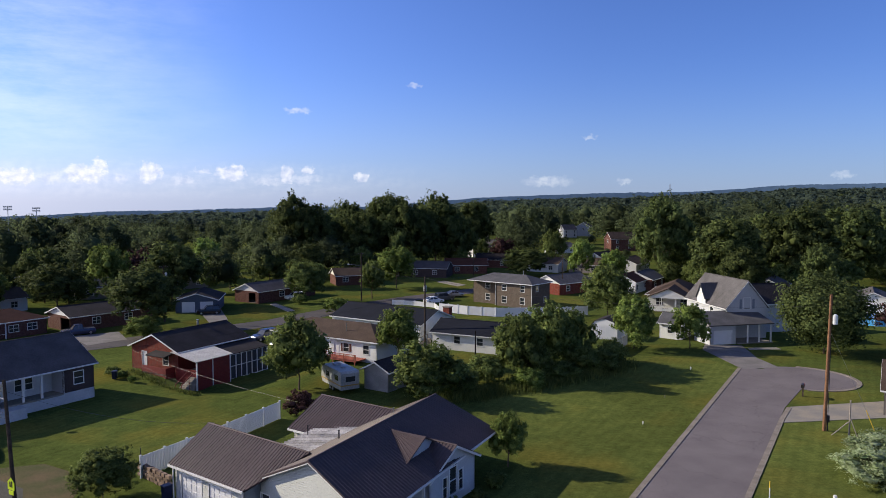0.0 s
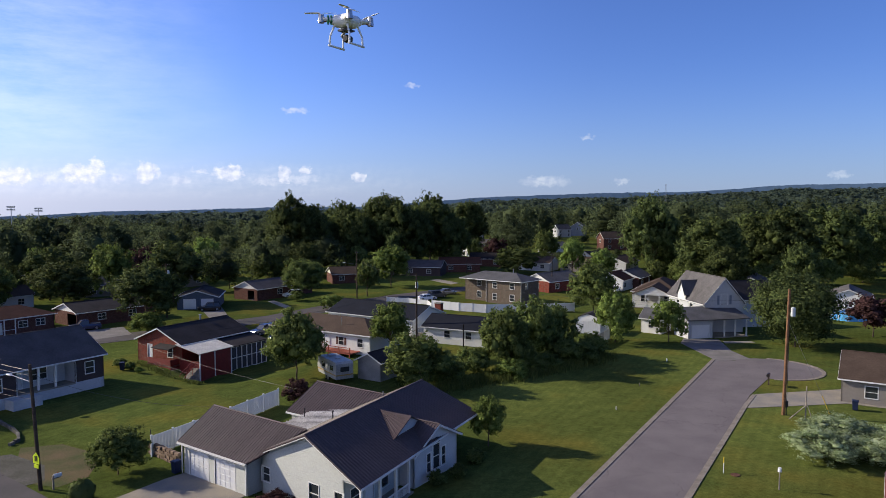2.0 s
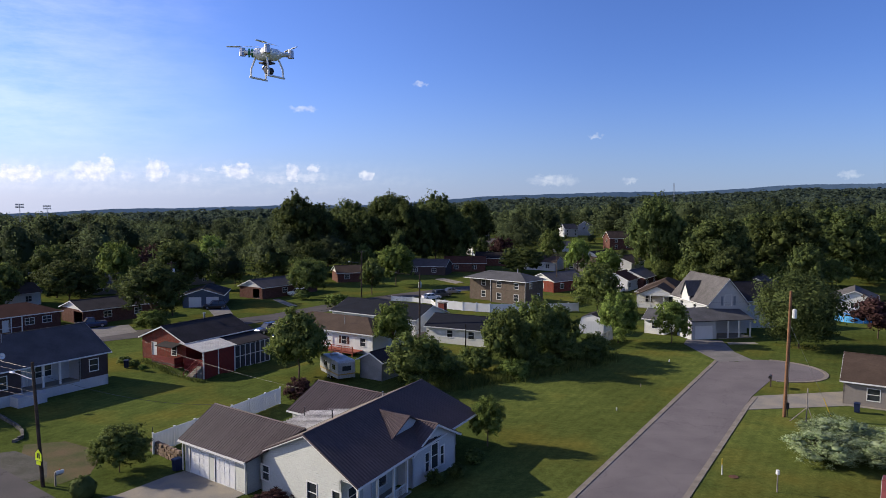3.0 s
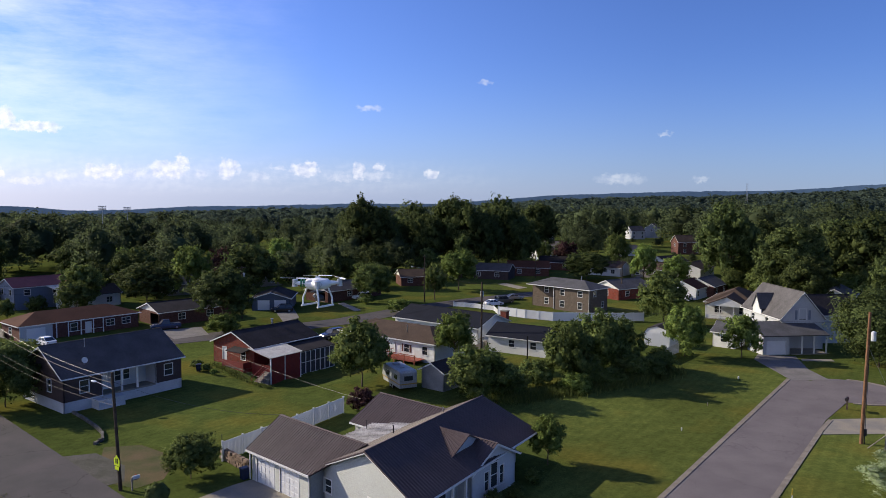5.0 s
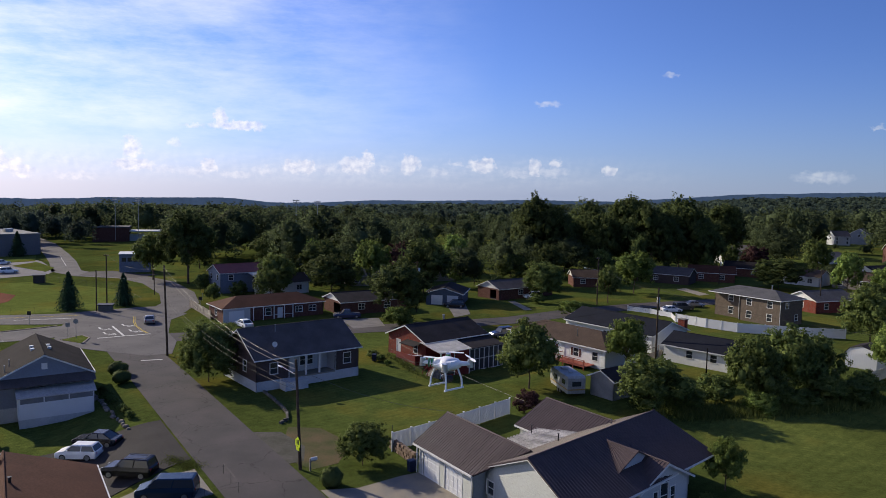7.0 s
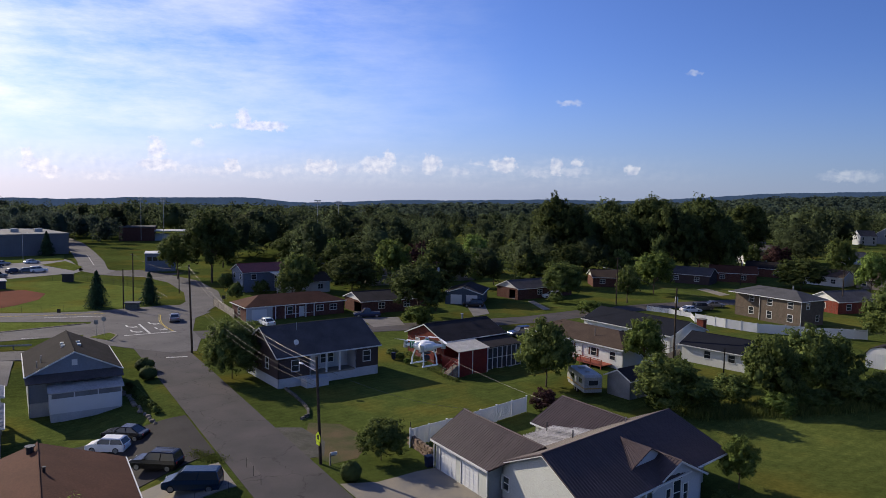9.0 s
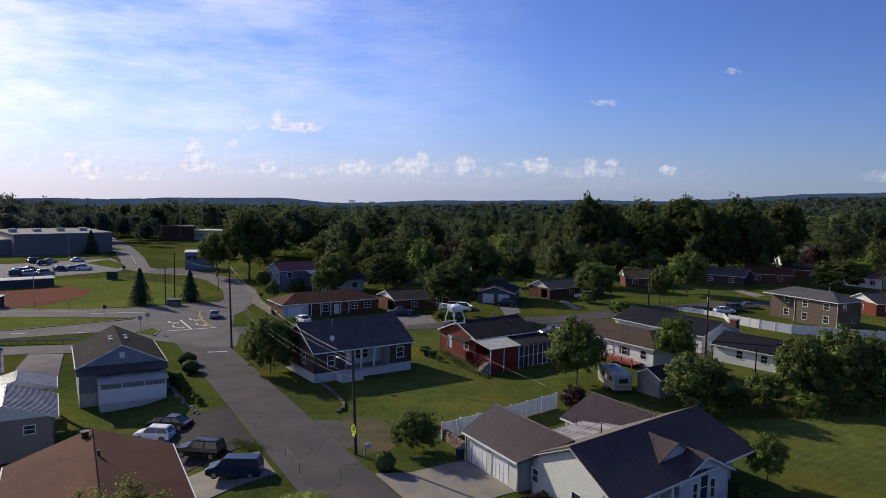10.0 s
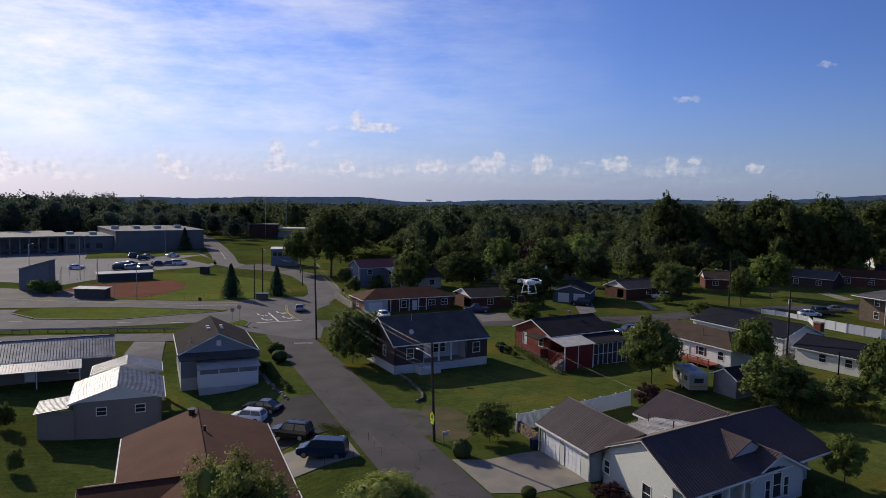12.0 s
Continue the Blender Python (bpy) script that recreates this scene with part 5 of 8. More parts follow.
for s0 in (-4.1, -1.4, 1.4, 4.1):
    part("porch_post", boxes((-12.3, -12.12, s0 - 0.1, s0 + 0.1, 0, 2.85)), TRIM, pg)
part("porch_rail", boxes((-12.24, -12.18, -4.1, 4.1, 0.75, 0.85), (-12.24, -12.18, -4.1, 4.1, 0.1, 0.7)), SIDING, pg)
part("porch_floor", boxes((-12.4, -7.7, -4.4, 4.4, -0.05, 0.14)), CONCRETE, pg)

# bungalows along the residential street
GR = "bungalows along the street"
hr = simple_house("hip_ranch_house", "low brick ranch house with red-brown hip roof", -80.4, 118.1, 56.2, 21.6, 8.8, 2.79, 1.7, BRICKDARK, SHINGLERED, [("S", -1.5, 1.1, 0.8, 2.2), ("S", 1.0, 0.95, 0.1, 2.1, "door"), ("S", 5.0, 1.5, 1.0, 2.1), ("S", 8.0, 1.5, 1.0, 2.1), ("W", 0, 1.2, 1.0, 2.1)], hip=True, group=GR)
part("garage_front", boxes((-10.5, -5.2, -4.15, -4.08, 0, 2.7)), SIDINGGREY, hr)
part("garage_door", boxes((-9.4, -6.4, -4.2, -4.16, 0.1, 2.2)), WHITEPVC, hr)
for px in (-4.6, -2.6, -0.4, 1.8, 3.6):
    part("porch_post", boxes((px - 0.08, px + 0.08, -4.36, -4.22, 0, 2.68)), TRIM, hr)
part("porch_rail", boxes((-2.6, 3.6, -4.33, -4.26, 0.8, 0.88)), TRIM, hr)
simple_house("carport_bungalow", "grey bungalow with white gable and open carport", -66.0, 133.5, 52, 16, 9.5, 2.7, 1.5, BRICKDARK, SHINGLEDARK, [("W", 2.5, 3.6, 0.05, 2.3, "open"), ("S", 3, 1.4, 1.0, 2.1), ("S", -3, 1.4, 1.0, 2.1)], gable_mat=TRIM, group=GR)
simple_house("blue_bungalow", "dark blue bungalow with white garage doors", -53.6, 152.0, 100, 11.5, 9.0, 2.7, 1.4, mat("navy_siding", (0.06, 0.08, 0.12), 0.7, var=0.12), SHINGLEDARK, [("W", 2.0, 2.4, 0.1, 2.2, "garage"), ("W", -1.6, 2.4, 0.1, 2.2, "garage")], group=GR)
simple_house("white_gable_bungalow", "brick bungalow with white gable and grey roof", -41.5, 169.5, 57, 19, 8.6, 2.7, 1.7, BRICKDARK, SHINGLESLATE, [("W", 1.8, 2.2, 0.1, 2.3, "open"), ("S", 3, 1.4, 1.0, 2.1), ("S", -2, 1.4, 1.0, 2.1)], gable_mat=TRIM, group=GR)
simple_house("low_brick_bungalow", "low brick bungalow with brown roof and white gable", -27.0, 200.0, 20, 12, 9.0, 2.7, 1.8, BRICKDARK, SHINGLEBROWN, [("S", -3, 1.4, 1.0, 2.1), ("S", 3, 1.4, 1.0, 2.1)], gable_mat=TRIM, group=GR)
FARHOUSES = [(-6, 220, -14, 14, 9, SHINGLESLATE, BROWNSIDING), (6, 231, 0, 14, 9, SHINGLERED, BRICKDARK), (17, 252, -10, 13, 9, SHINGLEUMBER, BRICKDARK), (33, 236, -30, 12, 9, SHINGLEBROWN, SIDING),
             (29, 181, 40, 13, 9, SHINGLELIGHT, BRICKRED), (52, 190, 57, 12, 9, SHINGLEGREY, BRICKDARK), (61, 238, 57, 14, 10, SHINGLEBROWN, SIDING), (46, 232, -30, 11, 9, SHINGLEBROWN, TANSIDING), (58, 262, 40, 13, 9, SHINGLEDARK, BRICKDARK),
             (14, 300, 30, 10, 8, SHINGLEBROWN, SIDING), (22, 345, -20, 10, 9, SHINGLESLATE, SIDING), (52, 322, 30, 12, 9, SHINGLEGREY, SIDING), (9, 335, -20, 11, 8, SHINGLEBROWN, TANSIDING), (46, 183, 57, 10, 8, SHINGLERED, SIDING), (88, 148, 60, 12, 9, SHINGLELIGHT, SIDING), (78, 172, 60, 13, 8, SHINGLEGREY, SIDING),
             (-120, 195, 55, 13, 9, SHINGLESLATE, BLUESIDING), (-85, 172, 40, 13, 9, SHINGLEGREY, TANSIDING), (-72, 190, 50, 13, 9, SHINGLEGREY, TANSIDING), (-96, 148, 57, 12, 8, SHINGLEBROWN, SIDING)]
for x, y, rot, L, W, rm, wm_ in FARHOUSES:
    simple_house("far_bungalow", {SHINGLERED: "brick bungalow with red-brown roof among trees", DULLRED: "blue house with faded red roof among trees"}.get(rm, "small bungalow with shingle roof among trees"), x, y, rot, L, W, 2.8, 1.9, wm_, rm, [("S", -3, 1.3, 0.9, 2.1), ("S", 3, 1.3, 0.9, 2.1), ("W", 0, 1.3, 0.9, 2.1)], group="houses among the trees", gable_mat=SIDING if wm_ in (BRICKRED, BRICKDARK) else None)
for x, y, rot, L, W, h, rm, wm_ in ((22, 446, 10, 10, 12, 6.0, SHINGLESLATE, TANSIDING), (81, 466, 20, 10, 9, 5.2, SHINGLESLATE, SIDINGGREY), (96, 484, 70, 13, 10, 6.4, SHINGLESLATE, BLUESIDING), (83, 337, 10, 13, 9, 5.6, SHINGLEBROWN, BRICKDARK)):
    simple_house("far_two_storey_house", "two-storey house with steep shingle roof among trees", x, y, rot, L, W, h, 3.2, wm_, rm, [("S", k, 1.1, z, z + 1.4) for k in (-3, 3) for z in (1.0, h - 2.0)] + [("W", 0, 1.1, h - 2.0, h - 0.6)], group="houses among the trees", z=land(x, y))
bh2 = simple_house("blue_two_storey_house", "two-storey blue-grey house with dark red roof by the street", -107.5, 145.5, 57, 12, 9, 5.0, 1.8, mat("slate_blue_siding", (0.13, 0.16, 0.22), 0.7, var=0.1, build=lap_bump(0.12)), DULLRED, [("W", -2.2, 1.1, 3.2, 4.4), ("W", 2.2, 1.1, 3.2, 4.4), ("W", 0, 1.0, 0.1, 2.2, "door"), ("S", -3, 1.2, 3.2, 4.4), ("S", 3, 1.2, 0.9, 2.1), ("S", 3, 1.2, 3.2, 4.4)])
roof_plane(bh2, (1.0, -9.0, 4.4), (7.5, -9.0, 4.4), (7.5, -4.2, 4.9), (1.0, -4.2, 4.9), PORCHMETAL, 0.1, ribs=0.4, label="white metal patio roof")
for s in (1.2, 7.3):
    part("porch_post", boxes((s - 0.07, s + 0.07, -8.9, -8.76, 0, 4.4)), TRIM, bh2)

# west side: blue-grey house, metal-roofed garage, long metal roof, brown roof
b1 = simple_house("blue_grey_house", "blue-grey sided house with dark shingle roof and rear porch", -75.3, 61.0, 143, 14.0, 10.4, 3.4, 2.55, BLUESIDING, SHINGLEUMBER, [("S", 0, 1.2, 1.0, 2.1), ("N", 0, 1.2, 1.0, 2.1)])
for vx, vy in ((-1.5, 0.9), (0.2, 0.9), (-1.5, -0.9), (0.2, -0.9)):
    part("roof_vent", boxes((vx - 0.22, vx + 0.22, vy - 0.22, vy + 0.22, 5.35, 5.72)), TRIM, b1)
vent_part(b1, -4.0, 3.4, 4.1, 5.1)
vent_part(b1, -5.6, 3.9, 3.9, 4.8)
part("gable_louvre", boxes((-6.72, -6.66, -0.3, 0.3, 4.2, 4.9)), TRIM, b1)
gable_walls(b1, 14.0, 10.4, 0.1, 0, BLOCK, [], z0=-1.7, name="foundation")
roof_plane(b1, (-9.9, 3.0, 1.85), (-9.9, -5.0, 1.85), (-6.6, -5.0, 2.5), (-6.6, 3.0, 2.5), PORCHMETAL, 0.08, ribs=0.35, label="pale ribbed metal porch roof")
part("porch_wall", boxes((-9.7, -9.6, -4.7, 2.8, -0.6, 1.15), (-9.7, -6.7, 2.75, 2.85, -0.6, 1.8), (-9.7, -6.7, -4.75, -4.65, -0.6, 1.15)), WHITEPVC, b1)
roof_plane(b1, (-8.2, 5.2, 2.75), (-8.2, -5.2, 2.75), (-6.6, -5.2, 3.45), (-6.6, 5.2, 3.45), SHINGLESLATE, 0.1, name="pent_roof")
part("porch_screen", boxes((-9.66, -9.63, -4.65, 2.75, 1.15, 1.82)), mat("pale_porch_screen", (0.2, 0.205, 0.215), 0.7, var=0.25, scale=0.6), b1, "pale grey insect screen")
part("porch_base", boxes((-9.66, -6.7, -4.66, 2.76, -1.75, -0.6)), BLOCK, b1)
for s in (-4.7, -2.2, 0.3, 2.7):
    part("porch_post", boxes((-9.72, -9.58, s - 0.07, s + 0.07, 1.15, 1.82)), TRIM, b1)
g1 = simple_house("metal_roof_garage", "white garage with galvanised metal gable roof", -67.4, 40.1, 143, 9.0, 9.4, 2.66, 1.55, TANSIDING, GALV, [("W", -1.6, 0.9, 1.1, 1.9), ("W", 2.2, 0.9, 1.1, 1.9)], ribs=0.45, gable_mat=SIDING)
gable_walls(g1, 9.0, 9.4, 0.05, 0, TANSIDING, [], z0=-1.8, name="foundation")
roof_plane(g1, (-4.6, 4.6, 2.3), (0.4, 4.6, 2.3), (0.4, 7.9, 1.95), (-4.6, 7.9, 1.95), GALV, 0.06, ribs=0.45)
part("lean_to_wall", boxes((-4.2, 0.2, 7.5, 7.6, -1.8, 1.9), (-4.3, -4.2, 4.2, 7.6, -1.8, 1.92)), TANSIDING, g1)
mc = simple_house("metal_carport", "open carport with white corrugated roof", -74.6, 46.4, 143, 5.0, 8.0, 2.7, 1.1, TRIM, PORCHMETAL, [("W", 0, 6.4, 0.0, 2.5, "open"), ("E", 0, 6.4, 0, 2.5, "open"), ("N", 0, 3.4, 0, 2.5, "open"), ("S", 0, 3.4, 0, 2.5, "open")], category="carport", ribs=0.3)
for px in (-2.1, 2.1):
    for py in (-3.6, 3.6):
        part("footing", boxes((px - 0.15, px + 0.15, py - 0.15, py + 0.15, -1.8, 0.0)), CONCRETE, mc)
# darker tan siding stands in for shade on the white walls under the porch
m1 = simple_house("long_metal_roof_house", "long white house with streaked galvanised metal roof", -91.06, 43.97, 56, 20.0, 10.0, 2.85, 1.8, TANSIDING, GALV, [("S", -4, 1.2, 0.9, 2.1), ("S", 0, 0.95, 0.1, 2.1, "door"), ("S", 5, 1.2, 0.9, 2.1)], ribs=0.35)
roof_plane(m1, (-9, -8.3, 2.25), (6, -8.3, 2.25), (6, -4.9, 2.8), (-9, -4.9, 2.8), PORCHMETAL, 0.08, ribs=0.35)
for s in (-8.8, -4, 1, 5.8):
    part("porch_post", boxes((s - 0.07, s + 0.07, -8.2, -8.06, 0, 2.25)), TRIM, m1)
br = simple_house("brown_roof_house", "low house with wide red-brown shingle roof and white trim", -38.6, 26.9, 142, 22.0, 12.4, 3.6, 2.2, SIDING, SHINGLERED, [("N", -4, 1.3, 0.9, 2.1), ("N", 2, 1.3, 0.9, 2.1), ("S", 0, 1.3, 0.9, 2.1)])

gable_walls(br, 22.0, 12.4, 0.05, 0, BLOCK, [], z0=-1.8, name="foundation")
brw = wing_at(0, 0, 0)
brw.matrix_basis = br.matrix_basis @ pose(-3.6, 3.6, 0, 0, 0, 90)
gable_walls(brw, 9.4, 9.6, 3.55, 1.75, SIDING, [("E", 0, 1.2, 0.9, 2.1)], z0=-1.8, gables="E")
gable_roof(brw, 9.4, 9.6, 3.55, 1.75, SHINGLERED)
absorb(br, brw)
vent_part(br, 9.4, 0.5, 5.3, 6.1, 0.26, DARKMETAL)
vent_part(br, 4.6, -0.3, 5.4, 6.05, 0.1, DARKMETAL)

# east side: tan house with garage, red roof at the street
e1 = simple_house("tan_house", "tan-sided house with brown shingle roof beside a driveway", 53.5, 77.0, -33, 13.5, 11.0, 2.75, 2.3, TANSIDING, SHINGLEBROWN, [("W", -2.9, 1.1, 0.8, 2.1), ("S", -3.4, 1.2, 0.8, 2.1)])
simple_house("red_roof_house", "house with faded red roof beside the street", 34.5, 40.0, -33, 12.0, 9.5, 3.0, 1.2, SIDING, DULLRED, [])

# sheds
simple_house("garden_shed", "weathered grey shed with dark roof", -8.6, 88.5, 57, 6.0, 4.4, 2.5, 1.1, mat("grey_boards", (0.24, 0.245, 0.25), 0.8, var=0.2, scale=1), SHINGLEDARK, [], category="shed")


def barn_shed():
    s = thing("barn_shed", "white metal barn-shaped garden shed with ribbed walls", "shed", 25.0, 118.2, 0, -30)
    prof = [(-2.2, 0), (2.2, 0), (2.2, 2.2), (1.6, 3.0), (0, 3.5), (-1.6, 3.0), (-2.2, 2.2)]
    bm = bmesh.new()
    loft(bm, [[(px, yy, z) for px, z in prof] for yy in (0, 5)])
    part("body", bm, WHITEPVC, s)
    bm = bmesh.new()
    roof = [(-2.35, 2.15), (-1.65, 3.05), (0, 3.57), (1.65, 3.05), (2.35, 2.15), (2.3, 2.1), (1.6, 2.98), (0, 3.5), (-1.6, 2.98), (-2.3, 2.1)]
    loft(bm, [[(px, yy, z) for px, z in roof] for yy in (-0.1, 5.1)])
    part("roof", bm, SHINGLEDARK, s)
    part("wall_ribs", boxes(*[(-2.15 + k * 0.31, -2.1 + k * 0.31, -0.03, 0.0, 0, 2.3) for k in range(14)]), WHITEPVC, s)
    return s


barn_shed()

# ---- trees ----
def quads_mesh(name, points, material, extra=None, normals=None):
    """Mesh from an array of quads (n, 4, 3) and optionally other verts and faces; normals: one for each quad, and for each other vert."""
    verts = points.reshape(-1, 3)
    faces = np.arange(len(verts)).reshape(-1, 4)
    if extra is not None:
        ev, ef = extra
        faces = np.concatenate([faces, ef + len(verts)])
        verts = np.concatenate([verts, ev])
    me = bpy.data.meshes.new(name)
    me.vertices.add(len(verts))
    me.vertices.foreach_set("co", verts.astype(np.float32).ravel())
    me.loops.add(faces.size)
    me.loops.foreach_set("vertex_index", faces.astype(np.int32).ravel())
    me.polygons.add(len(faces))
    me.polygons.foreach_set("loop_start", np.arange(0, faces.size, 4, dtype=np.int32))
    me.polygons.foreach_set("loop_total", np.full(len(faces), 4, dtype=np.int32))
    me.update(calc_edges=True)
    if normals is not None:
        quad_n, extra_n = normals
        n = np.repeat(quad_n, 4, 0)
        if extra is not None:
            n = np.concatenate([n, extra_n])
        me.normals_split_custom_set_from_vertices(n.astype(np.float32))
    me.materials.append(material)
    return me


def unit(v):
    return v / np.maximum(np.linalg.norm(v, axis=-1, keepdims=True), 1e-9)


def leaf_quads(rng, p, out, size, flat_amount=1.3):
    """Small pointed leaf clumps at p, facing roughly out."""
    n = unit(out * flat_amount + rng.normal(size=p.shape) * 0.75)
    a = unit(np.cross(n, rng.normal(size=p.shape)))
    b = np.cross(n, a)
    s = size * rng.uniform(0.6, 1.35, (len(p), 1))
    bend = n * s * rng.uniform(-0.25, 0.25, (len(p), 1))
    return np.stack([p - a * s, p - b * s * 0.62 + bend, p + a * s, p + b * s * 0.62 + bend], 1)


def core_blob(c, r, squash=1.0, n=8, m=5):
    """A low round body inside a lobe, to keep daylight from shining right through."""
    th = np.linspace(0, 2 * np.pi, n, endpoint=False)
    ph = np.linspace(-np.pi / 2, np.pi / 2, m)
    v = np.array([[np.cos(q) * np.cos(t), np.cos(q) * np.sin(t), np.sin(q) * squash] for q in ph for t in th]) * r + c
    f = np.array([[i * n + k, i * n + (k + 1) % n, (i + 1) * n + (k + 1) % n, (i + 1) * n + k] for i in range(m - 1) for k in range(n)])
    return v, f


def crown_arrays(seed, lobes, leaves, size, shape="round", small=1.0, core=(8, 5), inner=0.42, loose=1.0, twigs=10, mid=False):
    """Leaf quads, inner bodies and soft normals of a crown: 1 high, 1 wide, its foot at z = 0."""
    rng = np.random.default_rng(seed)
    cs, rs = [], []
    for k in range(lobes):
        u = (k + 0.5) / lobes
        t = k * 2.4 + rng.uniform(-0.5, 0.5)
        if shape == "tall":
            z, w, r = 0.12 + 0.76 * u, 0.30 * math.sin(math.pi * min(1, 0.18 + 0.74 * u)) ** 0.8, rng.uniform(0.11, 0.17)
        elif shape == "dome":
            z, w, r = 0.46, 0.07, 0.42
        else:
            # heads spread over a dome, drooping at the sides
            up = 1.0 - 1.72 * u
            reach = rng.uniform(0.8, 1.04 + 0.1 * loose)
            r = rng.uniform(0.13, 0.21) if shape == "round" else rng.uniform(0.1, 0.17)
            w = (0.46 - r * 0.8) * math.sqrt(max(0.0, 1 - up * up)) * reach
            z = 0.5 + (0.46 - r * 0.8) * up * reach
        cs.append((w * math.cos(t), w * math.sin(t), z + rng.uniform(-0.04, 0.04)))
        rs.append(r * small * rng.uniform(0.75, 1.1))
    for z, r in ((0.5, 0.27), (0.68, 0.2)) if shape != "dome" else ():
        cs.append((rng.normal() * 0.04, rng.normal() * 0.04, z))
        rs.append(r)
    cs, rs = np.array(cs), np.array(rs)
    # each lobe carries twigs, and the leaves crowd round the twig ends
    td = unit(rng.normal(size=(len(rs), twigs, 3)) + np.array([0, 0, 0.3]))
    tr = rs[:, None, None] * rng.uniform(0.72, 1.06, (len(rs), twigs, 1))
    ends = cs[:, None, :] + td * tr
    pick = rng.choice(len(rs), leaves, p=rs ** 2 / (rs ** 2).sum())
    twig = rng.integers(0, twigs, leaves)
    spread = (0.2 if shape == "dome" else 0.27) * (9 / twigs) ** 0.5
    d = unit(rng.normal(size=(leaves, 3)))
    p = ends[pick, twig] + d * rs[pick][:, None] * spread * np.minimum(rng.gamma(3.0, 0.36, (leaves, 1)), 1.7)
    inside = np.zeros(leaves, bool)
    for c, r in zip(cs, rs):
        inside |= np.linalg.norm(p - c, axis=1) < r * (inner - 0.04)
    keep = ~inside & (p[:, 2] > -0.02)
    p, pick, d = p[keep], pick[keep], d[keep]
    lobe_out = unit(p - cs[pick])
    q = leaf_quads(rng, p, lobe_out + d * 0.35, size, 1.7)
    whole = unit((p - np.array([0, 0, 0.42])) * np.array([1, 1, 0.9]))
    nn = unit(lobe_out * 0.55 + whole * 0.45 + d * 0.45 + rng.normal(size=p.shape) * 0.4 + np.array([0, 0, 0.08]))
    vs, fs, ns, n = [], [], [], 0
    for c, r in list(zip(cs, rs))[-2 if mid else 0:]:
        v, f = core_blob(c, r * (0.85 if mid else inner), 1.0, *core)
        ns.append(unit(v - c))
        v = v + rng.normal(size=v.shape) * r * 0.07
        vs.append(v)
        fs.append(f + n)
        n += len(v)
    return q, (np.concatenate(vs), np.concatenate(fs)), (nn, np.concatenate(ns))


def spruce_arrays(seed, tiers, size):
    rng = np.random.default_rng(seed)
    ps, ds = [], []
    for k in range(tiers):
        z = 0.02 + 0.95 * k / tiers
        w = 0.5 * (1 - z) ** 0.85 + 0.015
        for j in range(int(10 + 30 * w)):
            t = rng.uniform(0, math.tau)
            ww = w * rng.uniform(0.75, 1.15)
            for s in np.linspace(0.25, 1, 7):
                ps.append((ww * s * math.cos(t), ww * s * math.sin(t), z - 0.06 * s * s + rng.uniform(-0.012, 0.012)))
                ds.append((math.cos(t) * 0.4, math.sin(t) * 0.4, 0.8))
    p, d = np.array(ps), np.array(ds)
    v, f = core_blob(np.array([0, 0, 0.0]), 1.0, 1.0, 10, 6)
    v = v * np.array([0.3, 0.3, 0.5]) + np.array([0, 0, 0.35])
    v[:, :2] *= np.clip(1.1 - v[:, 2:3], 0.05, 1)
    return leaf_quads(rng, p, d, size, 1.4), (v, f), None


def trunk_mesh(seed, limbs=7):
    """A tapered trunk 1 high with limbs that fork into the crown above it."""
    rng = np.random.default_rng(seed)
    bm = bmesh.new()
    prev = Vector((0, 0, -0.03))
    r = 0.045
    for k in range(1, 6):
        nxt = Vector((rng.normal() * 0.012, rng.normal() * 0.012, k / 5 * 1.15))
        tube(bm, prev, nxt, r, r * 0.84, 7)
        prev, r = nxt, r * 0.84
    for k in range(limbs):
        t, z = k * 2.4, 0.55 + 0.5 * k / limbs
        e = Vector((math.cos(t) * 0.42, math.sin(t) * 0.42, z + rng.uniform(0.25, 0.5)))
        mid = Vector((0, 0, z)).lerp(e, 0.55) + Vector((0, 0, 0.04))
        tube(bm, (0, 0, z), mid, 0.02, 0.014, 5)
        tube(bm, mid, e, 0.014, 0.006, 5)
    return mesh_of(bm, "trunk", BARK)


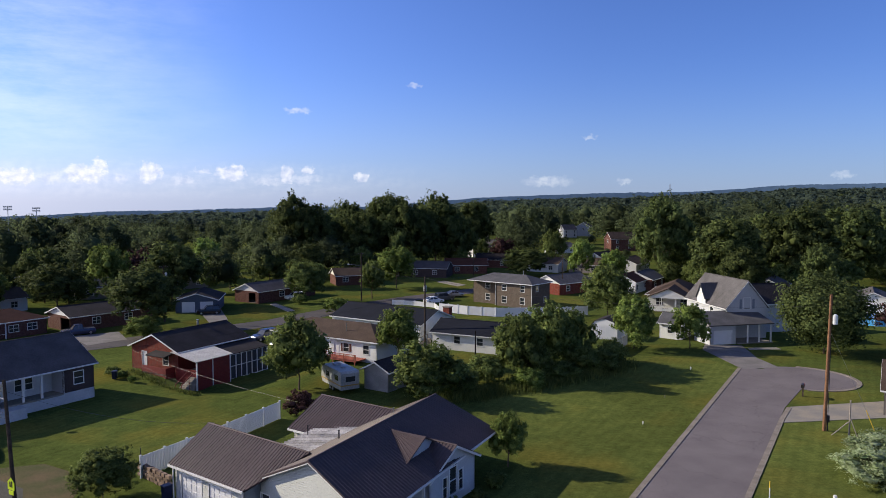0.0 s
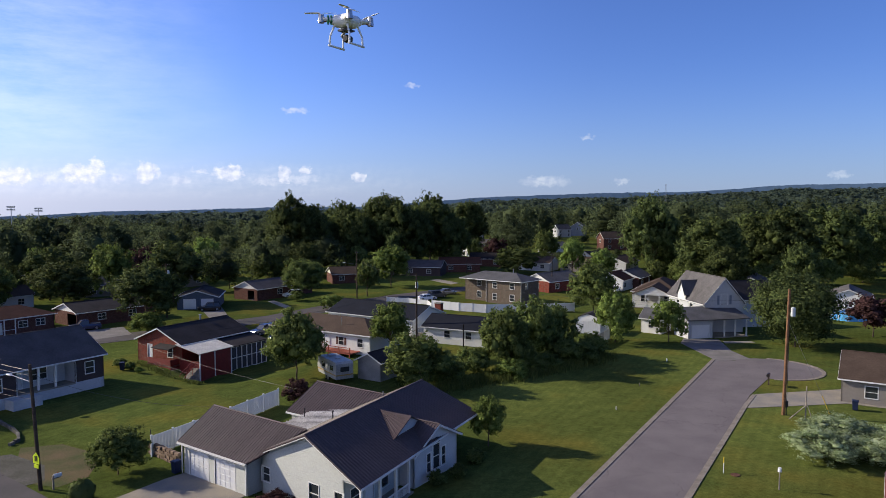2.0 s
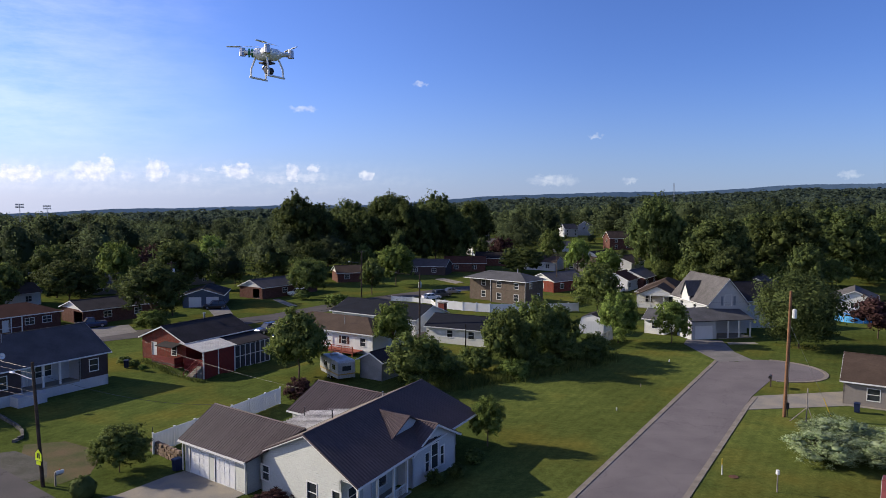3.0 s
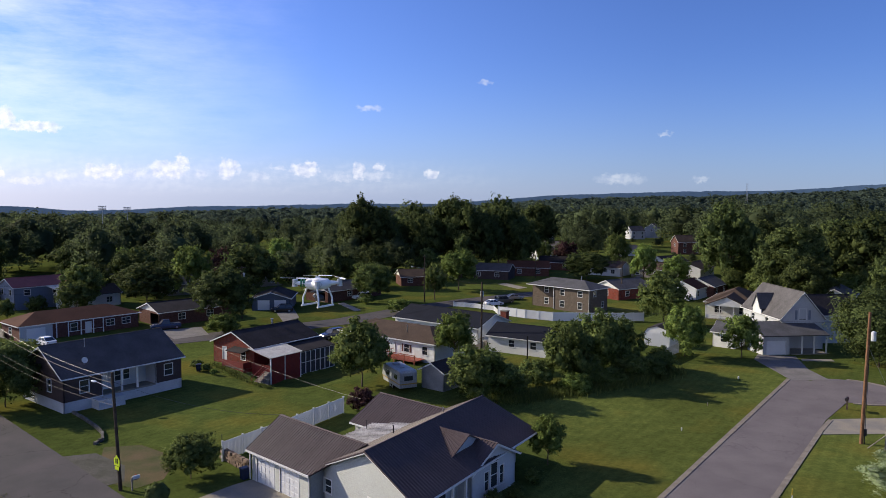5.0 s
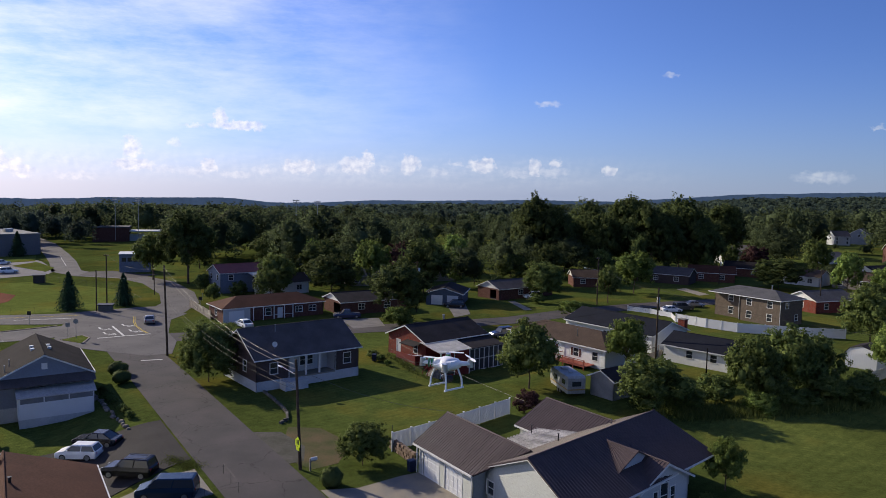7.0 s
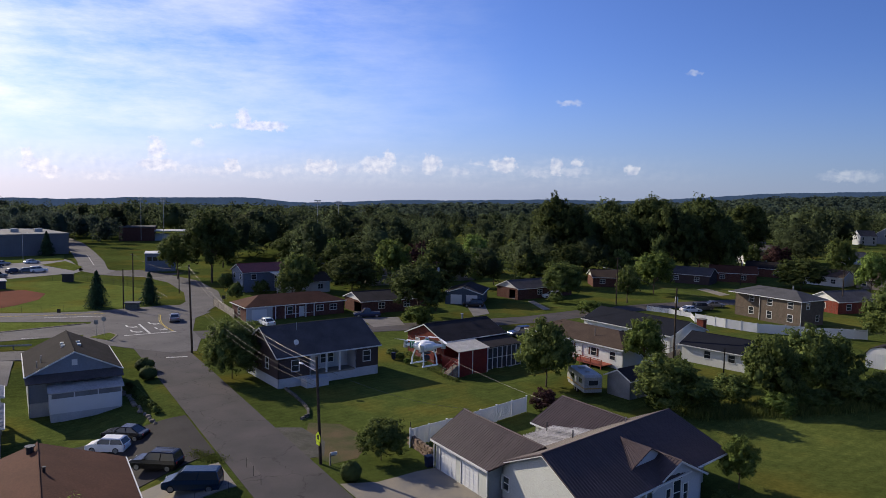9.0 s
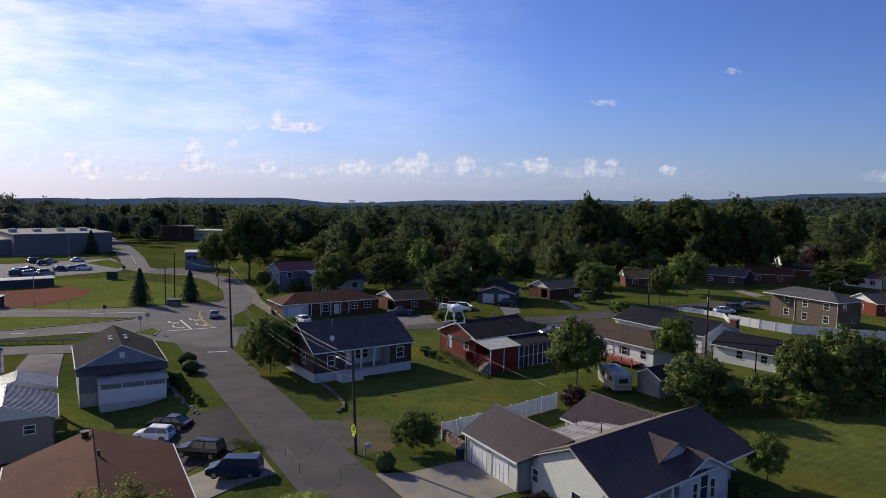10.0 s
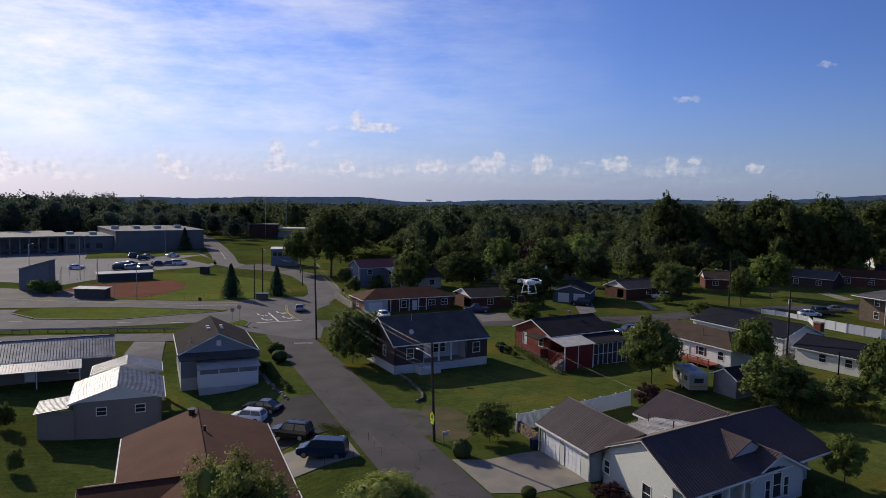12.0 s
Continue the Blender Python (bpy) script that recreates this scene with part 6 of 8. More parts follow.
CROWNS = {}
TRUNKS = [trunk_mesh(s) for s in (1, 2, 3)]
for key, args, material in (
        ("r0", (11, 26, 8000, 0.022, "round"), LEAFMID), ("r1", (12, 30, 8000, 0.022, "round"), LEAFMID), ("r2", (13, 22, 8000, 0.022, "round"), LEAFMID),
        ("o0", (21, 30, 7500, 0.0215, "oval"), LEAFMID), ("o1", (22, 34, 7500, 0.0215, "oval"), LEAFMID), ("t0", (31, 26, 6000, 0.021, "tall"), LEAF),
        ("l0", (41, 26, 10000, 0.0195, "round"), LEAFLIGHT), ("l1", (42, 28, 10000, 0.019, "oval"), LEAFLIGHT), ("p0", (51, 18, 6000, 0.025, "round"), LEAFPURPLE),
        ("w0", (61, 34, 16000, 0.0135, "round"), LEAFPALE), ("w1", (62, 34, 36000, 0.0098, "round", 0.95, (8, 5), 0.5), LEAFYOUNG),
        ("b0", (63, 36, 12000, 0.018, "round", 0.85), LEAF), ("b1", (67, 40, 12000, 0.018, "oval", 1.0), LEAF),
        ("d0", (66, 40, 20000, 0.0145, "round", 0.85, (8, 5), 0.4, 0.3), LEAFMID), ("h0", (65, 5, 10000, 0.018, "dome", 1.1, (14, 9), 0.9, 1.0, 70), LEAF),
        ("k0", (68, 34, 26000, 0.0135, "dome", 0.9, (10, 6), 0.55, 0.3), LEAF),
        ("g0", (71, 44, 17000, 0.0165, "round", 0.8, (8, 5), 0.42, 1.6), LEAF), ("g1", (73, 50, 17000, 0.0165, "oval", 1.0, (8, 5), 0.42, 1.8), LEAF)):
    q, core, nrm = crown_arrays(*args)
    CROWNS[key] = quads_mesh("crown", q, material, core, nrm)
q, core, nrm = spruce_arrays(71, 26, 0.03)
CROWNS["s0"] = quads_mesh("crown", q, LEAFDARK, core, nrm)


def tree(x, y, height, width, key, label, bare=0.22, name="tree", category="tree", depth=None, group="", z=0.0, seed=0):
    """A tree: bare part of the trunk, and a crown of that width from there up."""
    t = thing(name, label, category, x, y, z + hollow(x, y), seed * 37 + x * 13 % 360, group)
    th = height * (bare + 0.3)
    trunk = part("trunk", TRUNKS[int(abs(x * 3 + y)) % 3], None, t)
    trunk.scale = (th * 0.9, th * 0.9, th)
    if width > 11 and key[0] in "ro":
        key = "b0" if key[0] == "r" else "b1"
    crown = part("crown", CROWNS[key], None, t)
    crown.scale = (width, depth or width, height * (1 - bare))
    crown.location = (0, 0, height * bare)
    return t


def bush(x, y, height, width, key, label, name="bush", depth=None, group=""):
    t = thing(name, label, "bush", x, y, hollow(x, y), x * 29 % 360, group)
    crown = part("crown", CROWNS[key], None, t)
    crown.scale = (width, depth or width, height * 1.08)
    crown.location = (0, 0, -height * 0.1)
    return t


# woods: one mass of many crowns
def woods(name, label, spots, leaves, size, lobes, seed, material=None, small=0.85, core=(6, 4), twigs=7):
    rng = np.random.default_rng(seed)
    protos = [crown_arrays(100 + seed * 10 + k, lobes, leaves, size, ("round", "round", "oval", "round")[k % 4], small, core, 0.4, 0.8, twigs, True) for k in range(6)]
    qs, vs, fs, qn, vn, n = [], [], [], [], [], 0
    for x, y, z, h, w in spots:
        q, (v, f), (na, nb) = protos[rng.integers(6)]
        t = rng.uniform(0, math.tau)
        c, s = math.cos(t), math.sin(t)
        turn = np.array([[c, s, 0], [-s, c, 0], [0, 0, 1]])
        m = turn * np.array([[w], [w], [h]])
        qs.append(q @ m + (x, y, z))
        vs.append(v @ m + (x, y, z))
        qn.append(na @ turn)
        vn.append(nb @ turn)
        fs.append(f + n)
        n += len(v)
    ob = new(name, quads_mesh(name, np.concatenate(qs), material or LEAFWOOD, (np.concatenate(vs), np.concatenate(fs)), (np.concatenate(qn), np.concatenate(vn))))
    return tagged(ob, label, "woods", kind="stuff")

# ---- planting ----
GT = "street and garden trees"
TREES = [
    (-19.5, 86.7, 9.3, 8.6, "r1", 0.04, "round leafy garden tree with sunlit crown"), (-8.2, 100.2, 8.2, 7.0, "l0", 0.12, "broad garden tree beside a wooden pole"),
    (-3.5, 82.6, 7.0, 9.0, "r2", -0.04, "dense overgrown tree beside the shed"), (7.8, 91.2, 9.4, 7.8, "r0", -0.06, "full green tree in a hedgerow"), (12.0, 96.2, 9.4, 8.4, "r1", -0.06, "full green tree in a hedgerow"),
    (15.8, 99.4, 8.6, 8.2, "r2", -0.06, "broad dark tree in a hedgerow"), (27.9, 110.6, 8.6, 7.6, "l0", 0.04, "light green rounded tree beside a white shed"), (36.7, 110.9, 7.3, 7.0, "l1", 0.03, "light green young tree by a driveway"),
    (55.6, 107.0, 13.4, 15.2, "k0", -0.02, "large dense shade tree by the turning circle"), (3.6, 61.4, 4.8, 3.8, "l0", 0.1, "small young tree beside the metal-roofed house"),
    (-55.7, 127.5, 11.8, 14.0, "r0", 0.1, "wide dark shade tree beside the street"), (-79.4, 143.0, 11.0, 14.5, "r2", 0.1, "wide dark tree behind bungalows"),
    (-60.3, 177.7, 8.2, 6.6, "o0", 0.08, "round clipped tree behind a bungalow"), (-56.7, 183.4, 8.6, 5.0, "o1", 0.08, "round clipped tree behind a bungalow"), (-33.3, 163.0, 10.2, 11.6, "d0", 0.06, "round dense shade tree on a lawn"),
    (-18.5, 168.0, 9.6, 6.8, "o0", 0.1, "narrow green tree by the street"), (-15.3, 217.9, 14.0, 6.6, "t0", 0.1, "slender light green tree by the wood"), (30.6, 139.5, 10.8, 10.6, "r2", 0.02, "full shade tree behind a white fence"),
    (23.8, 217.8, 9.0, 17.0, "r0", 0.05, "wide low tree among houses"), (-45.7, 222.0, 25.5, 20.0, "g1", 0.04, "very tall old broadleaf tree above the houses"), (-19.2, 236.0, 27.5, 22.0, "g0", 0.04, "very tall old broadleaf tree above the houses"),
    (-4.1, 244.0, 26.0, 21.0, "g1", 0.04, "very tall old broadleaf tree above the houses"), (-33.2, 240.0, 23.0, 19.0, "g1", 0.04, "tall old broadleaf tree above the houses"), (12.7, 318, 25.0, 20.0, "g0", 0.04, "very tall old broadleaf tree above the houses"),
    (-28.1, 54.6, 4.3, 5.8, "d0", 0.0, "small rounded tree beside the driveway"), (-59.3, 72.6, 8.8, 9.6, "d0", -0.06, "leafy street tree in front of a dark house"),
    (-27.0, 228.0, 21.0, 16.0, "g0", 0.06, "tall old broadleaf tree above the houses"), (-12.0, 231.0, 23.5, 17.0, "g1", 0.06, "tall old broadleaf tree above the houses"), (-40.0, 232.0, 20.0, 16.0, "g0", 0.06, "tall old broadleaf tree above the houses"), (3.0, 246.0, 20.0, 15.0, "g1", 0.06, "tall old broadleaf tree above the houses"), (-53.0, 238.0, 18.5, 16.0, "g0", 0.06, "tall old broadleaf tree above the houses"), (61.5, 202.2, 25.0, 18.0, "g1", 0.05, "tall broadleaf tree at the woodland edge"), (69.9, 178.0, 20.5, 20.0, "g0", 0.05, "broad leafy tree at the woodland edge"), (91.2, 188.8, 22.0, 22.0, "g1", 0.05, "broad leafy tree at the woodland edge"), (113.9, 202.0, 23.0, 24.0, "g0", 0.05, "broad leafy tree at the woodland edge"),
    (71.0, 224.0, 19.0, 17.0, "g1", 0.05, "broad leafy tree at the woodland edge"), (84.0, 240.0, 20.0, 20.0, "g0", 0.05, "broad leafy tree at the woodland edge"), (76.0, 196.0, 12.5, 14.0, "g1", 0.0, "low spreading tree at the woodland edge"), (104.0, 228.0, 21.0, 20.0, "g0", 0.05, "broad leafy tree at the woodland edge"), (131.0, 214.0, 20.0, 20.0, "g1", 0.05, "broad leafy tree at the woodland edge"),
    (-126.0, 150.0, 20.0, 15.5, "g1", 0.14, "large spreading oak on a roadside lawn"), (-139.5, 152.0, 13.6, 11.0, "r0", 0.12, "park tree by the road"), (-147.0, 181.0, 14.0, 12.0, "r1", 0.1, "park tree behind a hall"),
    (73.0, 115.0, 7.4, 9.0, "p0", 0.1, "dark purple-leaved ornamental tree"), (-28.6, 20.4, 11.6, 8.6, "w1", 0.16, "light green garden tree close to a brown roof"), (-25.6, 32.4, 5.2, 7.6, "w1", 0.1, "light green garden tree by the side street"),
]
FILL = [(-112, 163), (-98, 152), (-92, 161), (-90, 134), (-93, 141), (-76, 158), (-68, 163), (-80, 183), (-62, 158), (-48, 190), (-38, 192), (-54, 202), (-26, 216), (-70, 206), (-91, 196), (-107, 184), (-119, 180), (-101, 207),
        (-127, 206), (-3, 258), (13, 272), (40, 212), (41, 186), (21, 262), (66, 160), (62, 172), (75, 185), (86, 165), (-86, 160), (-14, 188), (92, 232), (48, 206), (70, 222), (5, 240), (101, 252), (40, 262), (-60, 222), (-82, 214), (-115, 215), (-73, 176)]
for k, (x, y) in enumerate(FILL):
    hh = 7.0 + (k * 37 % 11) * 0.75
    tree(x, y, hh, hh * (0.75 + 0.06 * (k * 13 % 7)), ("r0", "o1", "r1", "r2", "o0", "l1", "r0", "p0")[k % 8] if k % 16 < 15 else "l0", ("leafy garden tree between bungalows", "dark purple-leaved tree between bungalows")[k % 8 == 7 and k % 16 < 15], 0.06, group="trees between the houses", seed=k)
for k, (x, y, hh) in enumerate(((60.0, 193.0, 7.0), (66.0, 188.5, 8.4), (74.5, 187.0, 7.6), (64.5, 180.0, 6.2), (86.0, 184.0, 8.2), (97.0, 186.0, 8.6), (106.0, 190.0, 7.8), (120.0, 196.0, 8.4), (68.0, 210.0, 9.5), (82.0, 214.0, 9.0), (94.0, 206.0, 8.8))):
    tree(x, y, hh, hh * 1.15, ("r0", "r2", "r1")[k % 3], "low leafy tree filling the woodland edge", -0.05, group="low trees at the woodland edge", seed=k)
for k, (x, y, hh, w, key, bare, label) in enumerate(TREES):
    tree(x, y, hh, w, key, label, bare, group=GT, seed=k)
for x, y, hh in ((-223.5, 180, 9.5), (-119.9, 106.3, 8.3), (-114.2, 115.1, 7.4)):
    tree(x, y, hh, hh * 0.66, "s0", "dark conical spruce beside the ball field", 0.03, name="spruce", group="spruces by the field")
for x, y, hh, w, key, label in ((-114.5, 141.5, 4.6, 4.6, "r0", "clipped round tree beside a blue house"), (-102, 129, 4.2, 4.0, "r1", "clipped round tree beside a fence"), (-102, 138.5, 3.6, 5.0, "r2", "rounded bush beside a blue house"), (-72.7, 70.8, 2.0, 2.9, "h0", "clipped round hedge bush by the side street"), (-69.2, 67.8, 1.9, 2.6, "h0", "clipped round hedge bush by the side street"), (-28.5, 49.3, 2.0, 2.2, "h0", "clipped round shrub at the driveway"),
                                (-51.9, 119.0, 4.0, 7.2, "l0", "spreading light green bush at the kerb"), (-23.7, 146.5, 3.4, 6.8, "l1", "spreading bush at a street corner"), (-34.0, 160.0, 2.6, 4.5, "r0", "rounded bush on a lawn"),
                                (3.5, 89.6, 4.0, 5.6, "r0", "overgrown hedge bush in rough grass"), (10.4, 92.4, 3.6, 5.4, "r2", "overgrown hedge bush in rough grass"), (16.4, 96.2, 3.8, 5.6, "r1", "overgrown hedge bush in rough grass"), (8.6, 87.6, 2.6, 5.0, "l0", "low overgrown hedge bush in rough grass"), (0.4, 86.2, 3.0, 5.0, "r1", "overgrown hedge bush in rough grass"), (13.2, 91.6, 2.6, 5.4, "r2", "low overgrown hedge bush in rough grass"), (19.6, 96.8, 3.2, 5.4, "r0", "overgrown hedge bush in rough grass"), (22.0, 101.0, 3.6, 5.0, "r1", "overgrown hedge bush in rough grass"), (-45.6, 94.0, 1.3, 2.2, "r0", "rounded shrub in a small fenced garden bed"), (-43.6, 92.6, 1.1, 1.7, "r1", "rounded shrub in a small fenced garden bed"), (-41.6, 90.6, 0.8, 1.2, "l0", "low shrub in a small fenced garden bed"), (-73.8, 31.1, 2.8, 2.2, "r1", "thin young sapling on a back lawn"), (-61.9, 25.6, 2.4, 1.8, "r0", "thin young sapling on a back lawn"), (-70.5, 27.5, 1.2, 2.0, "r2", "low dark shrub on a back lawn"), (-159.3, 84.1, 3.4, 5.0, "l1", "small round tree by the press box"), (-156.3, 86.1, 3.2, 4.6, "l0", "small round tree by the press box"), (-17.4, 76.8, 2.8, 3.8, "p0", "dark purple-leaved shrub by the white fence"), (33.4, 58.0, 2.8, 6.9, "w0", "pale flowering bush by the street"), (36.6, 61.5, 2.9, 7.8, "w0", "pale flowering bush by the street"), (38.4, 57.0, 2.6, 7.5, "w0", "pale flowering bush by the street"), (43.0, 60.0, 2.5, 8.0, "w0", "pale flowering bush by the street"), (-19.4, 44.4, 1.1, 1.5, "h0", "small clipped shrub at the driveway edge"), (-13.4, 47.4, 1.5, 3.6, "p0", "reddish-brown shrub at the gable wall"), (-1.2, 52.2, 1.3, 1.8, "r1", "dark rounded shrub under the arched window"), (0.6, 53.8, 1.3, 1.8, "r0", "dark rounded shrub under the arched window"), (2.2, 57.2, 1.4, 2.0, "r2", "dark rounded shrub beside the house wall")):
    bush(x, y, hh, w, key, label)

# far woods
HOUSES_AT = [(x, y) for x, y, *_ in FARHOUSES] + [(-80, 118), (-64, 134), (-53, 152), (-41, 169), (-27, 200), (13, 160), (48, 155)]
rngw = np.random.default_rng(5)


def clear_of(x, y):
    """Whether a spot is free of houses, streets, field and car park."""
    if any((x - a) ** 2 + (y - b) ** 2 < 13 ** 2 for a, b in HOUSES_AT):
        return False
    line = [(-90, 88), (-56, 114), (-33, 136), (-10, 168), (22, 197), (50, 222)]
    if any((x - a) ** 2 + (y - b) ** 2 < 24 ** 2 for a, b in line):
        return False
    road = [(-99, 108), (-117, 135), (-134, 150), (-160, 160), (-185, 165), (-210, 186), (-240, 210), (-275, 235)]
    if any((x - a) ** 2 + (y - b) ** 2 < 30 ** 2 for a, b in road):
        return False
    az, r = math.degrees(math.atan2(-x, y)), math.hypot(x, y)
    if az < -13 and r < 262:
        return False
    if az > 38 and r < 330 and not (az < 47 and r > 215):
        return False
    if -14 < az < 2 and r < 300 and rngw.random() < 0.75:
        return False
    return True


SEEN = [(81, 466), (22, 440), (59, 361), (94, 482), (9, 334), (52, 320), (83, 334), (61, 238), (46, 181), (28, 178), (13, 234), (-8, 206), (-31, 200), (-104, 168), (-268, 268), (-256, 277), (-240, 200), (33, 236), (-107, 145)]


def height_under(x, y):
    """How tall a tree may stand here without closing the view to a house among the trees."""
    az, r, top = math.atan2(-x, y), math.hypot(x, y), 60.0
    for a, b in SEEN:
        far = math.hypot(a, b)
        if r < far + 4 and abs(az - math.atan2(-a, b)) < 9.0 / far + 3.0 / r:
            top = min(top, 22.0 - 20.0 * r / far)
    return top


def scatter(r0, r1, gap, h0, h1, wide):
    out, grid = [], {}
    n = int((math.radians(122)) / 2 * (r1 * r1 - r0 * r0) / gap ** 2 * 2.2)
    for _ in range(n):
        az = radians(rngw.uniform(-46, 76))
        r = math.sqrt(rngw.uniform(r0 * r0, r1 * r1))
        x, y = -math.sin(az) * r, math.cos(az) * r
        h = h0 + (h1 - h0) * rngw.beta(1.6, 1.5)
        swell = 0.92 + 0.75 * noise.noise((x * 0.011, y * 0.011, 1.5)) + 0.3 * noise.noise((x * 0.04, y * 0.04, 6.5))
        if r < 700:
            swell += 0.28 * (az < 0.05)
        if az < 0.15 and r < 1000:
            swell = 0.95 + 1.25 * (swell - 0.95)
        h *= min(1.42 if az < 0.15 else 1.3, max(0.45, swell))
        if az > 0.15 and r > 250:
            h = max(4.0, min(h, 25.3 + r * math.tan(radians(ridge(az) + 0.06)) - land(x, y)))
        w = h * rngw.uniform(*wide)
        cell = (int(x // gap), int(y // gap))
        if any((x - a) ** 2 + (y - b) ** 2 < (0.72 * gap) ** 2 for i in (-1, 0, 1) for j in (-1, 0, 1) for a, b in grid.get((cell[0] + i, cell[1] + j), ())):
            continue
        if not clear_of(x, y):
            continue
        if r < 560:
            top = height_under(x, y)
            if top < 3:
                continue
            h = min(h, top)
            w = min(w, h * 1.3)
        grid.setdefault(cell, []).append((x, y))
        out.append((x, y, land(x, y) - 0.6, h, w))
    return out


woods("woods_edge", "broadleaf wood edge behind the houses, crowns of many sizes", scatter(185, 340, 16.0, 11, 21, (0.85, 1.25)), 2600, 0.0185, 36, 1, small=0.72)
woods("woods_near", "mixed green broadleaf wood beyond the houses", scatter(340, 620, 20.0, 12, 21, (0.95, 1.4)), 1100, 0.026, 28, 2, small=0.75)
woods("woods_middle", "broad belt of mixed green woodland", scatter(620, 1400, 22.0, 12, 20, (1.0, 1.5)), 140, 0.06, 14, 3, LEAFHAZED, 0.9, (5, 4), 5)
woods("woods_far", "distant mass of wooded hills", scatter(1400, 4600, 52.0, 14, 22, (1.6, 2.6)), 30, 0.12, 5, 4, LEAFHAZED, 1.4, (6, 4), 4)
rngb = np.random.default_rng(9)
belt = []
for k in range(150):
    az, r = radians(46.5 + 26 * rngb.random()), rngb.uniform(330, 450)
    x, y = -math.sin(az) * r, math.cos(az) * r
    h = min(1.0, 0.62 + (math.degrees(az) - 46) * 0.035) * rngb.uniform(19, 27) * (0.86 + (r - 330) / 700)
    belt.append((x, y, land(x, y) - 0.6, h, h * rngb.uniform(0.7, 1.05)))
woods("woods_school", "dark belt of tall broadleaf trees behind the school", belt, 1300, 0.024, 32, 6, LEAFHAZED, small=0.75)

# hills on the skyline, a backdrop with the haze painted in
def far_hills(name, r, amp, freq, seed, material, label):
    bm = bmesh.new()
    lo, hi = [], []
    n = 2600
    for k in range(n + 1):
        az = radians(-60 + 160 * k / n)
        x, y = -math.sin(az) * r, math.cos(az) * r
        g = 24 + r * math.tan(radians(ridge(az)))
        e = amp * (noise.noise((az * freq, seed, 0)) + 0.35 * noise.noise((az * freq * 4.1, seed, 4)) + 0.2 * noise.noise((az * freq * 20, seed, 7)) + 0.3 * abs(noise.noise((az * freq * 90, seed, 9))) + 0.22 * abs(noise.noise((az * freq * 210, seed, 2))))
        lo.append(bm.verts.new((x, y, g - 160)))
        hi.append(bm.verts.new((x, y, g + e)))
    for k in range(n):
        bm.faces.new((lo[k], lo[k + 1], hi[k + 1], hi[k]))
    ob = new(name, mesh_of(bm, name, material))
    return tagged(ob, label, "hills", kind="structure")


# mottled blue emission on the hills stands in for distance haze
HILLBLUE = mat("haze_glow_hill", (0.05, 0.08, 0.12), 1.0, var=0.2, scale=0.004, fine=0.03, bump=0, spec=0.0)
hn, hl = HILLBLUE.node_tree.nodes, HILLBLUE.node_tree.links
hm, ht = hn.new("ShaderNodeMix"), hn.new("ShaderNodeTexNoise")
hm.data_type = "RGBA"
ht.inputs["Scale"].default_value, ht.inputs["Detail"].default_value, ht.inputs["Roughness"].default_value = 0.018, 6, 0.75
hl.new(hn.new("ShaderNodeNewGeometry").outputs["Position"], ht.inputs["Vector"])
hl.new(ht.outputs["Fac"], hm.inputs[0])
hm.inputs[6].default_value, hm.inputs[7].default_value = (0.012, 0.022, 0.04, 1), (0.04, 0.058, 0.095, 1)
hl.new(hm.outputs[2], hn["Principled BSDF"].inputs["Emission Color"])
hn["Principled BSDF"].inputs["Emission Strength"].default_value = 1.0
far_hills("backdrop_hills", 4750, 12, 7.0, 2.0, HILLBLUE, "wooded hills on the far skyline, haze painted as blue glow")

# ---- vehicles ----
CARPAINT = {}


def paint(name, color, rough=0.25, metal=0.3):
    if name not in CARPAINT:
        CARPAINT[name] = mat(name + "_car_paint", color, rough, metal, var=0.04, scale=1, bump=0, spec=0.6)
    return CARPAINT[name]


LAMPRED = mat("tail_lamp", (0.35, 0.02, 0.02), 0.2, var=0.05, bump=0)
LAMPCLEAR = mat("head_lamp", (0.7, 0.7, 0.68), 0.1, 0.3, var=0.05, bump=0)


def wheel_mesh():
    bm = bmesh.new()
    n = 18
    loft(bm, [[(r * math.cos(k * math.tau / n), y, r * math.sin(k * math.tau / n)) for k in range(n)] for r, y in ((0.24, -0.1), (0.31, -0.11), (0.335, -0.08), (0.335, 0.08), (0.31, 0.11), (0.24, 0.1))])
    tyre = mesh_of(bm, "tyre", RUBBER, True)
    bm = bmesh.new()
    loft(bm, [[(r * math.cos(k * math.tau / 12), y, r * math.sin(k * math.tau / 12)) for k in range(12)] for r, y in ((0.23, -0.115), (0.23, 0.115))])
    return tyre, mesh_of(bm, "rim", STEEL)


TYRE, RIM = wheel_mesh()
SHAPES = {  # belt height, hood height, cabin at belt (back, front), cabin at roof (back, front), roof height, length, width
    "sedan": (0.92, 0.86, -1.85, 0.95, -1.05, 0.25, 1.42, 4.7, 1.8),
    "suv": (1.08, 1.04, -2.2, 0.95, -2.0, 0.35, 1.76, 4.7, 1.88),
    "hatch": (0.98, 0.94, -1.95, 1.0, -1.6, 0.4, 1.52, 4.1, 1.75),
    "van": (1.1, 1.02, -2.4, 1.5, -2.2, 0.75, 1.78, 4.9, 1.95),
    "pickup": (1.05, 1.02, -0.75, 1.05, -0.6, 0.5, 1.78, 5.4, 1.9),
}


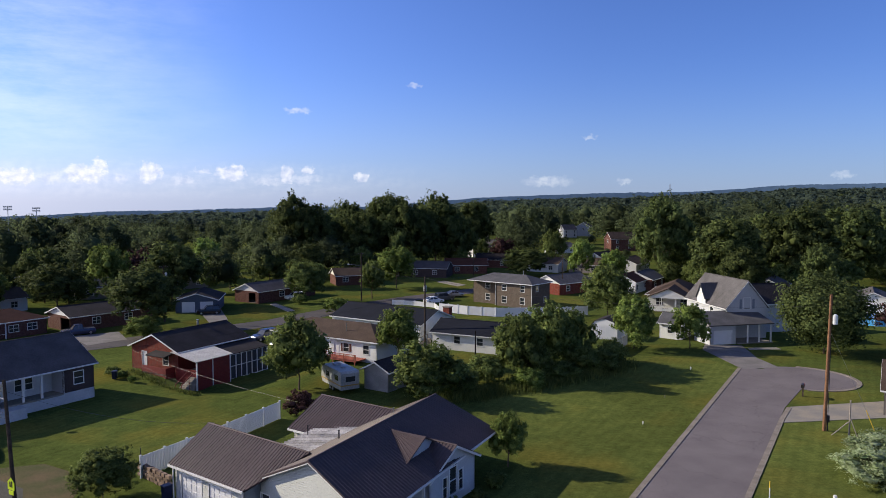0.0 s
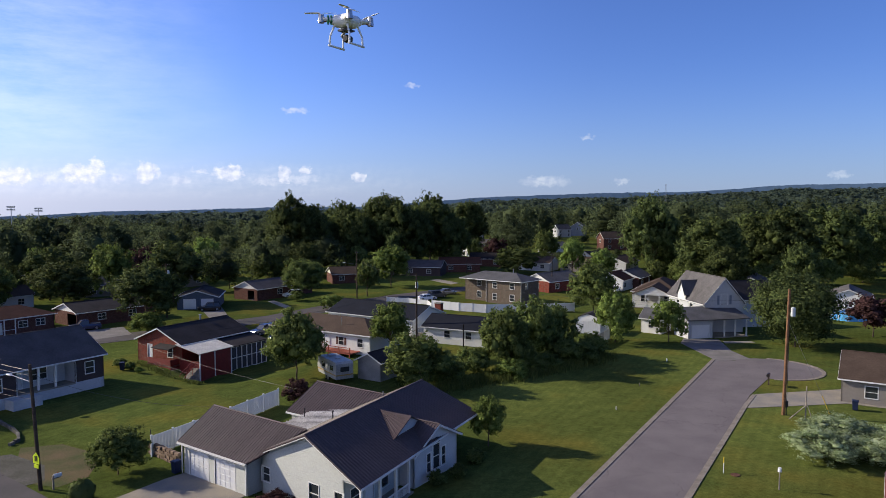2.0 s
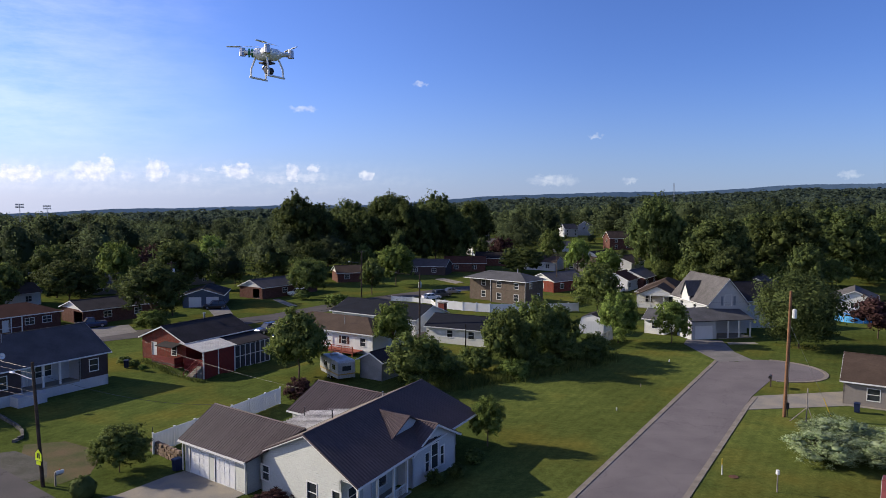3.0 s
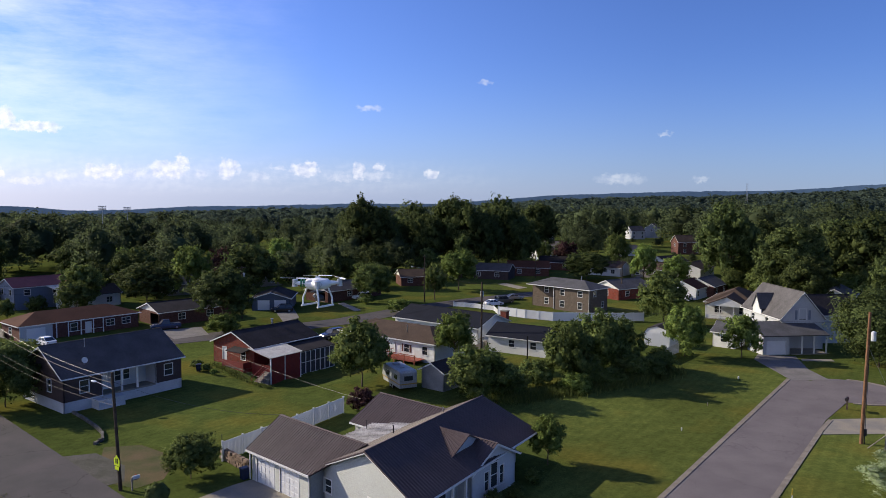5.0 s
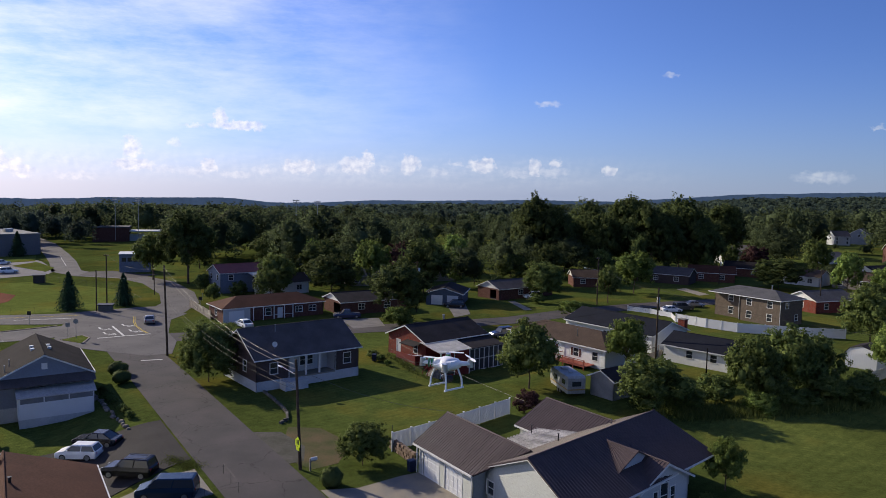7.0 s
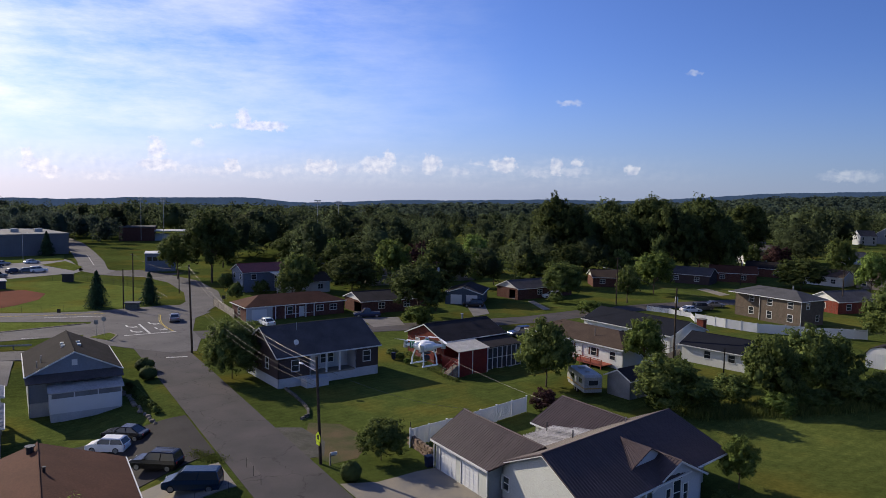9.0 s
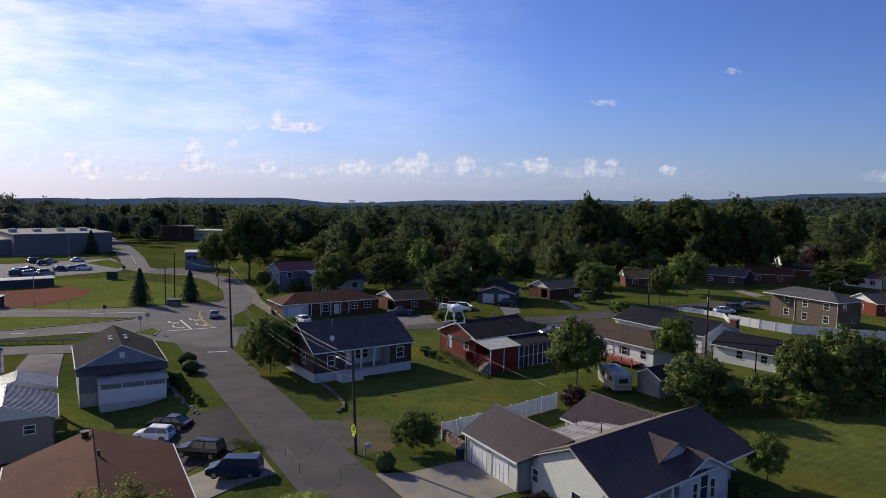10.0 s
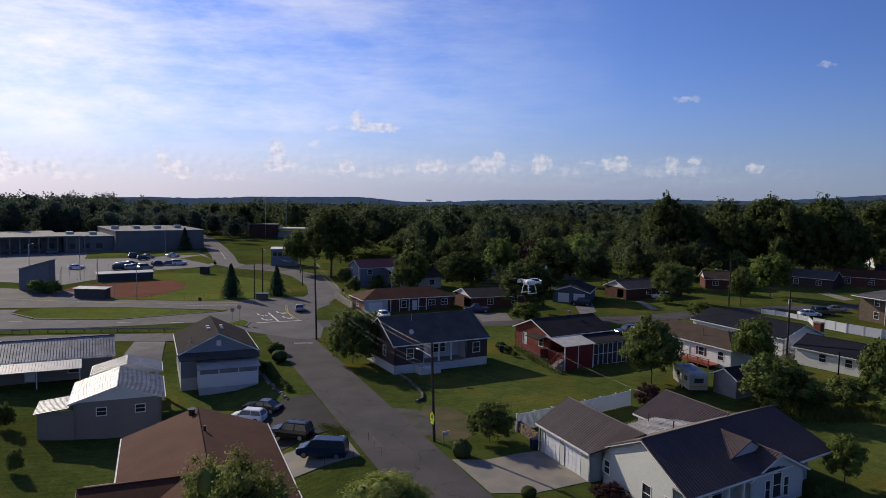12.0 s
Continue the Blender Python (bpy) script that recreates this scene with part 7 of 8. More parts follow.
def car(kind, x, y, rot, paint_mat, label, category="car", rack=False, group=""):
    belt, hood, cb, cf, rb, rf, top, L, W = SHAPES[kind]
    c = thing(category.replace(" ", "_"), label, category, x, y, 0.03 if math.hypot(x, y) > 130 else 0.07 + hollow(x, y), rot, group)
    a, w = L / 2, W / 2
    sections = [(-a, 0.45, belt - 0.12, 0.86), (-a + 0.12, 0.28, belt - 0.03, 0.95), (-a + 0.6, 0.24, belt, 1.0), (cb, 0.22, belt, 1.0), (cf, 0.22, belt - 0.02, 1.0), (cf + 0.25, 0.22, hood, 0.99), (a - 0.45, 0.24, hood - 0.08, 0.96), (a - 0.1, 0.3, hood - 0.2, 0.9), (a, 0.42, hood - 0.34, 0.8)]
    sections.sort()
    bm = bmesh.new()
    loft(bm, [[(sx, -w * k, lo), (sx, w * k, lo), (sx, w * k, lo + (hi - lo) * 0.6), (sx, w * k * 0.93, hi), (sx, -w * k * 0.93, hi), (sx, -w * k, lo + (hi - lo) * 0.6)] for sx, lo, hi, k in sections])
    part("body", bm, paint_mat, c, smooth=False)
    bm = bmesh.new()
    loft(bm, [[(cb, -w * 0.9, belt - 0.02), (cf, -w * 0.9, belt - 0.02), (cf, w * 0.9, belt - 0.02), (cb, w * 0.9, belt - 0.02)], [(rb, -w * 0.74, top - 0.05), (rf, -w * 0.74, top - 0.05), (rf, w * 0.74, top - 0.05), (rb, w * 0.74, top - 0.05)]])
    part("window_band", bm, GLASS, c)
    bm = bmesh.new()
    loft(bm, [[(rb - 0.06, -w * 0.77, top - 0.06), (rf + 0.06, -w * 0.77, top - 0.06), (rf + 0.06, w * 0.77, top - 0.06), (rb - 0.06, w * 0.77, top - 0.06)], [(rb + 0.1, -w * 0.66, top + 0.02), (rf - 0.1, -w * 0.66, top + 0.02), (rf - 0.1, w * 0.66, top + 0.02), (rb + 0.1, w * 0.66, top + 0.02)]])
    part("roof", bm, paint_mat, c)
    mid = (cb + cf) / 2 - 0.1
    for s in (-1, 1):
        for b0, t0 in ((cb, rb), (mid, (rb + rf) / 2), (cf, rf)):
            part("pillar", tubes(((b0, s * w * 0.9, belt - 0.02), (t0, s * w * 0.745, top - 0.04), 0.045, 0.045, 5)), paint_mat, c)
    for sx in (-a + 0.85, a - 0.85):
        for s in (-1, 1):
            tyre = part("wheel", TYRE, None, c)
            tyre.location = (sx, s * (w - 0.1), 0.335)
            part("rim", RIM, None, tyre)
    for s in (-1, 1):
        part("headlight", boxes((a - 0.16, a - 0.02, s * w * 0.62 - 0.16, s * w * 0.62 + 0.16, hood - 0.36, hood - 0.22)), LAMPCLEAR, c)
        part("tail_light", boxes((-a + 0.0, -a + 0.1, s * w * 0.72 - 0.12, s * w * 0.72 + 0.12, belt - 0.3, belt - 0.08)), LAMPRED, c)
        part("mirror", boxes((cf - 0.35, cf - 0.2, s * (w + 0.08) - 0.08, s * (w + 0.08) + 0.08, belt + 0.02, belt + 0.16)), paint_mat, c)
    if kind == "pickup":
        part("bed_floor", boxes((-a + 0.15, cb - 0.1, -w * 0.8, w * 0.8, belt + 0.004, belt + 0.03)), DARKMETAL, c)
    if rack:
        part("roof_rack", tubes(((rb + 0.2, -w * 0.6, top + 0.08), (rf - 0.1, -w * 0.6, top + 0.08), 0.025), ((rb + 0.2, w * 0.6, top + 0.08), (rf - 0.1, w * 0.6, top + 0.08), 0.025), ((rb + 0.3, -w * 0.6, top + 0.08), (rb + 0.3, w * 0.6, top + 0.08), 0.02)), DARKMETAL, c)
    return c


BLACK, WHITE, SILVER = paint("black", (0.012, 0.012, 0.014)), paint("white", (0.75, 0.75, 0.75), 0.3, 0.0), paint("silver", (0.3, 0.31, 0.33), 0.3, 0.7)
NAVY, TEAL, REDCAR, GREYCAR = paint("navy", (0.02, 0.03, 0.07)), paint("teal_blue", (0.012, 0.035, 0.07)), paint("dark_red", (0.2, 0.015, 0.02)), paint("grey", (0.1, 0.11, 0.12), 0.3, 0.6)
PK = "cars parked beside the brown roof"
car("sedan", -56.4, 51.26, 195, BLACK, "black sedan parked on gravel", group=PK)
car("hatch", -56.02, 48.57, 200, WHITE, "white hatchback parked on gravel", group=PK)
car("suv", -47.12, 45.85, 195, BLACK, "black four-wheel-drive with roof rack on gravel", "suv", rack=True, group=PK)
car("van", -40.34, 42.85, 205, TEAL, "blue minivan parked on a concrete slab", "van", group=PK)
car("sedan", -95.5, 102.0, 131, SILVER, "silver sedan leaving the crossroads")
car("pickup", -64.8, 122.6, 215, NAVY, "dark blue pickup in a driveway", "pickup")
car("sedan", -77.6, 106.2, 150, WHITE, "white sedan parked before a brick ranch house")
car("suv", -49.6, 145.0, 200, BLACK, "black car parked at a bungalow", "suv")
car("suv", -31.4, 117.8, 230, NAVY, "dark blue car in a driveway", "suv")
car("sedan", -27.2, 113.0, 230, BLACK, "black sedan in a driveway")
car("sedan", -3.8, 161.1, 30, WHITE, "white sedan on the residential street")
car("suv", -1.4, 165.4, 30, GREYCAR, "dark grey car on the residential street", "suv")
car("sedan", 1.1, 171.7, 30, SILVER, "silver sedan on the residential street")
car("hatch", 44.2, 176.0, 60, WHITE, "white hatchback before a red garage")
car("suv", 90.5, 158.8, 178, REDCAR, "dark red four-wheel-drive on a gravel drive", "suv")
car("suv", -36.5, 166.8, 210, WHITE, "white car under a carport", "suv")
for k, (x, y) in enumerate(((-197, 118), (-185.5, 124.5), (-184, 127), (-186, 130), (-189, 128), (-191, 131), (-193.5, 134), (-181.5, 130), (-187, 139), (-185.5, 142), (-184, 144.5), (-205, 147), (-209, 152), (-213, 150), (-246, 140), (-206, 160))):
    car(("sedan", "suv", "hatch")[k % 3], x, y, 60 + (k * 53) % 25, (WHITE, BLACK, SILVER, NAVY, GREYCAR)[k % 5], "%s car standing in the school car park" % ("white", "black", "silver", "dark blue", "grey")[k % 5], group="cars in the car park")


def travel_trailer():
    t = thing("travel_trailer", "white travel trailer with yellow stripes beside a shed", "trailer", -14.6, 87.3, 0.0, 122)
    bm = bmesh.new()
    prof = [(-3.0, 0.55), (2.6, 0.55), (3.0, 1.2), (2.9, 2.1), (2.5, 2.75), (-2.8, 2.75), (-3.05, 2.5)]
    loft(bm, [[(px, yy, z) for px, z in prof] for yy in (-1.2, 1.2)])
    part("body", bm, TRAILERSKIN, t)
    part("stripe", boxes((-3.06, 2.9, -1.212, -1.203, 1.0, 1.14), (-3.07, -3.055, -1.2, 1.2, 1.0, 1.14), (-3.0, 2.9, 1.203, 1.212, 1.0, 1.14)), mat("mustard_stripe", (0.35, 0.22, 0.05), 0.5), t)
    for x0, x1 in ((-2.2, -1.2), (0.5, 1.5)):
        for s in (-1, 1):
            y0, y1 = sorted((s * 1.204, s * 1.22))
            part("window", boxes((x0, x1, y0, y1, 1.55, 2.15)), GLASS, t)
    part("end_window", boxes((-3.09, -3.06, -0.6, 0.6, 1.5, 2.1)), GLASS, t)
    part("roof_vent", boxes((-1.2, -0.7, -0.25, 0.25, 2.75, 2.9)), TRAILERSKIN, t)
    part("air_conditioner", boxes((0.6, 1.5, -0.4, 0.4, 2.75, 2.98)), TRAILERSKIN, t)
    for s in (-1, 1):
        for px in (-0.5, 0.3):
            w = part("wheel", TYRE, None, t)
            w.location = (px, s * 1.08, 0.335)
            part("rim", RIM, None, w)
    part("drawbar", tubes(((2.8, 0.5, 0.5), (4.0, 0, 0.5), 0.05), ((2.8, -0.5, 0.5), (4.0, 0, 0.5), 0.05), ((4.0, 0, 0.0), (4.0, 0, 0.55), 0.05)), DARKMETAL, t)
    return t


travel_trailer()


# ---- poles and cables ----
def pole(x, y, height, r, material, label, lean=(0, 0), arm=None, can=0, cross=0.0, name="utility_pole", rot=0.0):
    p = thing(name, label, "utility pole", x, y, 0, 0, "utility poles")
    top = Vector((lean[0], lean[1], height))
    part("shaft", tubes(((0, 0, -0.3), top, r, r * 0.72, 10)), material, p)
    for k in range(can):
        z = height * 0.82
        c = Vector((math.cos(rot), math.sin(rot), 0)) * (r + 0.26)
        part("transformer", tubes((c + top * 0.82 + Vector((0, 0, -0.45)), c + top * 0.82 + Vector((0, 0, 0.45)), 0.24, 0.24, 14), (c + top * 0.82 + Vector((0, 0, 0.45)), c + top * 0.82 + Vector((0, 0, 0.55)), 0.2, 0.1, 14)), mat("grey_can", (0.55, 0.57, 0.58), 0.5, 0.2, var=0.08), p)
    if cross:
        d = Vector((math.cos(rot), math.sin(rot), 0)) * cross / 2
        q = top * 0.965
        part("crossarm", tubes((q - d, q + d, 0.06, 0.06, 4)), POLEWOOD, p)
        for s in (-0.9, -0.4, 0.4, 0.9):
            part("insulator", tubes((q + d * s, q + d * s + Vector((0, 0, 0.16)), 0.035, 0.025, 6)), STEEL, p)
    if arm:
        az, length, zf = arm
        q = top * zf
        e = q + Vector((math.cos(az) * length, math.sin(az) * length, 0.35))
        a = part("lamp_arm", tubes((q, e, 0.035, 0.03, 6)), STEEL, p)
        bm = bmesh.new()
        d = Vector((math.cos(az), math.sin(az), 0))
        n = Vector((-d.y, d.x, 0))
        loft(bm, [[e + d * s + n * 0.12 * k * math.cos(t) + Vector((0, 0, 0.09 * k * math.sin(t))) for t in [j * math.tau / 8 for j in range(8)]] for s, k in ((-0.05, 0.4), (0.1, 1), (0.45, 1), (0.6, 0.5))])
        part("lamp_head", bm, mat("lamp_shell", (0.62, 0.63, 0.64), 0.4, 0.3), p)
    return p


pole(36.15, 71.0, 13.7, 0.19, NEWPOLE, "tall new brown wooden pole with a grey transformer", (0.25, 0.0), can=1, rot=-0.5)
lp = pole(-32.85, 51.5, 10.2, 0.16, POLEWOOD, "dark wooden pole with street lamp and yellow sign", (-0.45, -0.1), arm=(2.75, 2.2, 0.86))
pole(-74.2, 82.1, 13.8, 0.17, POLEWOOD, "tall dark wooden pole at the crossroads", (-0.3, -0.2), cross=1.6, rot=2.2)
pole(-55.0, 135.8, 10.9, 0.15, POLEWOOD, "wooden pole with transformer and street lamp", arm=(3.0, 2.4, 0.8), can=1, cross=1.6, rot=0.4)
pole(-20.6, 164.4, 11.3, 0.16, POLEWOOD, "wooden pole with curved street lamp arm", arm=(3.0, 2.8, 0.72), cross=1.4, rot=0.5)
pole(-4.7, 111.9, 11.3, 0.17, POLEWOOD, "brown wooden pole between houses", can=1, rot=1.5)
pole(2.5, 96.8, 5.4, 0.11, mat("black_pole", (0.012, 0.011, 0.01), 0.9), "short black pole in a garden")
pole(8.0, 221.2, 7.5, 0.15, POLEWOOD, "distant wooden pole with transformer", can=1, rot=1.0)
pole(76.4, 202.2, 9.0, 0.12, STEEL, "thin pale pole before the wood")
pole(28.2, 177.4, 9.8, 0.14, POLEWOOD, "wooden pole beside a garage", cross=1.4)
pole(-114.0, 107.6, 8.4, 0.14, POLEWOOD, "dark wooden pole beside the ball field")
pole(-117.4, 113.7, 11.1, 0.15, POLEWOOD, "dark wooden pole beside the ball field", cross=1.5)
pole(-119.8, 130.5, 5.8, 0.12, POLEWOOD, "dark wooden pole at the roadside")
pole(-134.5, 92.2, 7.2, 0.09, STEEL, "slender steel backstop pole by the field")
pole(-166.1, 104.0, 6.8, 0.09, STEEL, "slender steel backstop pole by the field")
pole(-139.3, 90.0, 3.6, 0.07, mat("pale_post", (0.6, 0.6, 0.58), 0.5), "pale slender flag post")
pole(-174.5, 104.6, 11.3, 0.1, STEEL, "steel car park lamp post", arm=(0.3, 1.2, 1.0))
pole(-202.4, 107.0, 7.6, 0.1, STEEL, "steel car park lamp post", arm=(0.3, 1.2, 1.0))
pole(-210.0, 160.0, 9.6, 0.1, STEEL, "steel car park lamp post", arm=(0.3, 1.2, 1.0))
for x, y, hh in ((-145.6, 236.4, 21.3), (-148.2, 257.5, 20.6), (-235, 250, 20.0), (-260, 262, 20.0)):
    fl = pole(x, y, hh, 0.16, STEEL, "tall floodlight mast behind the trees", name="floodlight_mast")
    part("lamp_rack", boxes((-1.4, 1.4, -0.08, 0.08, hh - 0.2, hh - 0.05), (-1.4, 1.4, -0.08, 0.08, hh - 1.1, hh - 0.95), *[(-1.3 + k * 0.6, -0.95 + k * 0.6, -0.35, -0.08, z, z + 0.4) for k in range(5) for z in (hh - 0.95, hh - 0.05)]), STEEL, fl)
# a lattice mast far off on the skyline
rm = thing("radio_mast", "distant grey lattice radio mast over the wooded skyline", "mast", 459, 1427, land(459, 1427))
mz = 60.0 - land(459, 1427)
for s in (-1, 1):
    part("leg", tubes(((s * 1.3, 0, 0), (s * 1.1, 0, mz), 0.28, 0.2, 6)), STEEL, rm)
for k in range(12):
    part("lattice_bar", tubes(((-1.2, 0, mz * k / 12), (1.2, 0, mz * (k + 1) / 12), 0.12, 0.12, 5)), STEEL, rm)
# low guy posts by the new pole
gp = thing("braced_post", "grey weathered post with wooden braces by the pole", "post", 37.6, 69.2, 0)
part("post", tubes(((0, 0, -0.2), (0.05, 0, 3.6), 0.07)), WOODGREY, gp)
part("brace", tubes(((-0.1, -0.05, 1.5), (-1.5, 0.4, 0.0), 0.05)), WOODGREY, gp)
part("brace", tubes(((0.0, 0.0, 2.0), (0.4, -0.9, 0.0), 0.04)), WOODGREY, gp)
yg = thing("guy_marker", "yellow plastic guy-wire sleeve leaning from the ground", "marker", 41.2, 71.0, 0)
part("sleeve", tubes(((0, 0, 0), (-0.7, 0.35, 2.0), 0.04)), mat("yellow_plastic", (0.6, 0.42, 0.04), 0.5), yg)
part("wire", tubes(((-0.7, 0.35, 2.0), (-5.0, 0.1, 10.6), 0.012)), STEEL, yg)
# meter boxes on the tall pole's foot
mb = thing("meter_box", "dark meter box strapped to the pole foot", "meter box", 36.42, 70.9, 0.9)
part("case", boxes((-0.14, 0.14, -0.1, 0.1, 0, 0.7)), DARKMETAL, mb)
part("conduit", tubes(((0, 0, -0.9), (0, 0, 0.0), 0.05), ((0, 0, 0.7), (0.05, 0, 8.0), 0.03)), DARKMETAL, mb)


def cable(p, q, sag, r=0.011, material=None, name="overhead_cable", label="black overhead cable sagging between poles"):
    p, q = Vector(p), Vector(q)
    bm = bmesh.new()
    n = 18
    pts = [p.lerp(q, k / n) - Vector((0, 0, 4 * sag * (k / n) * (1 - k / n))) for k in range(n + 1)]
    side = (q - p).cross(Vector((0, 0, 1))).normalized() * r
    loft(bm, [[a + side, a + Vector((0, 0, r)), a - side, a - Vector((0, 0, r))] for a in pts])
    c = thing(name, label, "cable", group="overhead cables")
    part("strand", bm, material or CABLE, c)
    return c


LPT, NPT = Vector((-33.3, 51.4, 10.0)), Vector((-74.5, 81.9, 13.6))
cable(LPT + Vector((0, 0, -0.3)), NPT + Vector((0.5, -0.5, -0.2)), 1.6, 0.01, PALECABLE, label="pale overhead cable sagging over the side street")
cable(LPT + Vector((0, 0, -0.7)), NPT + Vector((-0.4, 0.4, -1.0)), 1.7, 0.018)
cable(LPT + Vector((0, 0, -2.2)), NPT + Vector((0, 0, -4.6)), 1.2)
cable(LPT + Vector((0, 0, -2.6)), NPT + Vector((0, 0, -5.0)), 1.5)
cable(LPT + Vector((0, 0, -0.6)), (-22.0, 62.5, 3.6), 0.8, 0.013, PALECABLE, label="pale service cable to the metal-roofed house")
cable(NPT, (-117.4, 113.7, 11.0), 1.5)
cable(NPT + Vector((0, 0, -0.6)), (-114, 107.6, 8.3), 1.5)
cable(NPT + Vector((0, 0, -0.4)), (-55, 135.8, 10.4), 1.6)
cable(NPT + Vector((0, 0, -1.4)), (-55, 135.8, 9.0), 1.8)
cable((-55, 135.8, 10.6), (-20.6, 164.4, 11.0), 1.2)
cable((-55, 135.8, 9.0), (-20.6, 164.4, 9.2), 1.4)
cable((-20.6, 164.4, 11.0), (8.0, 221.2, 7.3), 1.2)
cable((-20.6, 164.4, 9.5), (-4.7, 111.9, 10.9), 1.0)
cable((-4.7, 111.9, 11.0), (36.15, 71.0, 12.6), 1.6)
cable((-4.7, 111.9, 9.0), (-43.0, 96.0, 3.4), 0.9, 0.014)
cable((-43.5, 94.8, 3.3), (-16.0, 70.0, 3.2), 0.5, 0.011, PALECABLE, label="pale service cable across the lawn")
cable((28.2, 177.4, 9.6), (-4.7, 111.9, 11.0), 1.6)

# school-crossing sign on the pole
sg = thing("crossing_sign", "fluorescent yellow-green pentagon sign with black shapes", "sign", -32.78, 51.3, 0.0, -30)
part("plate", slab([(-0.42, -0.4), (0.42, -0.4), (0.42, 0.15), (0, 0.52), (-0.42, 0.15)], -0.01, 0.01), SIGNYELLOW, sg).matrix_basis = pose(0, -0.24, 2.7, 90, 0, 0)
part("lower_plate", boxes((-0.3, 0.3, -0.26, -0.24, 1.95, 2.25)), SIGNYELLOW, sg)
part("symbol", boxes((-0.17, -0.04, -0.262, -0.252, 2.5, 2.9), (0.05, 0.18, -0.262, -0.252, 2.5, 2.95)), SIGNBLACK, sg)


# ---- fences, walls ----
def panel_fence(points, height, name, label, panel=2.4, lean=0.0, slats=True, material=None):
    material = material or WHITEPVC
    f = thing(name, label, "fence")
    for a, b in zip(points, points[1:]):
        a, b = Vector((*a, 0)), Vector((*b, 0))
        count = max(1, round((b - a).length / panel))
        rot = math.degrees(math.atan2(b.y - a.y, b.x - a.x))
        step = (b - a).length / count
        bm = bmesh.new()
        if slats:
            k = max(3, round(step / 0.17))
            w = (step - 0.13) / k
            slat = mesh_of(boxes((0.012, w - 0.012, -0.015, 0.015, 0.08, height - 0.06)), "slat", material)
        else:
            sheet = mesh_of(boxes((0.06, step - 0.06, -0.02, 0.02, 0.08, height - 0.06)), "sheet", material)
        box(bm, 0.0, step, -0.028, 0.028, height - 0.14, height - 0.03)
        pm = mesh_of(bm, "panel", material)
        lower = mesh_of(boxes((0.0, step, -0.028, 0.028, 0.06, 0.18)), "bottom_rail", material)
        post = mesh_of(boxes((-0.065, 0.065, -0.065, 0.065, -0.1, height + 0.03), (-0.085, 0.085, -0.085, 0.085, height + 0.03, height + 0.09)), "post", material)
        for i in range(count + 1):
            at = a.lerp(b, i / count)
            part("post", post, None, f).matrix_basis = pose(at.x, at.y, 0, 0, 0, rot)
            if i < count:
                pn = part("rail", pm, None, f)
                pn.matrix_basis = pose(at.x, at.y, 0, 0, 0, rot)
                part("bottom_rail", lower, None, pn)
                if not slats:
                    part("sheet", sheet, None, pn)
                for j in range(k if slats else 0):
                    part("slat", slat, None, pn).location = (0.065 + j * w, 0, 0)
    return f


panel_fence([(-2.5, 147.9), (3.2, 144.0), (8.8, 141.4), (21.0, 142.2), (27.5, 143.6)], 1.85, "white_privacy_fence", "tall white vinyl privacy fence along a lawn", 2.5, slats=False)
panel_fence([(-27.0, 58.9), (-23.6, 65.4), (-19.2, 75.0)], 1.9, "white_slat_fence", "white vinyl slat fence with capped posts")
panel_fence([(-14.6, 72.5), (-10.6, 71.6)], 1.5, "white_fence_panel", "short white vinyl fence behind the house", 2.0, slats=False)
panel_fence([(-13, 158.4), (-8, 156.6), (-3.6, 153.4), (-2.6, 148)], 1.1, "white_picket_fence", "low white picket fence on a corner", 2.2)
panel_fence([(22.6, 105.6), (27.6, 113.6)], 1.7, "grey_fence", "pale grey board fence beside a shed", 2.2, material=SIDINGGREY)
panel_fence([(-101, 120), (-94, 114.6), (-87.6, 109.6)], 1.7, "brown_fence", "weathered wooden board fence by the street", 2.4, material=WOODGREY)


def wire_fence(points, height, label, post_gap=3.0, name="chain_fence", mesh=0.35):
    f = thing(name, label, "fence")
    wires = bmesh.new()
    for a, b in zip(points, points[1:]):
        a, b = Vector((*a, 0)), Vector((*b, 0))
        count = max(1, round((b - a).length / post_gap))
        for i in range(count + 1):
            at = a.lerp(b, i / count)
            at = at + Vector((0, 0, hollow(at.x, at.y)))
            part("post", tubes((at, at + Vector((0, 0, height)), 0.017, 0.017, 6)), DARKMETAL, f)
        a, b = a + Vector((0, 0, hollow(a.x, a.y))), b + Vector((0, 0, hollow(b.x, b.y)))
        for z in np.arange(height, 0.05, -mesh):
            tube(wires, a + Vector((0, 0, z)), b + Vector((0, 0, z)), 0.007 if z == height else 0.0022, n=4)
    part("wires", wires, DARKMETAL, f)
    return f


wire_fence([(-38.4, 40.8), (-35.0, 45.2), (-38.6, 48.0)], 0.95, "low chain-link fence by a concrete slab", 2.4)
wire_fence([(-44.0, 96.6), (-39.6, 92.0), (-34.2, 87.2), (-31.4, 84.6)], 1.1, "low wire garden fence along the lawn", 3.0)
wire_fence([(-142, 89), (-124, 96.5), (-117, 106), (-114, 113)], 1.4, "chain-link fence round the ball field", 4.0)
wire_fence([(-112, 118), (-134, 133), (-160, 136), (-176, 122), (-167, 103), (-152, 92), (-142, 89)], 1.4, "chain-link fence round the outfield", 5.0)
wire_fence([(-163.6, 92.2), (-172.0, 98.0), (-174.4, 105.8), (-171.6, 111.0)], 4.2, "tall wire backstop behind home plate", 2.6, "backstop_fence", 0.8)
wire_fence([(-78.5, 52.5), (-70.4, 46.5)], 1.2, "chain-link fence beside a garage", 2.5)

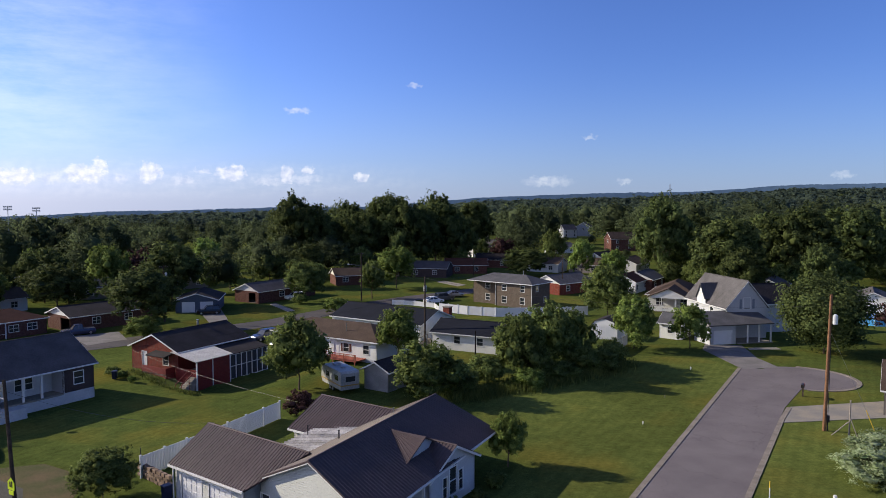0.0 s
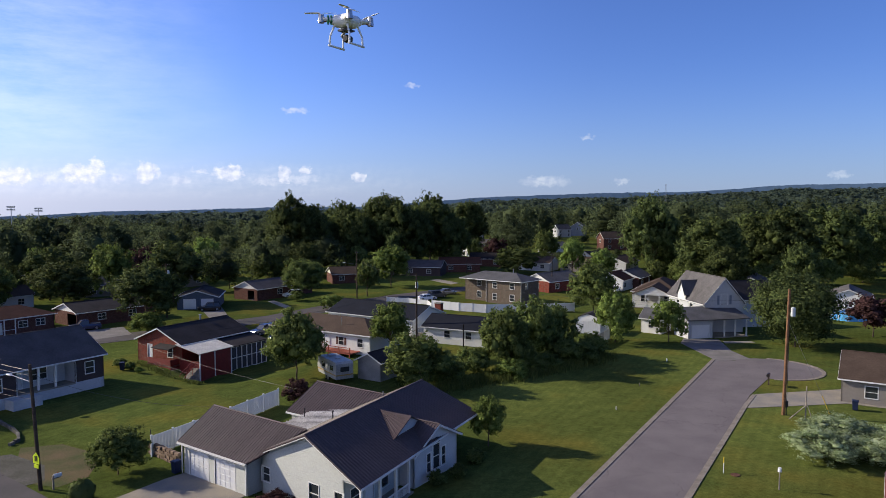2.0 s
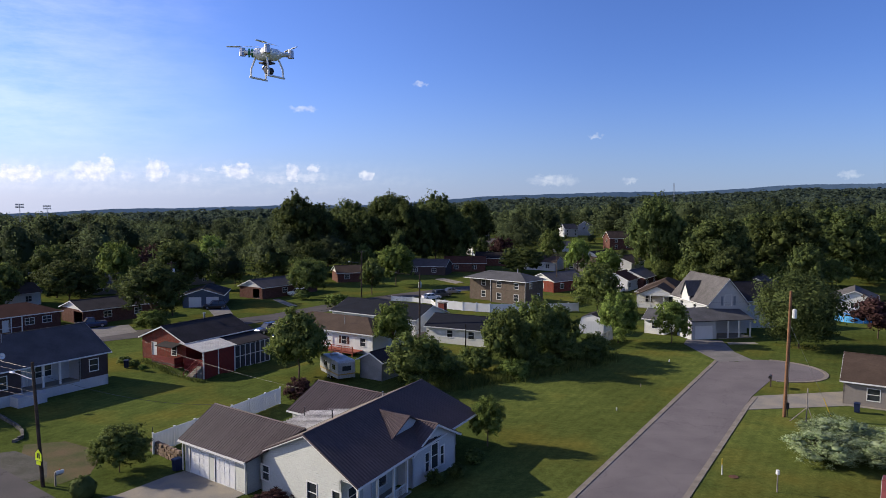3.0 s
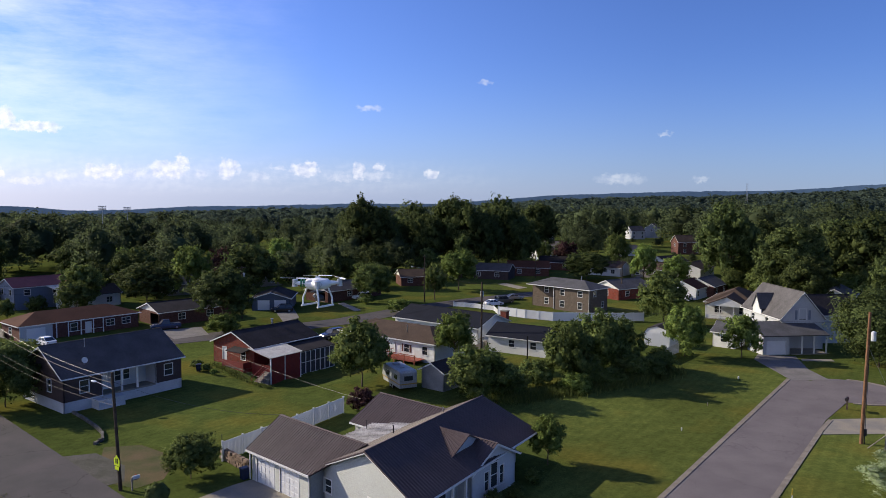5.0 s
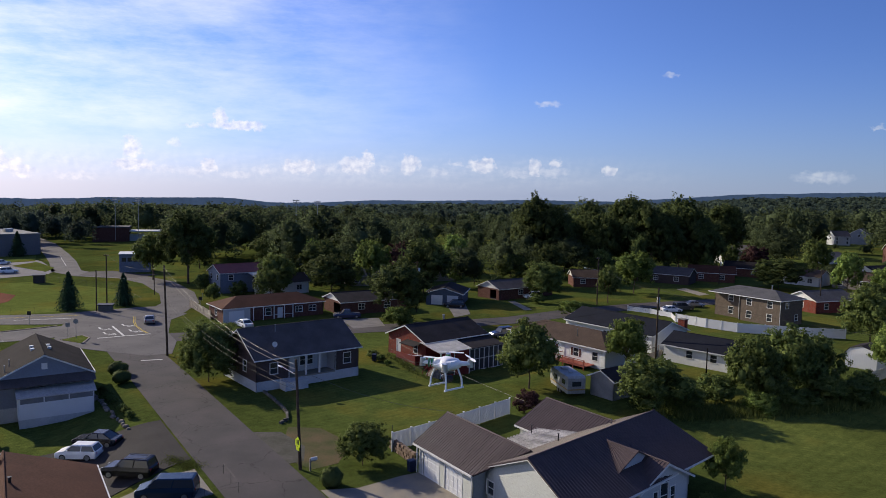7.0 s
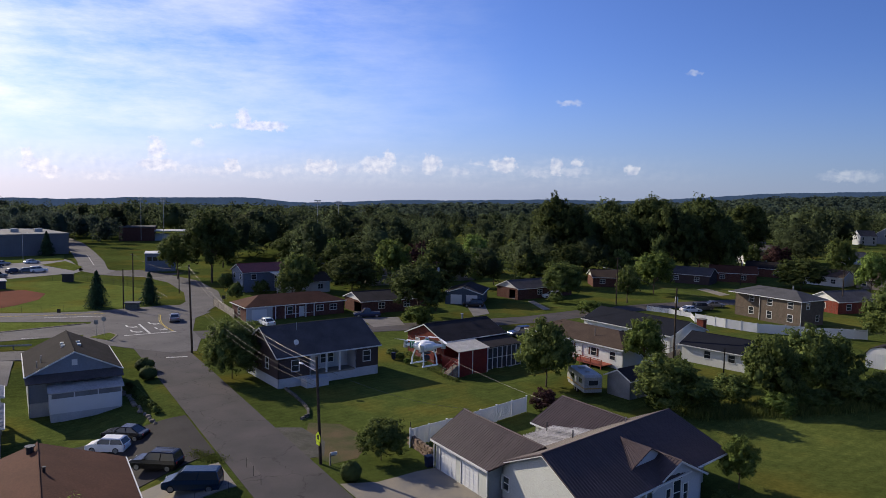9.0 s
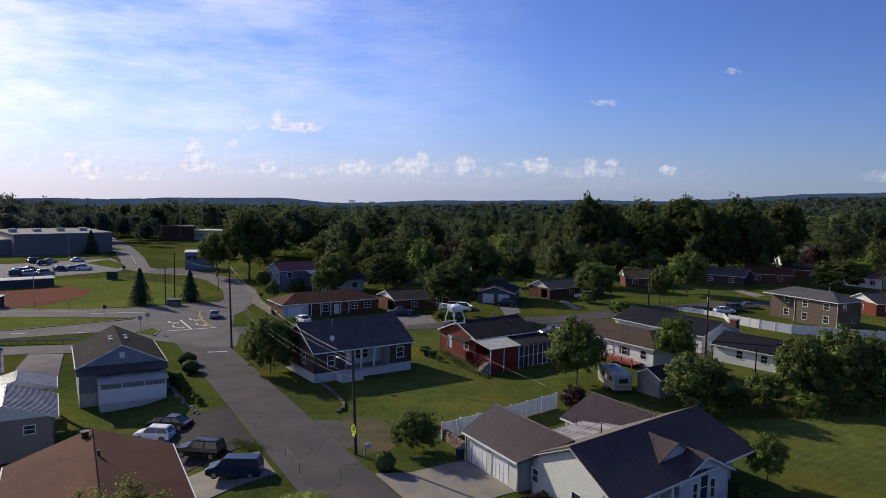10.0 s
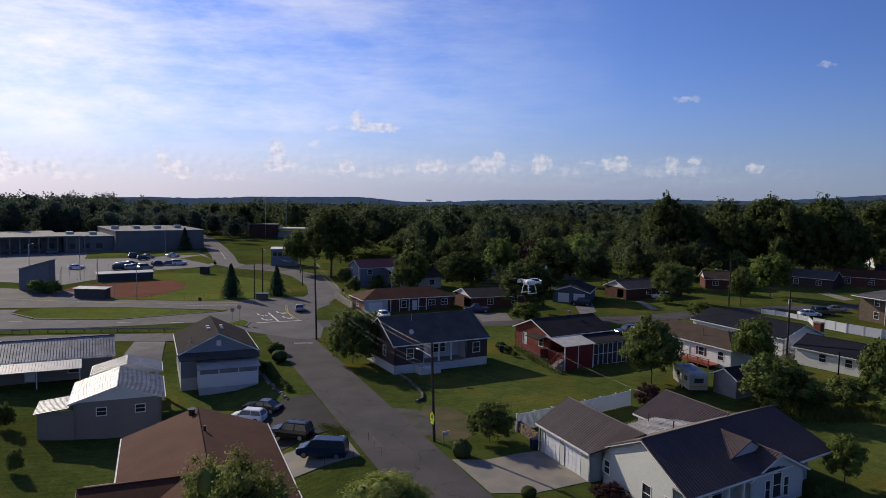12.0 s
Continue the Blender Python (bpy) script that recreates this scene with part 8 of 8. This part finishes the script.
gr = thing("guard_rail", "weathered steel guard rail on short posts", "guard rail")
for a, b in zip([(-124, 53.4), (-117.5, 58.6), (-111, 64.3), (-104.5, 69.3)], [(-117.5, 58.6), (-111, 64.3), (-104.5, 69.3), (-98, 73.6)]):
    a3, b3 = Vector((*a, 0)), Vector((*b, 0))
    n = Vector((b3.y - a3.y, a3.x - b3.x, 0)).normalized() * 0.05
    bm = bmesh.new()
    loft(bm, [[p + n + Vector((0, 0, 0.45)), p - n * 0.6 + Vector((0, 0, 0.52)), p + n + Vector((0, 0, 0.6)), p - n * 0.6 + Vector((0, 0, 0.68)), p + n + Vector((0, 0, 0.75)), p + n * 1.5 + Vector((0, 0, 0.6))] for p in (a3, b3)])
    part("rail", bm, STEEL, gr)
    for k in range(3):
        p = a3.lerp(b3, k / 3)
        part("post", boxes((p.x - 0.07, p.x + 0.07, p.y - 0.07, p.y + 0.07, 0, 0.7)), WOODGREY, gr)

# stacked stone wall by the garage, curved garden wall by the dark house
sw = thing("stacked_stone_wall", "low wall of stacked rough brown stones", "wall")
rs = random.Random(4)
a0, b0 = Vector((-27.3, 59.6, 0)), Vector((-23.6, 56.6, 0))
for row in range(4):
    for k in range(7):
        p = a0.lerp(b0, (k + 0.5 * (row % 2)) / 7)
        hw, hd, hh = rs.uniform(0.27, 0.33), rs.uniform(0.17, 0.24), 0.14
        bm = bmesh.new()
        loft(bm, [[(sx * hw * q, sy * hd * q, z) for sx, sy in ((-1, -1), (1, -1), (1, 1), (-1, 1))] for z, q in ((0, 0.9), (0.05, 1), (0.22, 1), (0.27, 0.86))])
        part("stone", bm, STONE, sw).matrix_basis = pose(p.x, p.y, row * 0.28, 0, rs.uniform(-3, 3), -39 + rs.uniform(-7, 7))
cw = thing("curved_garden_wall", "curved low wall of dark blocks", "wall")
line = [(-50.0, 71.3), (-47.2, 69.1), (-44.6, 66.9), (-42.6, 64.9), (-41.4, 63.0), (-41.5, 61.6)]
for a, b in zip(line, line[1:]):
    run = math.dist(a, b)
    for k in range(max(1, round(run / 0.6))):
        f0 = (k + 0.5) / max(1, round(run / 0.6))
        bm = boxes((-0.28, 0.28, -0.13, 0.13, -0.1, 0.32 + rs.uniform(-0.05, 0.05)))
        part("block", bm, DARKSTONE, cw).matrix_basis = pose(a[0] + (b[0] - a[0]) * f0, a[1] + (b[1] - a[1]) * f0, 0, 0, 0, math.degrees(math.atan2(b[1] - a[1], b[0] - a[0])))
rk = thing("edging_stones", "row of pale edging stones and low plants by the street", "stones")
for k in range(16):
    p = Vector((-69.5, 63.4, 0)).lerp(Vector((-55.6, 54.6, 0)), k / 15)
    bm = bmesh.new()
    s = rs.uniform(0.25, 0.42)
    loft(bm, [[(s * q * math.cos(j), s * q * math.sin(j) * 0.8, z) for j in [i * math.tau / 7 for i in range(7)]] for z, q in ((-0.05, 0.9), (0.1, 1), (0.24, 0.6))])
    part("stone", bm, KERB, rk).matrix_basis = pose(p.x + rs.uniform(-0.2, 0.2), p.y + rs.uniform(-0.2, 0.2), hollow(p.x, p.y), 0, 0, rs.uniform(0, 180))
for k in range(9):
    p = Vector((-69.0, 64.2, 0)).lerp(Vector((-58.0, 57.4, 0)), k / 8)
    bush(p.x, p.y, 0.9, 1.3, "r%d" % (k % 3), "low shrub among edging stones by the street", group="low shrubs by the street")


# ---- rough grass and weeds ----
ROUGHGRASS = leaf_mat("rough_grass", (0.13, 0.15, 0.04), (0.06, 0.08, 0.022), 0.3, objvar=0.0)


def tufts(name, label, path, width, count, height, seed):
    """Blades of unmown grass and weeds standing along a line."""
    rng = np.random.default_rng(seed)
    pts = [Vector((*p, 0)) for p in path]
    runs = [(b - a).length for a, b in zip(pts, pts[1:])]
    k = rng.choice(len(runs), count, p=np.array(runs) / sum(runs))
    a, b = np.array([pts[i][:] for i in k]), np.array([pts[i + 1][:] for i in k])
    c = a + (b - a) * rng.random((count, 1)) + rng.normal(size=(count, 3)) * np.array([width / 2, width / 2, 0])
    c[:, 2] = [hollow(x, y) for x, y in c[:, :2]]
    t = rng.uniform(0, math.tau, count)
    side = np.stack([np.cos(t), np.sin(t), np.zeros(count)], 1) * 0.05
    h = height * rng.uniform(0.35, 1.1, (count, 1))
    top = c + np.array([0, 0, 1]) * h + rng.normal(size=(count, 3)) * h * np.array([0.25, 0.25, 0])
    q = np.stack([c - side, c + side, top + side * 0.4, top - side * 0.4], 1)
    return tagged(new(name, quads_mesh(name, q, ROUGHGRASS)), label, "grass", kind="stuff")


tufts("hedge_weeds", "tall unmown grass and weeds under a hedgerow", [(-1, 82.5), (5, 86), (12, 90.5), (18, 95.5), (23, 100.5)], 2.6, 9000, 0.9, 3)
tufts("fence_weeds", "unmown grass along a wire garden fence", [(-44.0, 96.6), (-39.6, 92.0), (-34.2, 87.2), (-31.4, 84.6)], 0.7, 1800, 0.32, 4)
tufts("slab_weeds", "rough grass beside a concrete slab", [(-45.6, 49.2), (-43.0, 48.4), (-41.8, 48.2)], 1.0, 1500, 0.14, 6)

# ---- signs, boxes, small garden things ----
def road_sign(x, y, z, rot, shape, material, label):
    s = thing("road_sign", label, "sign", x, y, 0, rot)
    part("post", tubes(((0, 0.03, 0), (0, 0.03, z + 0.3), 0.035, 0.035, 6)), STEEL, s)
    n = 8 if shape == "octagon" else 4
    rad = 0.42 if n == 8 else 0.5
    bm = slab([(rad * math.cos((k + 0.5) * math.tau / n), rad * math.sin((k + 0.5) * math.tau / n)) for k in range(n)], -0.008, 0.008)
    part("plate", bm, material, s).matrix_basis = pose(0, -0.02, z, 90, 0, 0)
    return s


BACKSIGN = mat("bare_sign_back", (0.3, 0.31, 0.32), 0.5, 0.6)
road_sign(-95.7, 85.4, 3.0, 30, "octagon", BACKSIGN, "bare back of an eight-sided road sign")
road_sign(-96.6, 84.6, 2.5, 30, "square", BACKSIGN, "bare back of a square road sign")
road_sign(-113.2, 91.4, 2.1, 20, "square", SIGNBLACK, "dark road sign on a post")
road_sign(-97.5, 119.0, 2.2, 20, "square", SIGNBLACK, "dark road sign on a post")
road_sign(-104.0, 128.0, 2.2, 20, "square", mat("yellow_sign", (0.55, 0.4, 0.03), 0.5), "yellow warning sign by the road")


def mailbox(x, y, rot, material, label):
    m = thing("mailbox", label, "mailbox", x, y, 0, rot)
    part("post", boxes((-0.06, 0.06, -0.06, 0.06, -0.1, 1.15)), WOODGREY if material is TRIM else BARK, m)
    part("arm", boxes((-0.05, 0.05, -0.55, 0.1, 0.85, 0.95)), WOODGREY if material is TRIM else BARK, m)
    prof = [(-0.12, 0), (0.12, 0), (0.12, 0.15)] + [(0.12 * math.cos(a), 0.15 + 0.12 * math.sin(a)) for a in [k * math.pi / 8 for k in range(1, 8)]] + [(-0.12, 0.15)]
    bm = bmesh.new()
    loft(bm, [[(px, yy, 0.96 + z) for px, z in prof] for yy in (-0.65, -0.05)])
    b = part("box", bm, material, m)
    part("flag", boxes((0.125, 0.14, -0.4, -0.36, 1.05, 1.3)), LAMPRED, b)
    return m


mailbox(40.4, 83.5, -30, mat("black_mailbox", (0.02, 0.016, 0.016), 0.5), "black mailbox on a wooden post at the kerb").scale = (1.5, 1.5, 1.3)
mailbox(-31.9, 51.6, 140, TRIM, "white mailbox on a wooden post by the street")


def wheelie_bin(x, y, rot, label):
    b = thing("wheelie_bin", label, "bin", x, y, 0.05, rot)
    bm = bmesh.new()
    loft(bm, [[(sx * (0.24 + z * 0.06), sy * (0.28 + z * 0.06), z) for sx, sy in ((-1, -1), (1, -1), (1, 1), (-1, 1))] for z in (0.05, 0.5, 1.0)])
    part("body", bm, PLASTICBLUE, b)
    bm = bmesh.new()
    loft(bm, [[(sx * q * 0.33, sy * q * 0.37, z) for sx, sy in ((-1, -1), (1, -1), (1, 1), (-1, 1))] for z, q in ((1.0, 1.0), (1.05, 1.0), (1.1, 0.75))])
    part("lid", bm, PLASTICBLUE, b)
    for s in (-1, 1):
        part("wheel", tubes(((s * 0.22, 0.33, 0.1), (s * 0.28, 0.33, 0.1), 0.1, 0.1, 10)), RUBBER, b)
    return b


wheelie_bin(-23.3, 54.9, -36, "dark blue wheelie bin beside the garage")
wheelie_bin(44.9, 72.6, -33, "dark blue wheelie bin at the house wall")
wheelie_bin(-44.3, 91.8, 10, "blue bin by the garden fence")


def small_post(x, y, height, r, material, label, cap=None, name="marker_post"):
    p = thing(name, label, "post", x, y, 0)
    part("post", tubes(((0, 0, -0.1), (0, 0, height), r, r, 8)), material, p)
    if cap:
        part("cap", tubes(((0, 0, height), (0, 0, height + cap[1]), cap[0], cap[0] * 0.8, 10)), cap[2], p)
    return p


small_post(23.1, 54.7, 0.9, 0.045, TRIM, "white marker post with yellow top", (0.05, 0.5, mat("yellow_plastic", (0.6, 0.42, 0.04))))
small_post(26.1, 51.1, 1.5, 0.05, WOODGREY, "post with a small white birdhouse", (0.16, 0.32, TRIM), "birdhouse_post")
small_post(18.6, 73.1, 0.35, 0.06, TRIM, "short white pipe cap in the lawn")
small_post(31.9, 96.8, 0.4, 0.09, TRIM, "short white pipe cap in the lawn")
small_post(24.0, 83.0, 0.45, 0.03, WOODGREY, "small wooden stake in the lawn")
mh = thing("manhole_cover", "round rusty manhole cover in grass", "manhole", 23.9, 54.2, 0)
part("cover", tubes(((0, 0, 0), (0, 0, 0.06), 0.4, 0.38, 18)), mat("rust", (0.12, 0.06, 0.04), 0.9, var=0.3), mh)
for x, y in ((-29.6, 61.6), (-28.6, 62.6), (-27.8, 60.9)):
    small_post(x, y, 1.3, 0.04, DARKMETAL, "dark garden stake in the lawn")

# swimming pool
pl = thing("round_pool", "round above-ground swimming pool with white rim", "pool", 79.5, 133.5, 0)
bm = bmesh.new()
n = 24
loft(bm, [[(r * math.cos(k * math.tau / n), r * math.sin(k * math.tau / n), z) for k in range(n)] for r, z in ((3.3, 0), (3.3, 1.3), (3.15, 1.3), (3.15, 1.1))], cap=False)
part("wall", bm, mat("pool_blue_liner", (0.1, 0.4, 0.75), 0.4), pl)
part("water", slab([(3.16 * math.cos(k * math.tau / n), 3.16 * math.sin(k * math.tau / n)) for k in range(n)], 1.0, 1.15), WATER, pl)
for k in range(12):
    a = k * math.tau / 12
    part("rail_post", tubes(((3.35 * math.cos(a), 3.35 * math.sin(a), 0), (3.35 * math.cos(a), 3.35 * math.sin(a), 2.0), 0.05)), TRIM, pl)
bm = bmesh.new()
for k in range(24):
    a, b = k * math.tau / 24, (k + 1) * math.tau / 24
    for z in (1.4, 1.95):
        tube(bm, (3.35 * math.cos(a), 3.35 * math.sin(a), z), (3.35 * math.cos(b), 3.35 * math.sin(b), z), 0.05, n=5)
part("rail", bm, TRIM, pl)

# brick pier by the long house
bp = thing("brick_chimney", "red brick chimney with capstone", "chimney", -1.0, 128.5, 0, -32)
part("shaft", boxes((-0.65, 0.65, -0.5, 0.5, 0, 3.9)), BRICKRED, bp)
part("capstone", boxes((-0.75, 0.75, -0.6, 0.6, 3.9, 4.05)), CONCRETE, bp)


# ---- ball field buildings, school ----
def hut(x, y, rot, w, d, h0, h1, wall, roof, label, name="dugout"):
    t = thing(name, label, name.replace("_", " "), x, y, 0, rot)
    bm = bmesh.new()
    loft(bm, [[(-w / 2, -d / 2, 0), (w / 2, -d / 2, 0), (w / 2, -d / 2, h0), (-w / 2, -d / 2, h0)], [(-w / 2, d / 2, 0), (w / 2, d / 2, 0), (w / 2, d / 2, h1), (-w / 2, d / 2, h1)]])
    part("wall", bm, wall, t)
    bm = bmesh.new()
    a, b = w / 2 + 0.25, d / 2 + 0.3
    loft(bm, [[(-a, -b, h0 + 0.0), (a, -b, h0), (a, b, h1), (-a, b, h1)], [(-a, -b, h0 + 0.15), (a, -b, h0 + 0.15), (a, b, h1 + 0.15), (-a, b, h1 + 0.15)]])
    part("roof", bm, roof, t)
    return t


hut(-166.2, 88.4, 128, 4.0, 6.6, 7.0, 4.9, mat("grey_blue_boards", (0.15, 0.165, 0.19), 0.7), GALV, "tall grey press box with sloping white roof", "press_box")
hut(-144.2, 88.0, 28, 7.0, 2.4, 2.0, 2.2, mat("dark_boards", (0.07, 0.075, 0.085), 0.8), GALV, "long dark dugout with metal roof")
hut(-164.6, 111.0, 62, 13.6, 2.6, 1.9, 2.2, mat("dark_boards", (0.07, 0.075, 0.085), 0.8), PORCHMETAL, "long dark dugout with pale roof")
hut(-159.3, 133.3, 40, 2.6, 1.6, 2.0, 2.2, DARKMETAL, DARKMETAL, "dark scoreboard hut by the outfield", "equipment_hut")
hut(-112.6, 108.6, 30, 2.6, 1.2, 1.2, 1.3, mat("green_cabinet", (0.09, 0.1, 0.09), 0.6), DARKMETAL, "grey electrical cabinet by the spruces", "cabinet")
bh = hut(-158.0, 165.5, 40, 8.5, 6, 5.4, 5.6, mat("slate_blue_wall", (0.13, 0.17, 0.24), 0.7), TRIM, "two-storey slate blue hall with white roof edge", "hall")
for k in range(5):
    part("window", boxes((-3.6 + k * 1.6, -2.4 + k * 1.6, -3.04, -3.01, 3.2, 4.4)), GLASS, bh)

sc = thing("school_building", "long flat-roofed grey school with columned front", "school", -237, 163, 0, 66)


def school_block(x0, x1, y0, y1, h, windows=True):
    for p, q in (((x0, y0), (x1, y0)), ((x1, y0), (x1, y1)), ((x1, y1), (x0, y1)), ((x0, y1), (x0, y0))):
        bm = bmesh.new()
        wall_run(bm, p, q, 0, h, [])
        part("wall", bm, SCHOOLWALL, sc)
    part("flat_roof", boxes((x0 - 0.2, x1 + 0.2, y0 - 0.2, y1 + 0.2, h, h + 0.35)), mat("roof_membrane", (0.2, 0.2, 0.2), 0.8, var=0.15, scale=0.2), sc)
    if windows:
        k = 0
        x = x0 + 2
        while x < x1 - 3:
            part("window", boxes((x, x + 2.2, y0 - 0.05, y0 - 0.01, 1.2, 3.0)), GLASS, sc)
            x += 4.4


school_block(-3, 30, 0, 36, 7.4, False)
school_block(-20, -3, 4, 30, 5.4)
school_block(-75, -20, 10, 40, 5.6)
part("canopy", boxes((-62, -12, 2, 10, 5.6, 6.1)), mat("roof_membrane", (0.5, 0.5, 0.5)), sc)
for k in range(17):
    part("column", boxes((-61.5 + k * 3.0, -61.1 + k * 3.0, 2.2, 2.6, 0, 5.6)), CONCRETE, sc)
for k in range(6):
    part("roof_unit", boxes((-18 + k * 8, -15.5 + k * 8, 12, 14.5, 5.6 if k < 2 else 7.6, 7.0 if k < 2 else 9.0)), STEEL, sc)
fb = thing("far_brick_block", "far dark brick block beyond the trees", "building", -268, 268, land(-268, 268) - 0.3, 40)
part("wall", boxes((-8, 8, -7, 7, 0, 7)), BRICKDARK, fb)
part("roof", boxes((-8.3, 8.3, -7.3, 7.3, 7, 7.5)), SHINGLEGREY, fb)
fs = thing("far_white_store", "far low white store building", "building", -257, 279, land(-257, 279) - 0.3, 40)
part("wall", boxes((-8, 8, -4, 4, 0, 3.6)), SIDING, fs)
part("roof", boxes((-10.3, 10.3, -6.3, 6.3, 5, 5.4)), TRIM, fs)

# ---- road markings ----
mk = tagged(new("road_markings", None), "worn white lane lines and arrows on asphalt", "road marking", kind="structure")


def mark(points, width, material=PAINTLINE, z=0.05):
    part("line", slab(strip(points, width), z - 0.004, z), material, mk)


for pts in (((-98.9, 96.4), (-90.4, 90.4)), ((-93.1, 87.2), (-87.9, 93.9)), ((-75.5, 78.0), (-73.1, 79.8))):
    mark(pts, 0.38)
for cx, cy in ((-98.3, 93.2), (-94.3, 90.3), (-97.1, 97.4), (-92.2, 94.0)):
    mark([(cx - 1.7, cy + 1.2), (cx - 0.2, cy + 0.15), (cx + 0.9, cy + 0.5)], 0.34)
    mark([(cx + 0.5, cy + 1.1), (cx + 1.6, cy + 0.7), (cx + 0.9, cy - 0.3)], 0.3)
for off in (-0.2, 0.2):
    mark([(-102.5 + off, 105.6), (-98.4 + off, 101.2), (-95.7 + off, 98.7), (-92.0 + off, 96.0), (-88.7 + off, 94.0)], 0.13, YELLOWLINE)
    mark([(-160, 74.0 + off), (-140.5, 82.8 + off), (-124, 92.5 + off), (-113, 102 + off)], 0.12, YELLOWLINE, 0.046)
mark([(-119, 93.0), (-111, 99.5)], 0.3, z=0.05)
for k in range(5):
    mark([(-138 + k * 8.0, 56.5 + k * 5.4), (-136 + k * 8.0, 58 + k * 5.4)], 0.2, z=0.05)
mark([(-186, 166), (-214, 189)], 0.15, z=0.05)


# ---- the other drone ----
def drone():
    d = thing("quadcopter_drone", "white hovering quadcopter with landing skids and camera", "drone", -1.75, 1.4, 24.2, 150)
    bm = bmesh.new()
    ring = 20
    prof = ((0.02, 0.055), (0.075, 0.045), (0.1, 0.015), (0.095, -0.01), (0.06, -0.035), (0.02, -0.04))
    loft(bm, [[(r * (1 + 0.18 * math.cos(4 * k * math.tau / ring - math.pi)) * math.cos(k * math.tau / ring), r * (1 + 0.18 * math.cos(4 * k * math.tau / ring - math.pi)) * math.sin(k * math.tau / ring), z) for k in range(ring)] for r, z in prof])
    part("shell", bm, WHITEGLOSS, d, smooth=True)
    for k in range(4):
        a = math.pi / 4 + k * math.pi / 2
        c, s = math.cos(a), math.sin(a)
        bm = bmesh.new()
        sec = ((0.05, 0.05, 0.03, 0.01), (0.11, 0.032, 0.02, 0.012), (0.175, 0.022, 0.014, 0.015))
        loft(bm, [[(c * r - s * w * math.cos(t), s * r + c * w * math.cos(t), z + h * math.sin(t)) for t in [j * math.tau / 8 for j in range(8)]] for r, w, h, z in sec])
        arm = part("arm", bm, WHITEGLOSS, d, smooth=True)
        part("motor", tubes(((c * 0.175, s * 0.175, -0.012), (c * 0.175, s * 0.175, 0.045), 0.024, 0.02, 10)), mat("motor_metal", (0.5, 0.5, 0.52), 0.3, 0.8), d)
        bm = bmesh.new()
        t = 0.5 + k * 1.1
        for sgn in (-1, 1):
            u = Vector((math.cos(t) * sgn, math.sin(t) * sgn, 0))
            v = Vector((-u.y, u.x, 0))
            o = Vector((c * 0.175, s * 0.175, 0.052))
            loft(bm, [[o + u * r - v * w, o + u * r + v * w + Vector((0, 0, 0.004)), o + u * r + v * w + Vector((0, 0, 0.006)), o + u * r - v * w + Vector((0, 0, 0.002))] for r, w in ((0.006, 0.006), (0.04, 0.014), (0.118, 0.006))])
        part("propeller", bm, WHITEGLOSS, d)
        for r0 in (0.1, 0.122) if k in (0, 3) else ():
            part("green_band", tubes(((c * r0, s * r0, 0.012), (c * (r0 + 0.012), s * (r0 + 0.012), 0.012), 0.033, 0.031, 10)), mat("green_tape", (0.02, 0.2, 0.1), 0.4), arm)
        part("status_light", tubes(((c * 0.15, s * 0.15, -0.004), (c * 0.15, s * 0.15, 0.0), 0.012, 0.012, 8)), LAMPRED, arm)
    for s in (-1, 1):
        bm = bmesh.new()
        for e in (-1, 1):
            tube(bm, (s * 0.055, e * 0.06, -0.02), (s * 0.085, e * 0.075, -0.1), 0.008, 0.007)
            tube(bm, (s * 0.085, e * 0.075, -0.1), (s * 0.088, e * 0.077, -0.16), 0.007)
        tube(bm, (s * 0.088, -0.09, -0.163), (s * 0.088, 0.09, -0.163), 0.008)
        part("landing_skid", bm, WHITEGLOSS, d)
    part("gimbal_plate", boxes((-0.045, 0.045, -0.04, 0.04, -0.062, -0.05)), DARKMETAL, d)
    cam_part = part("camera_ball", tubes(((0, 0.0, -0.11), (0, -0.045, -0.11), 0.03, 0.026, 12), ((0, 0.015, -0.11), (0, 0.0, -0.11), 0.02, 0.03, 12)), DARKMETAL, d)
    part("gimbal_arm", tubes(((0, 0, -0.055), (0.035, 0.01, -0.09), 0.008), ((0.035, 0.01, -0.09), (0.02, 0, -0.11), 0.008)), mat("gimbal_grey", (0.45, 0.45, 0.46), 0.4, 0.5), d)
    return d


drone()
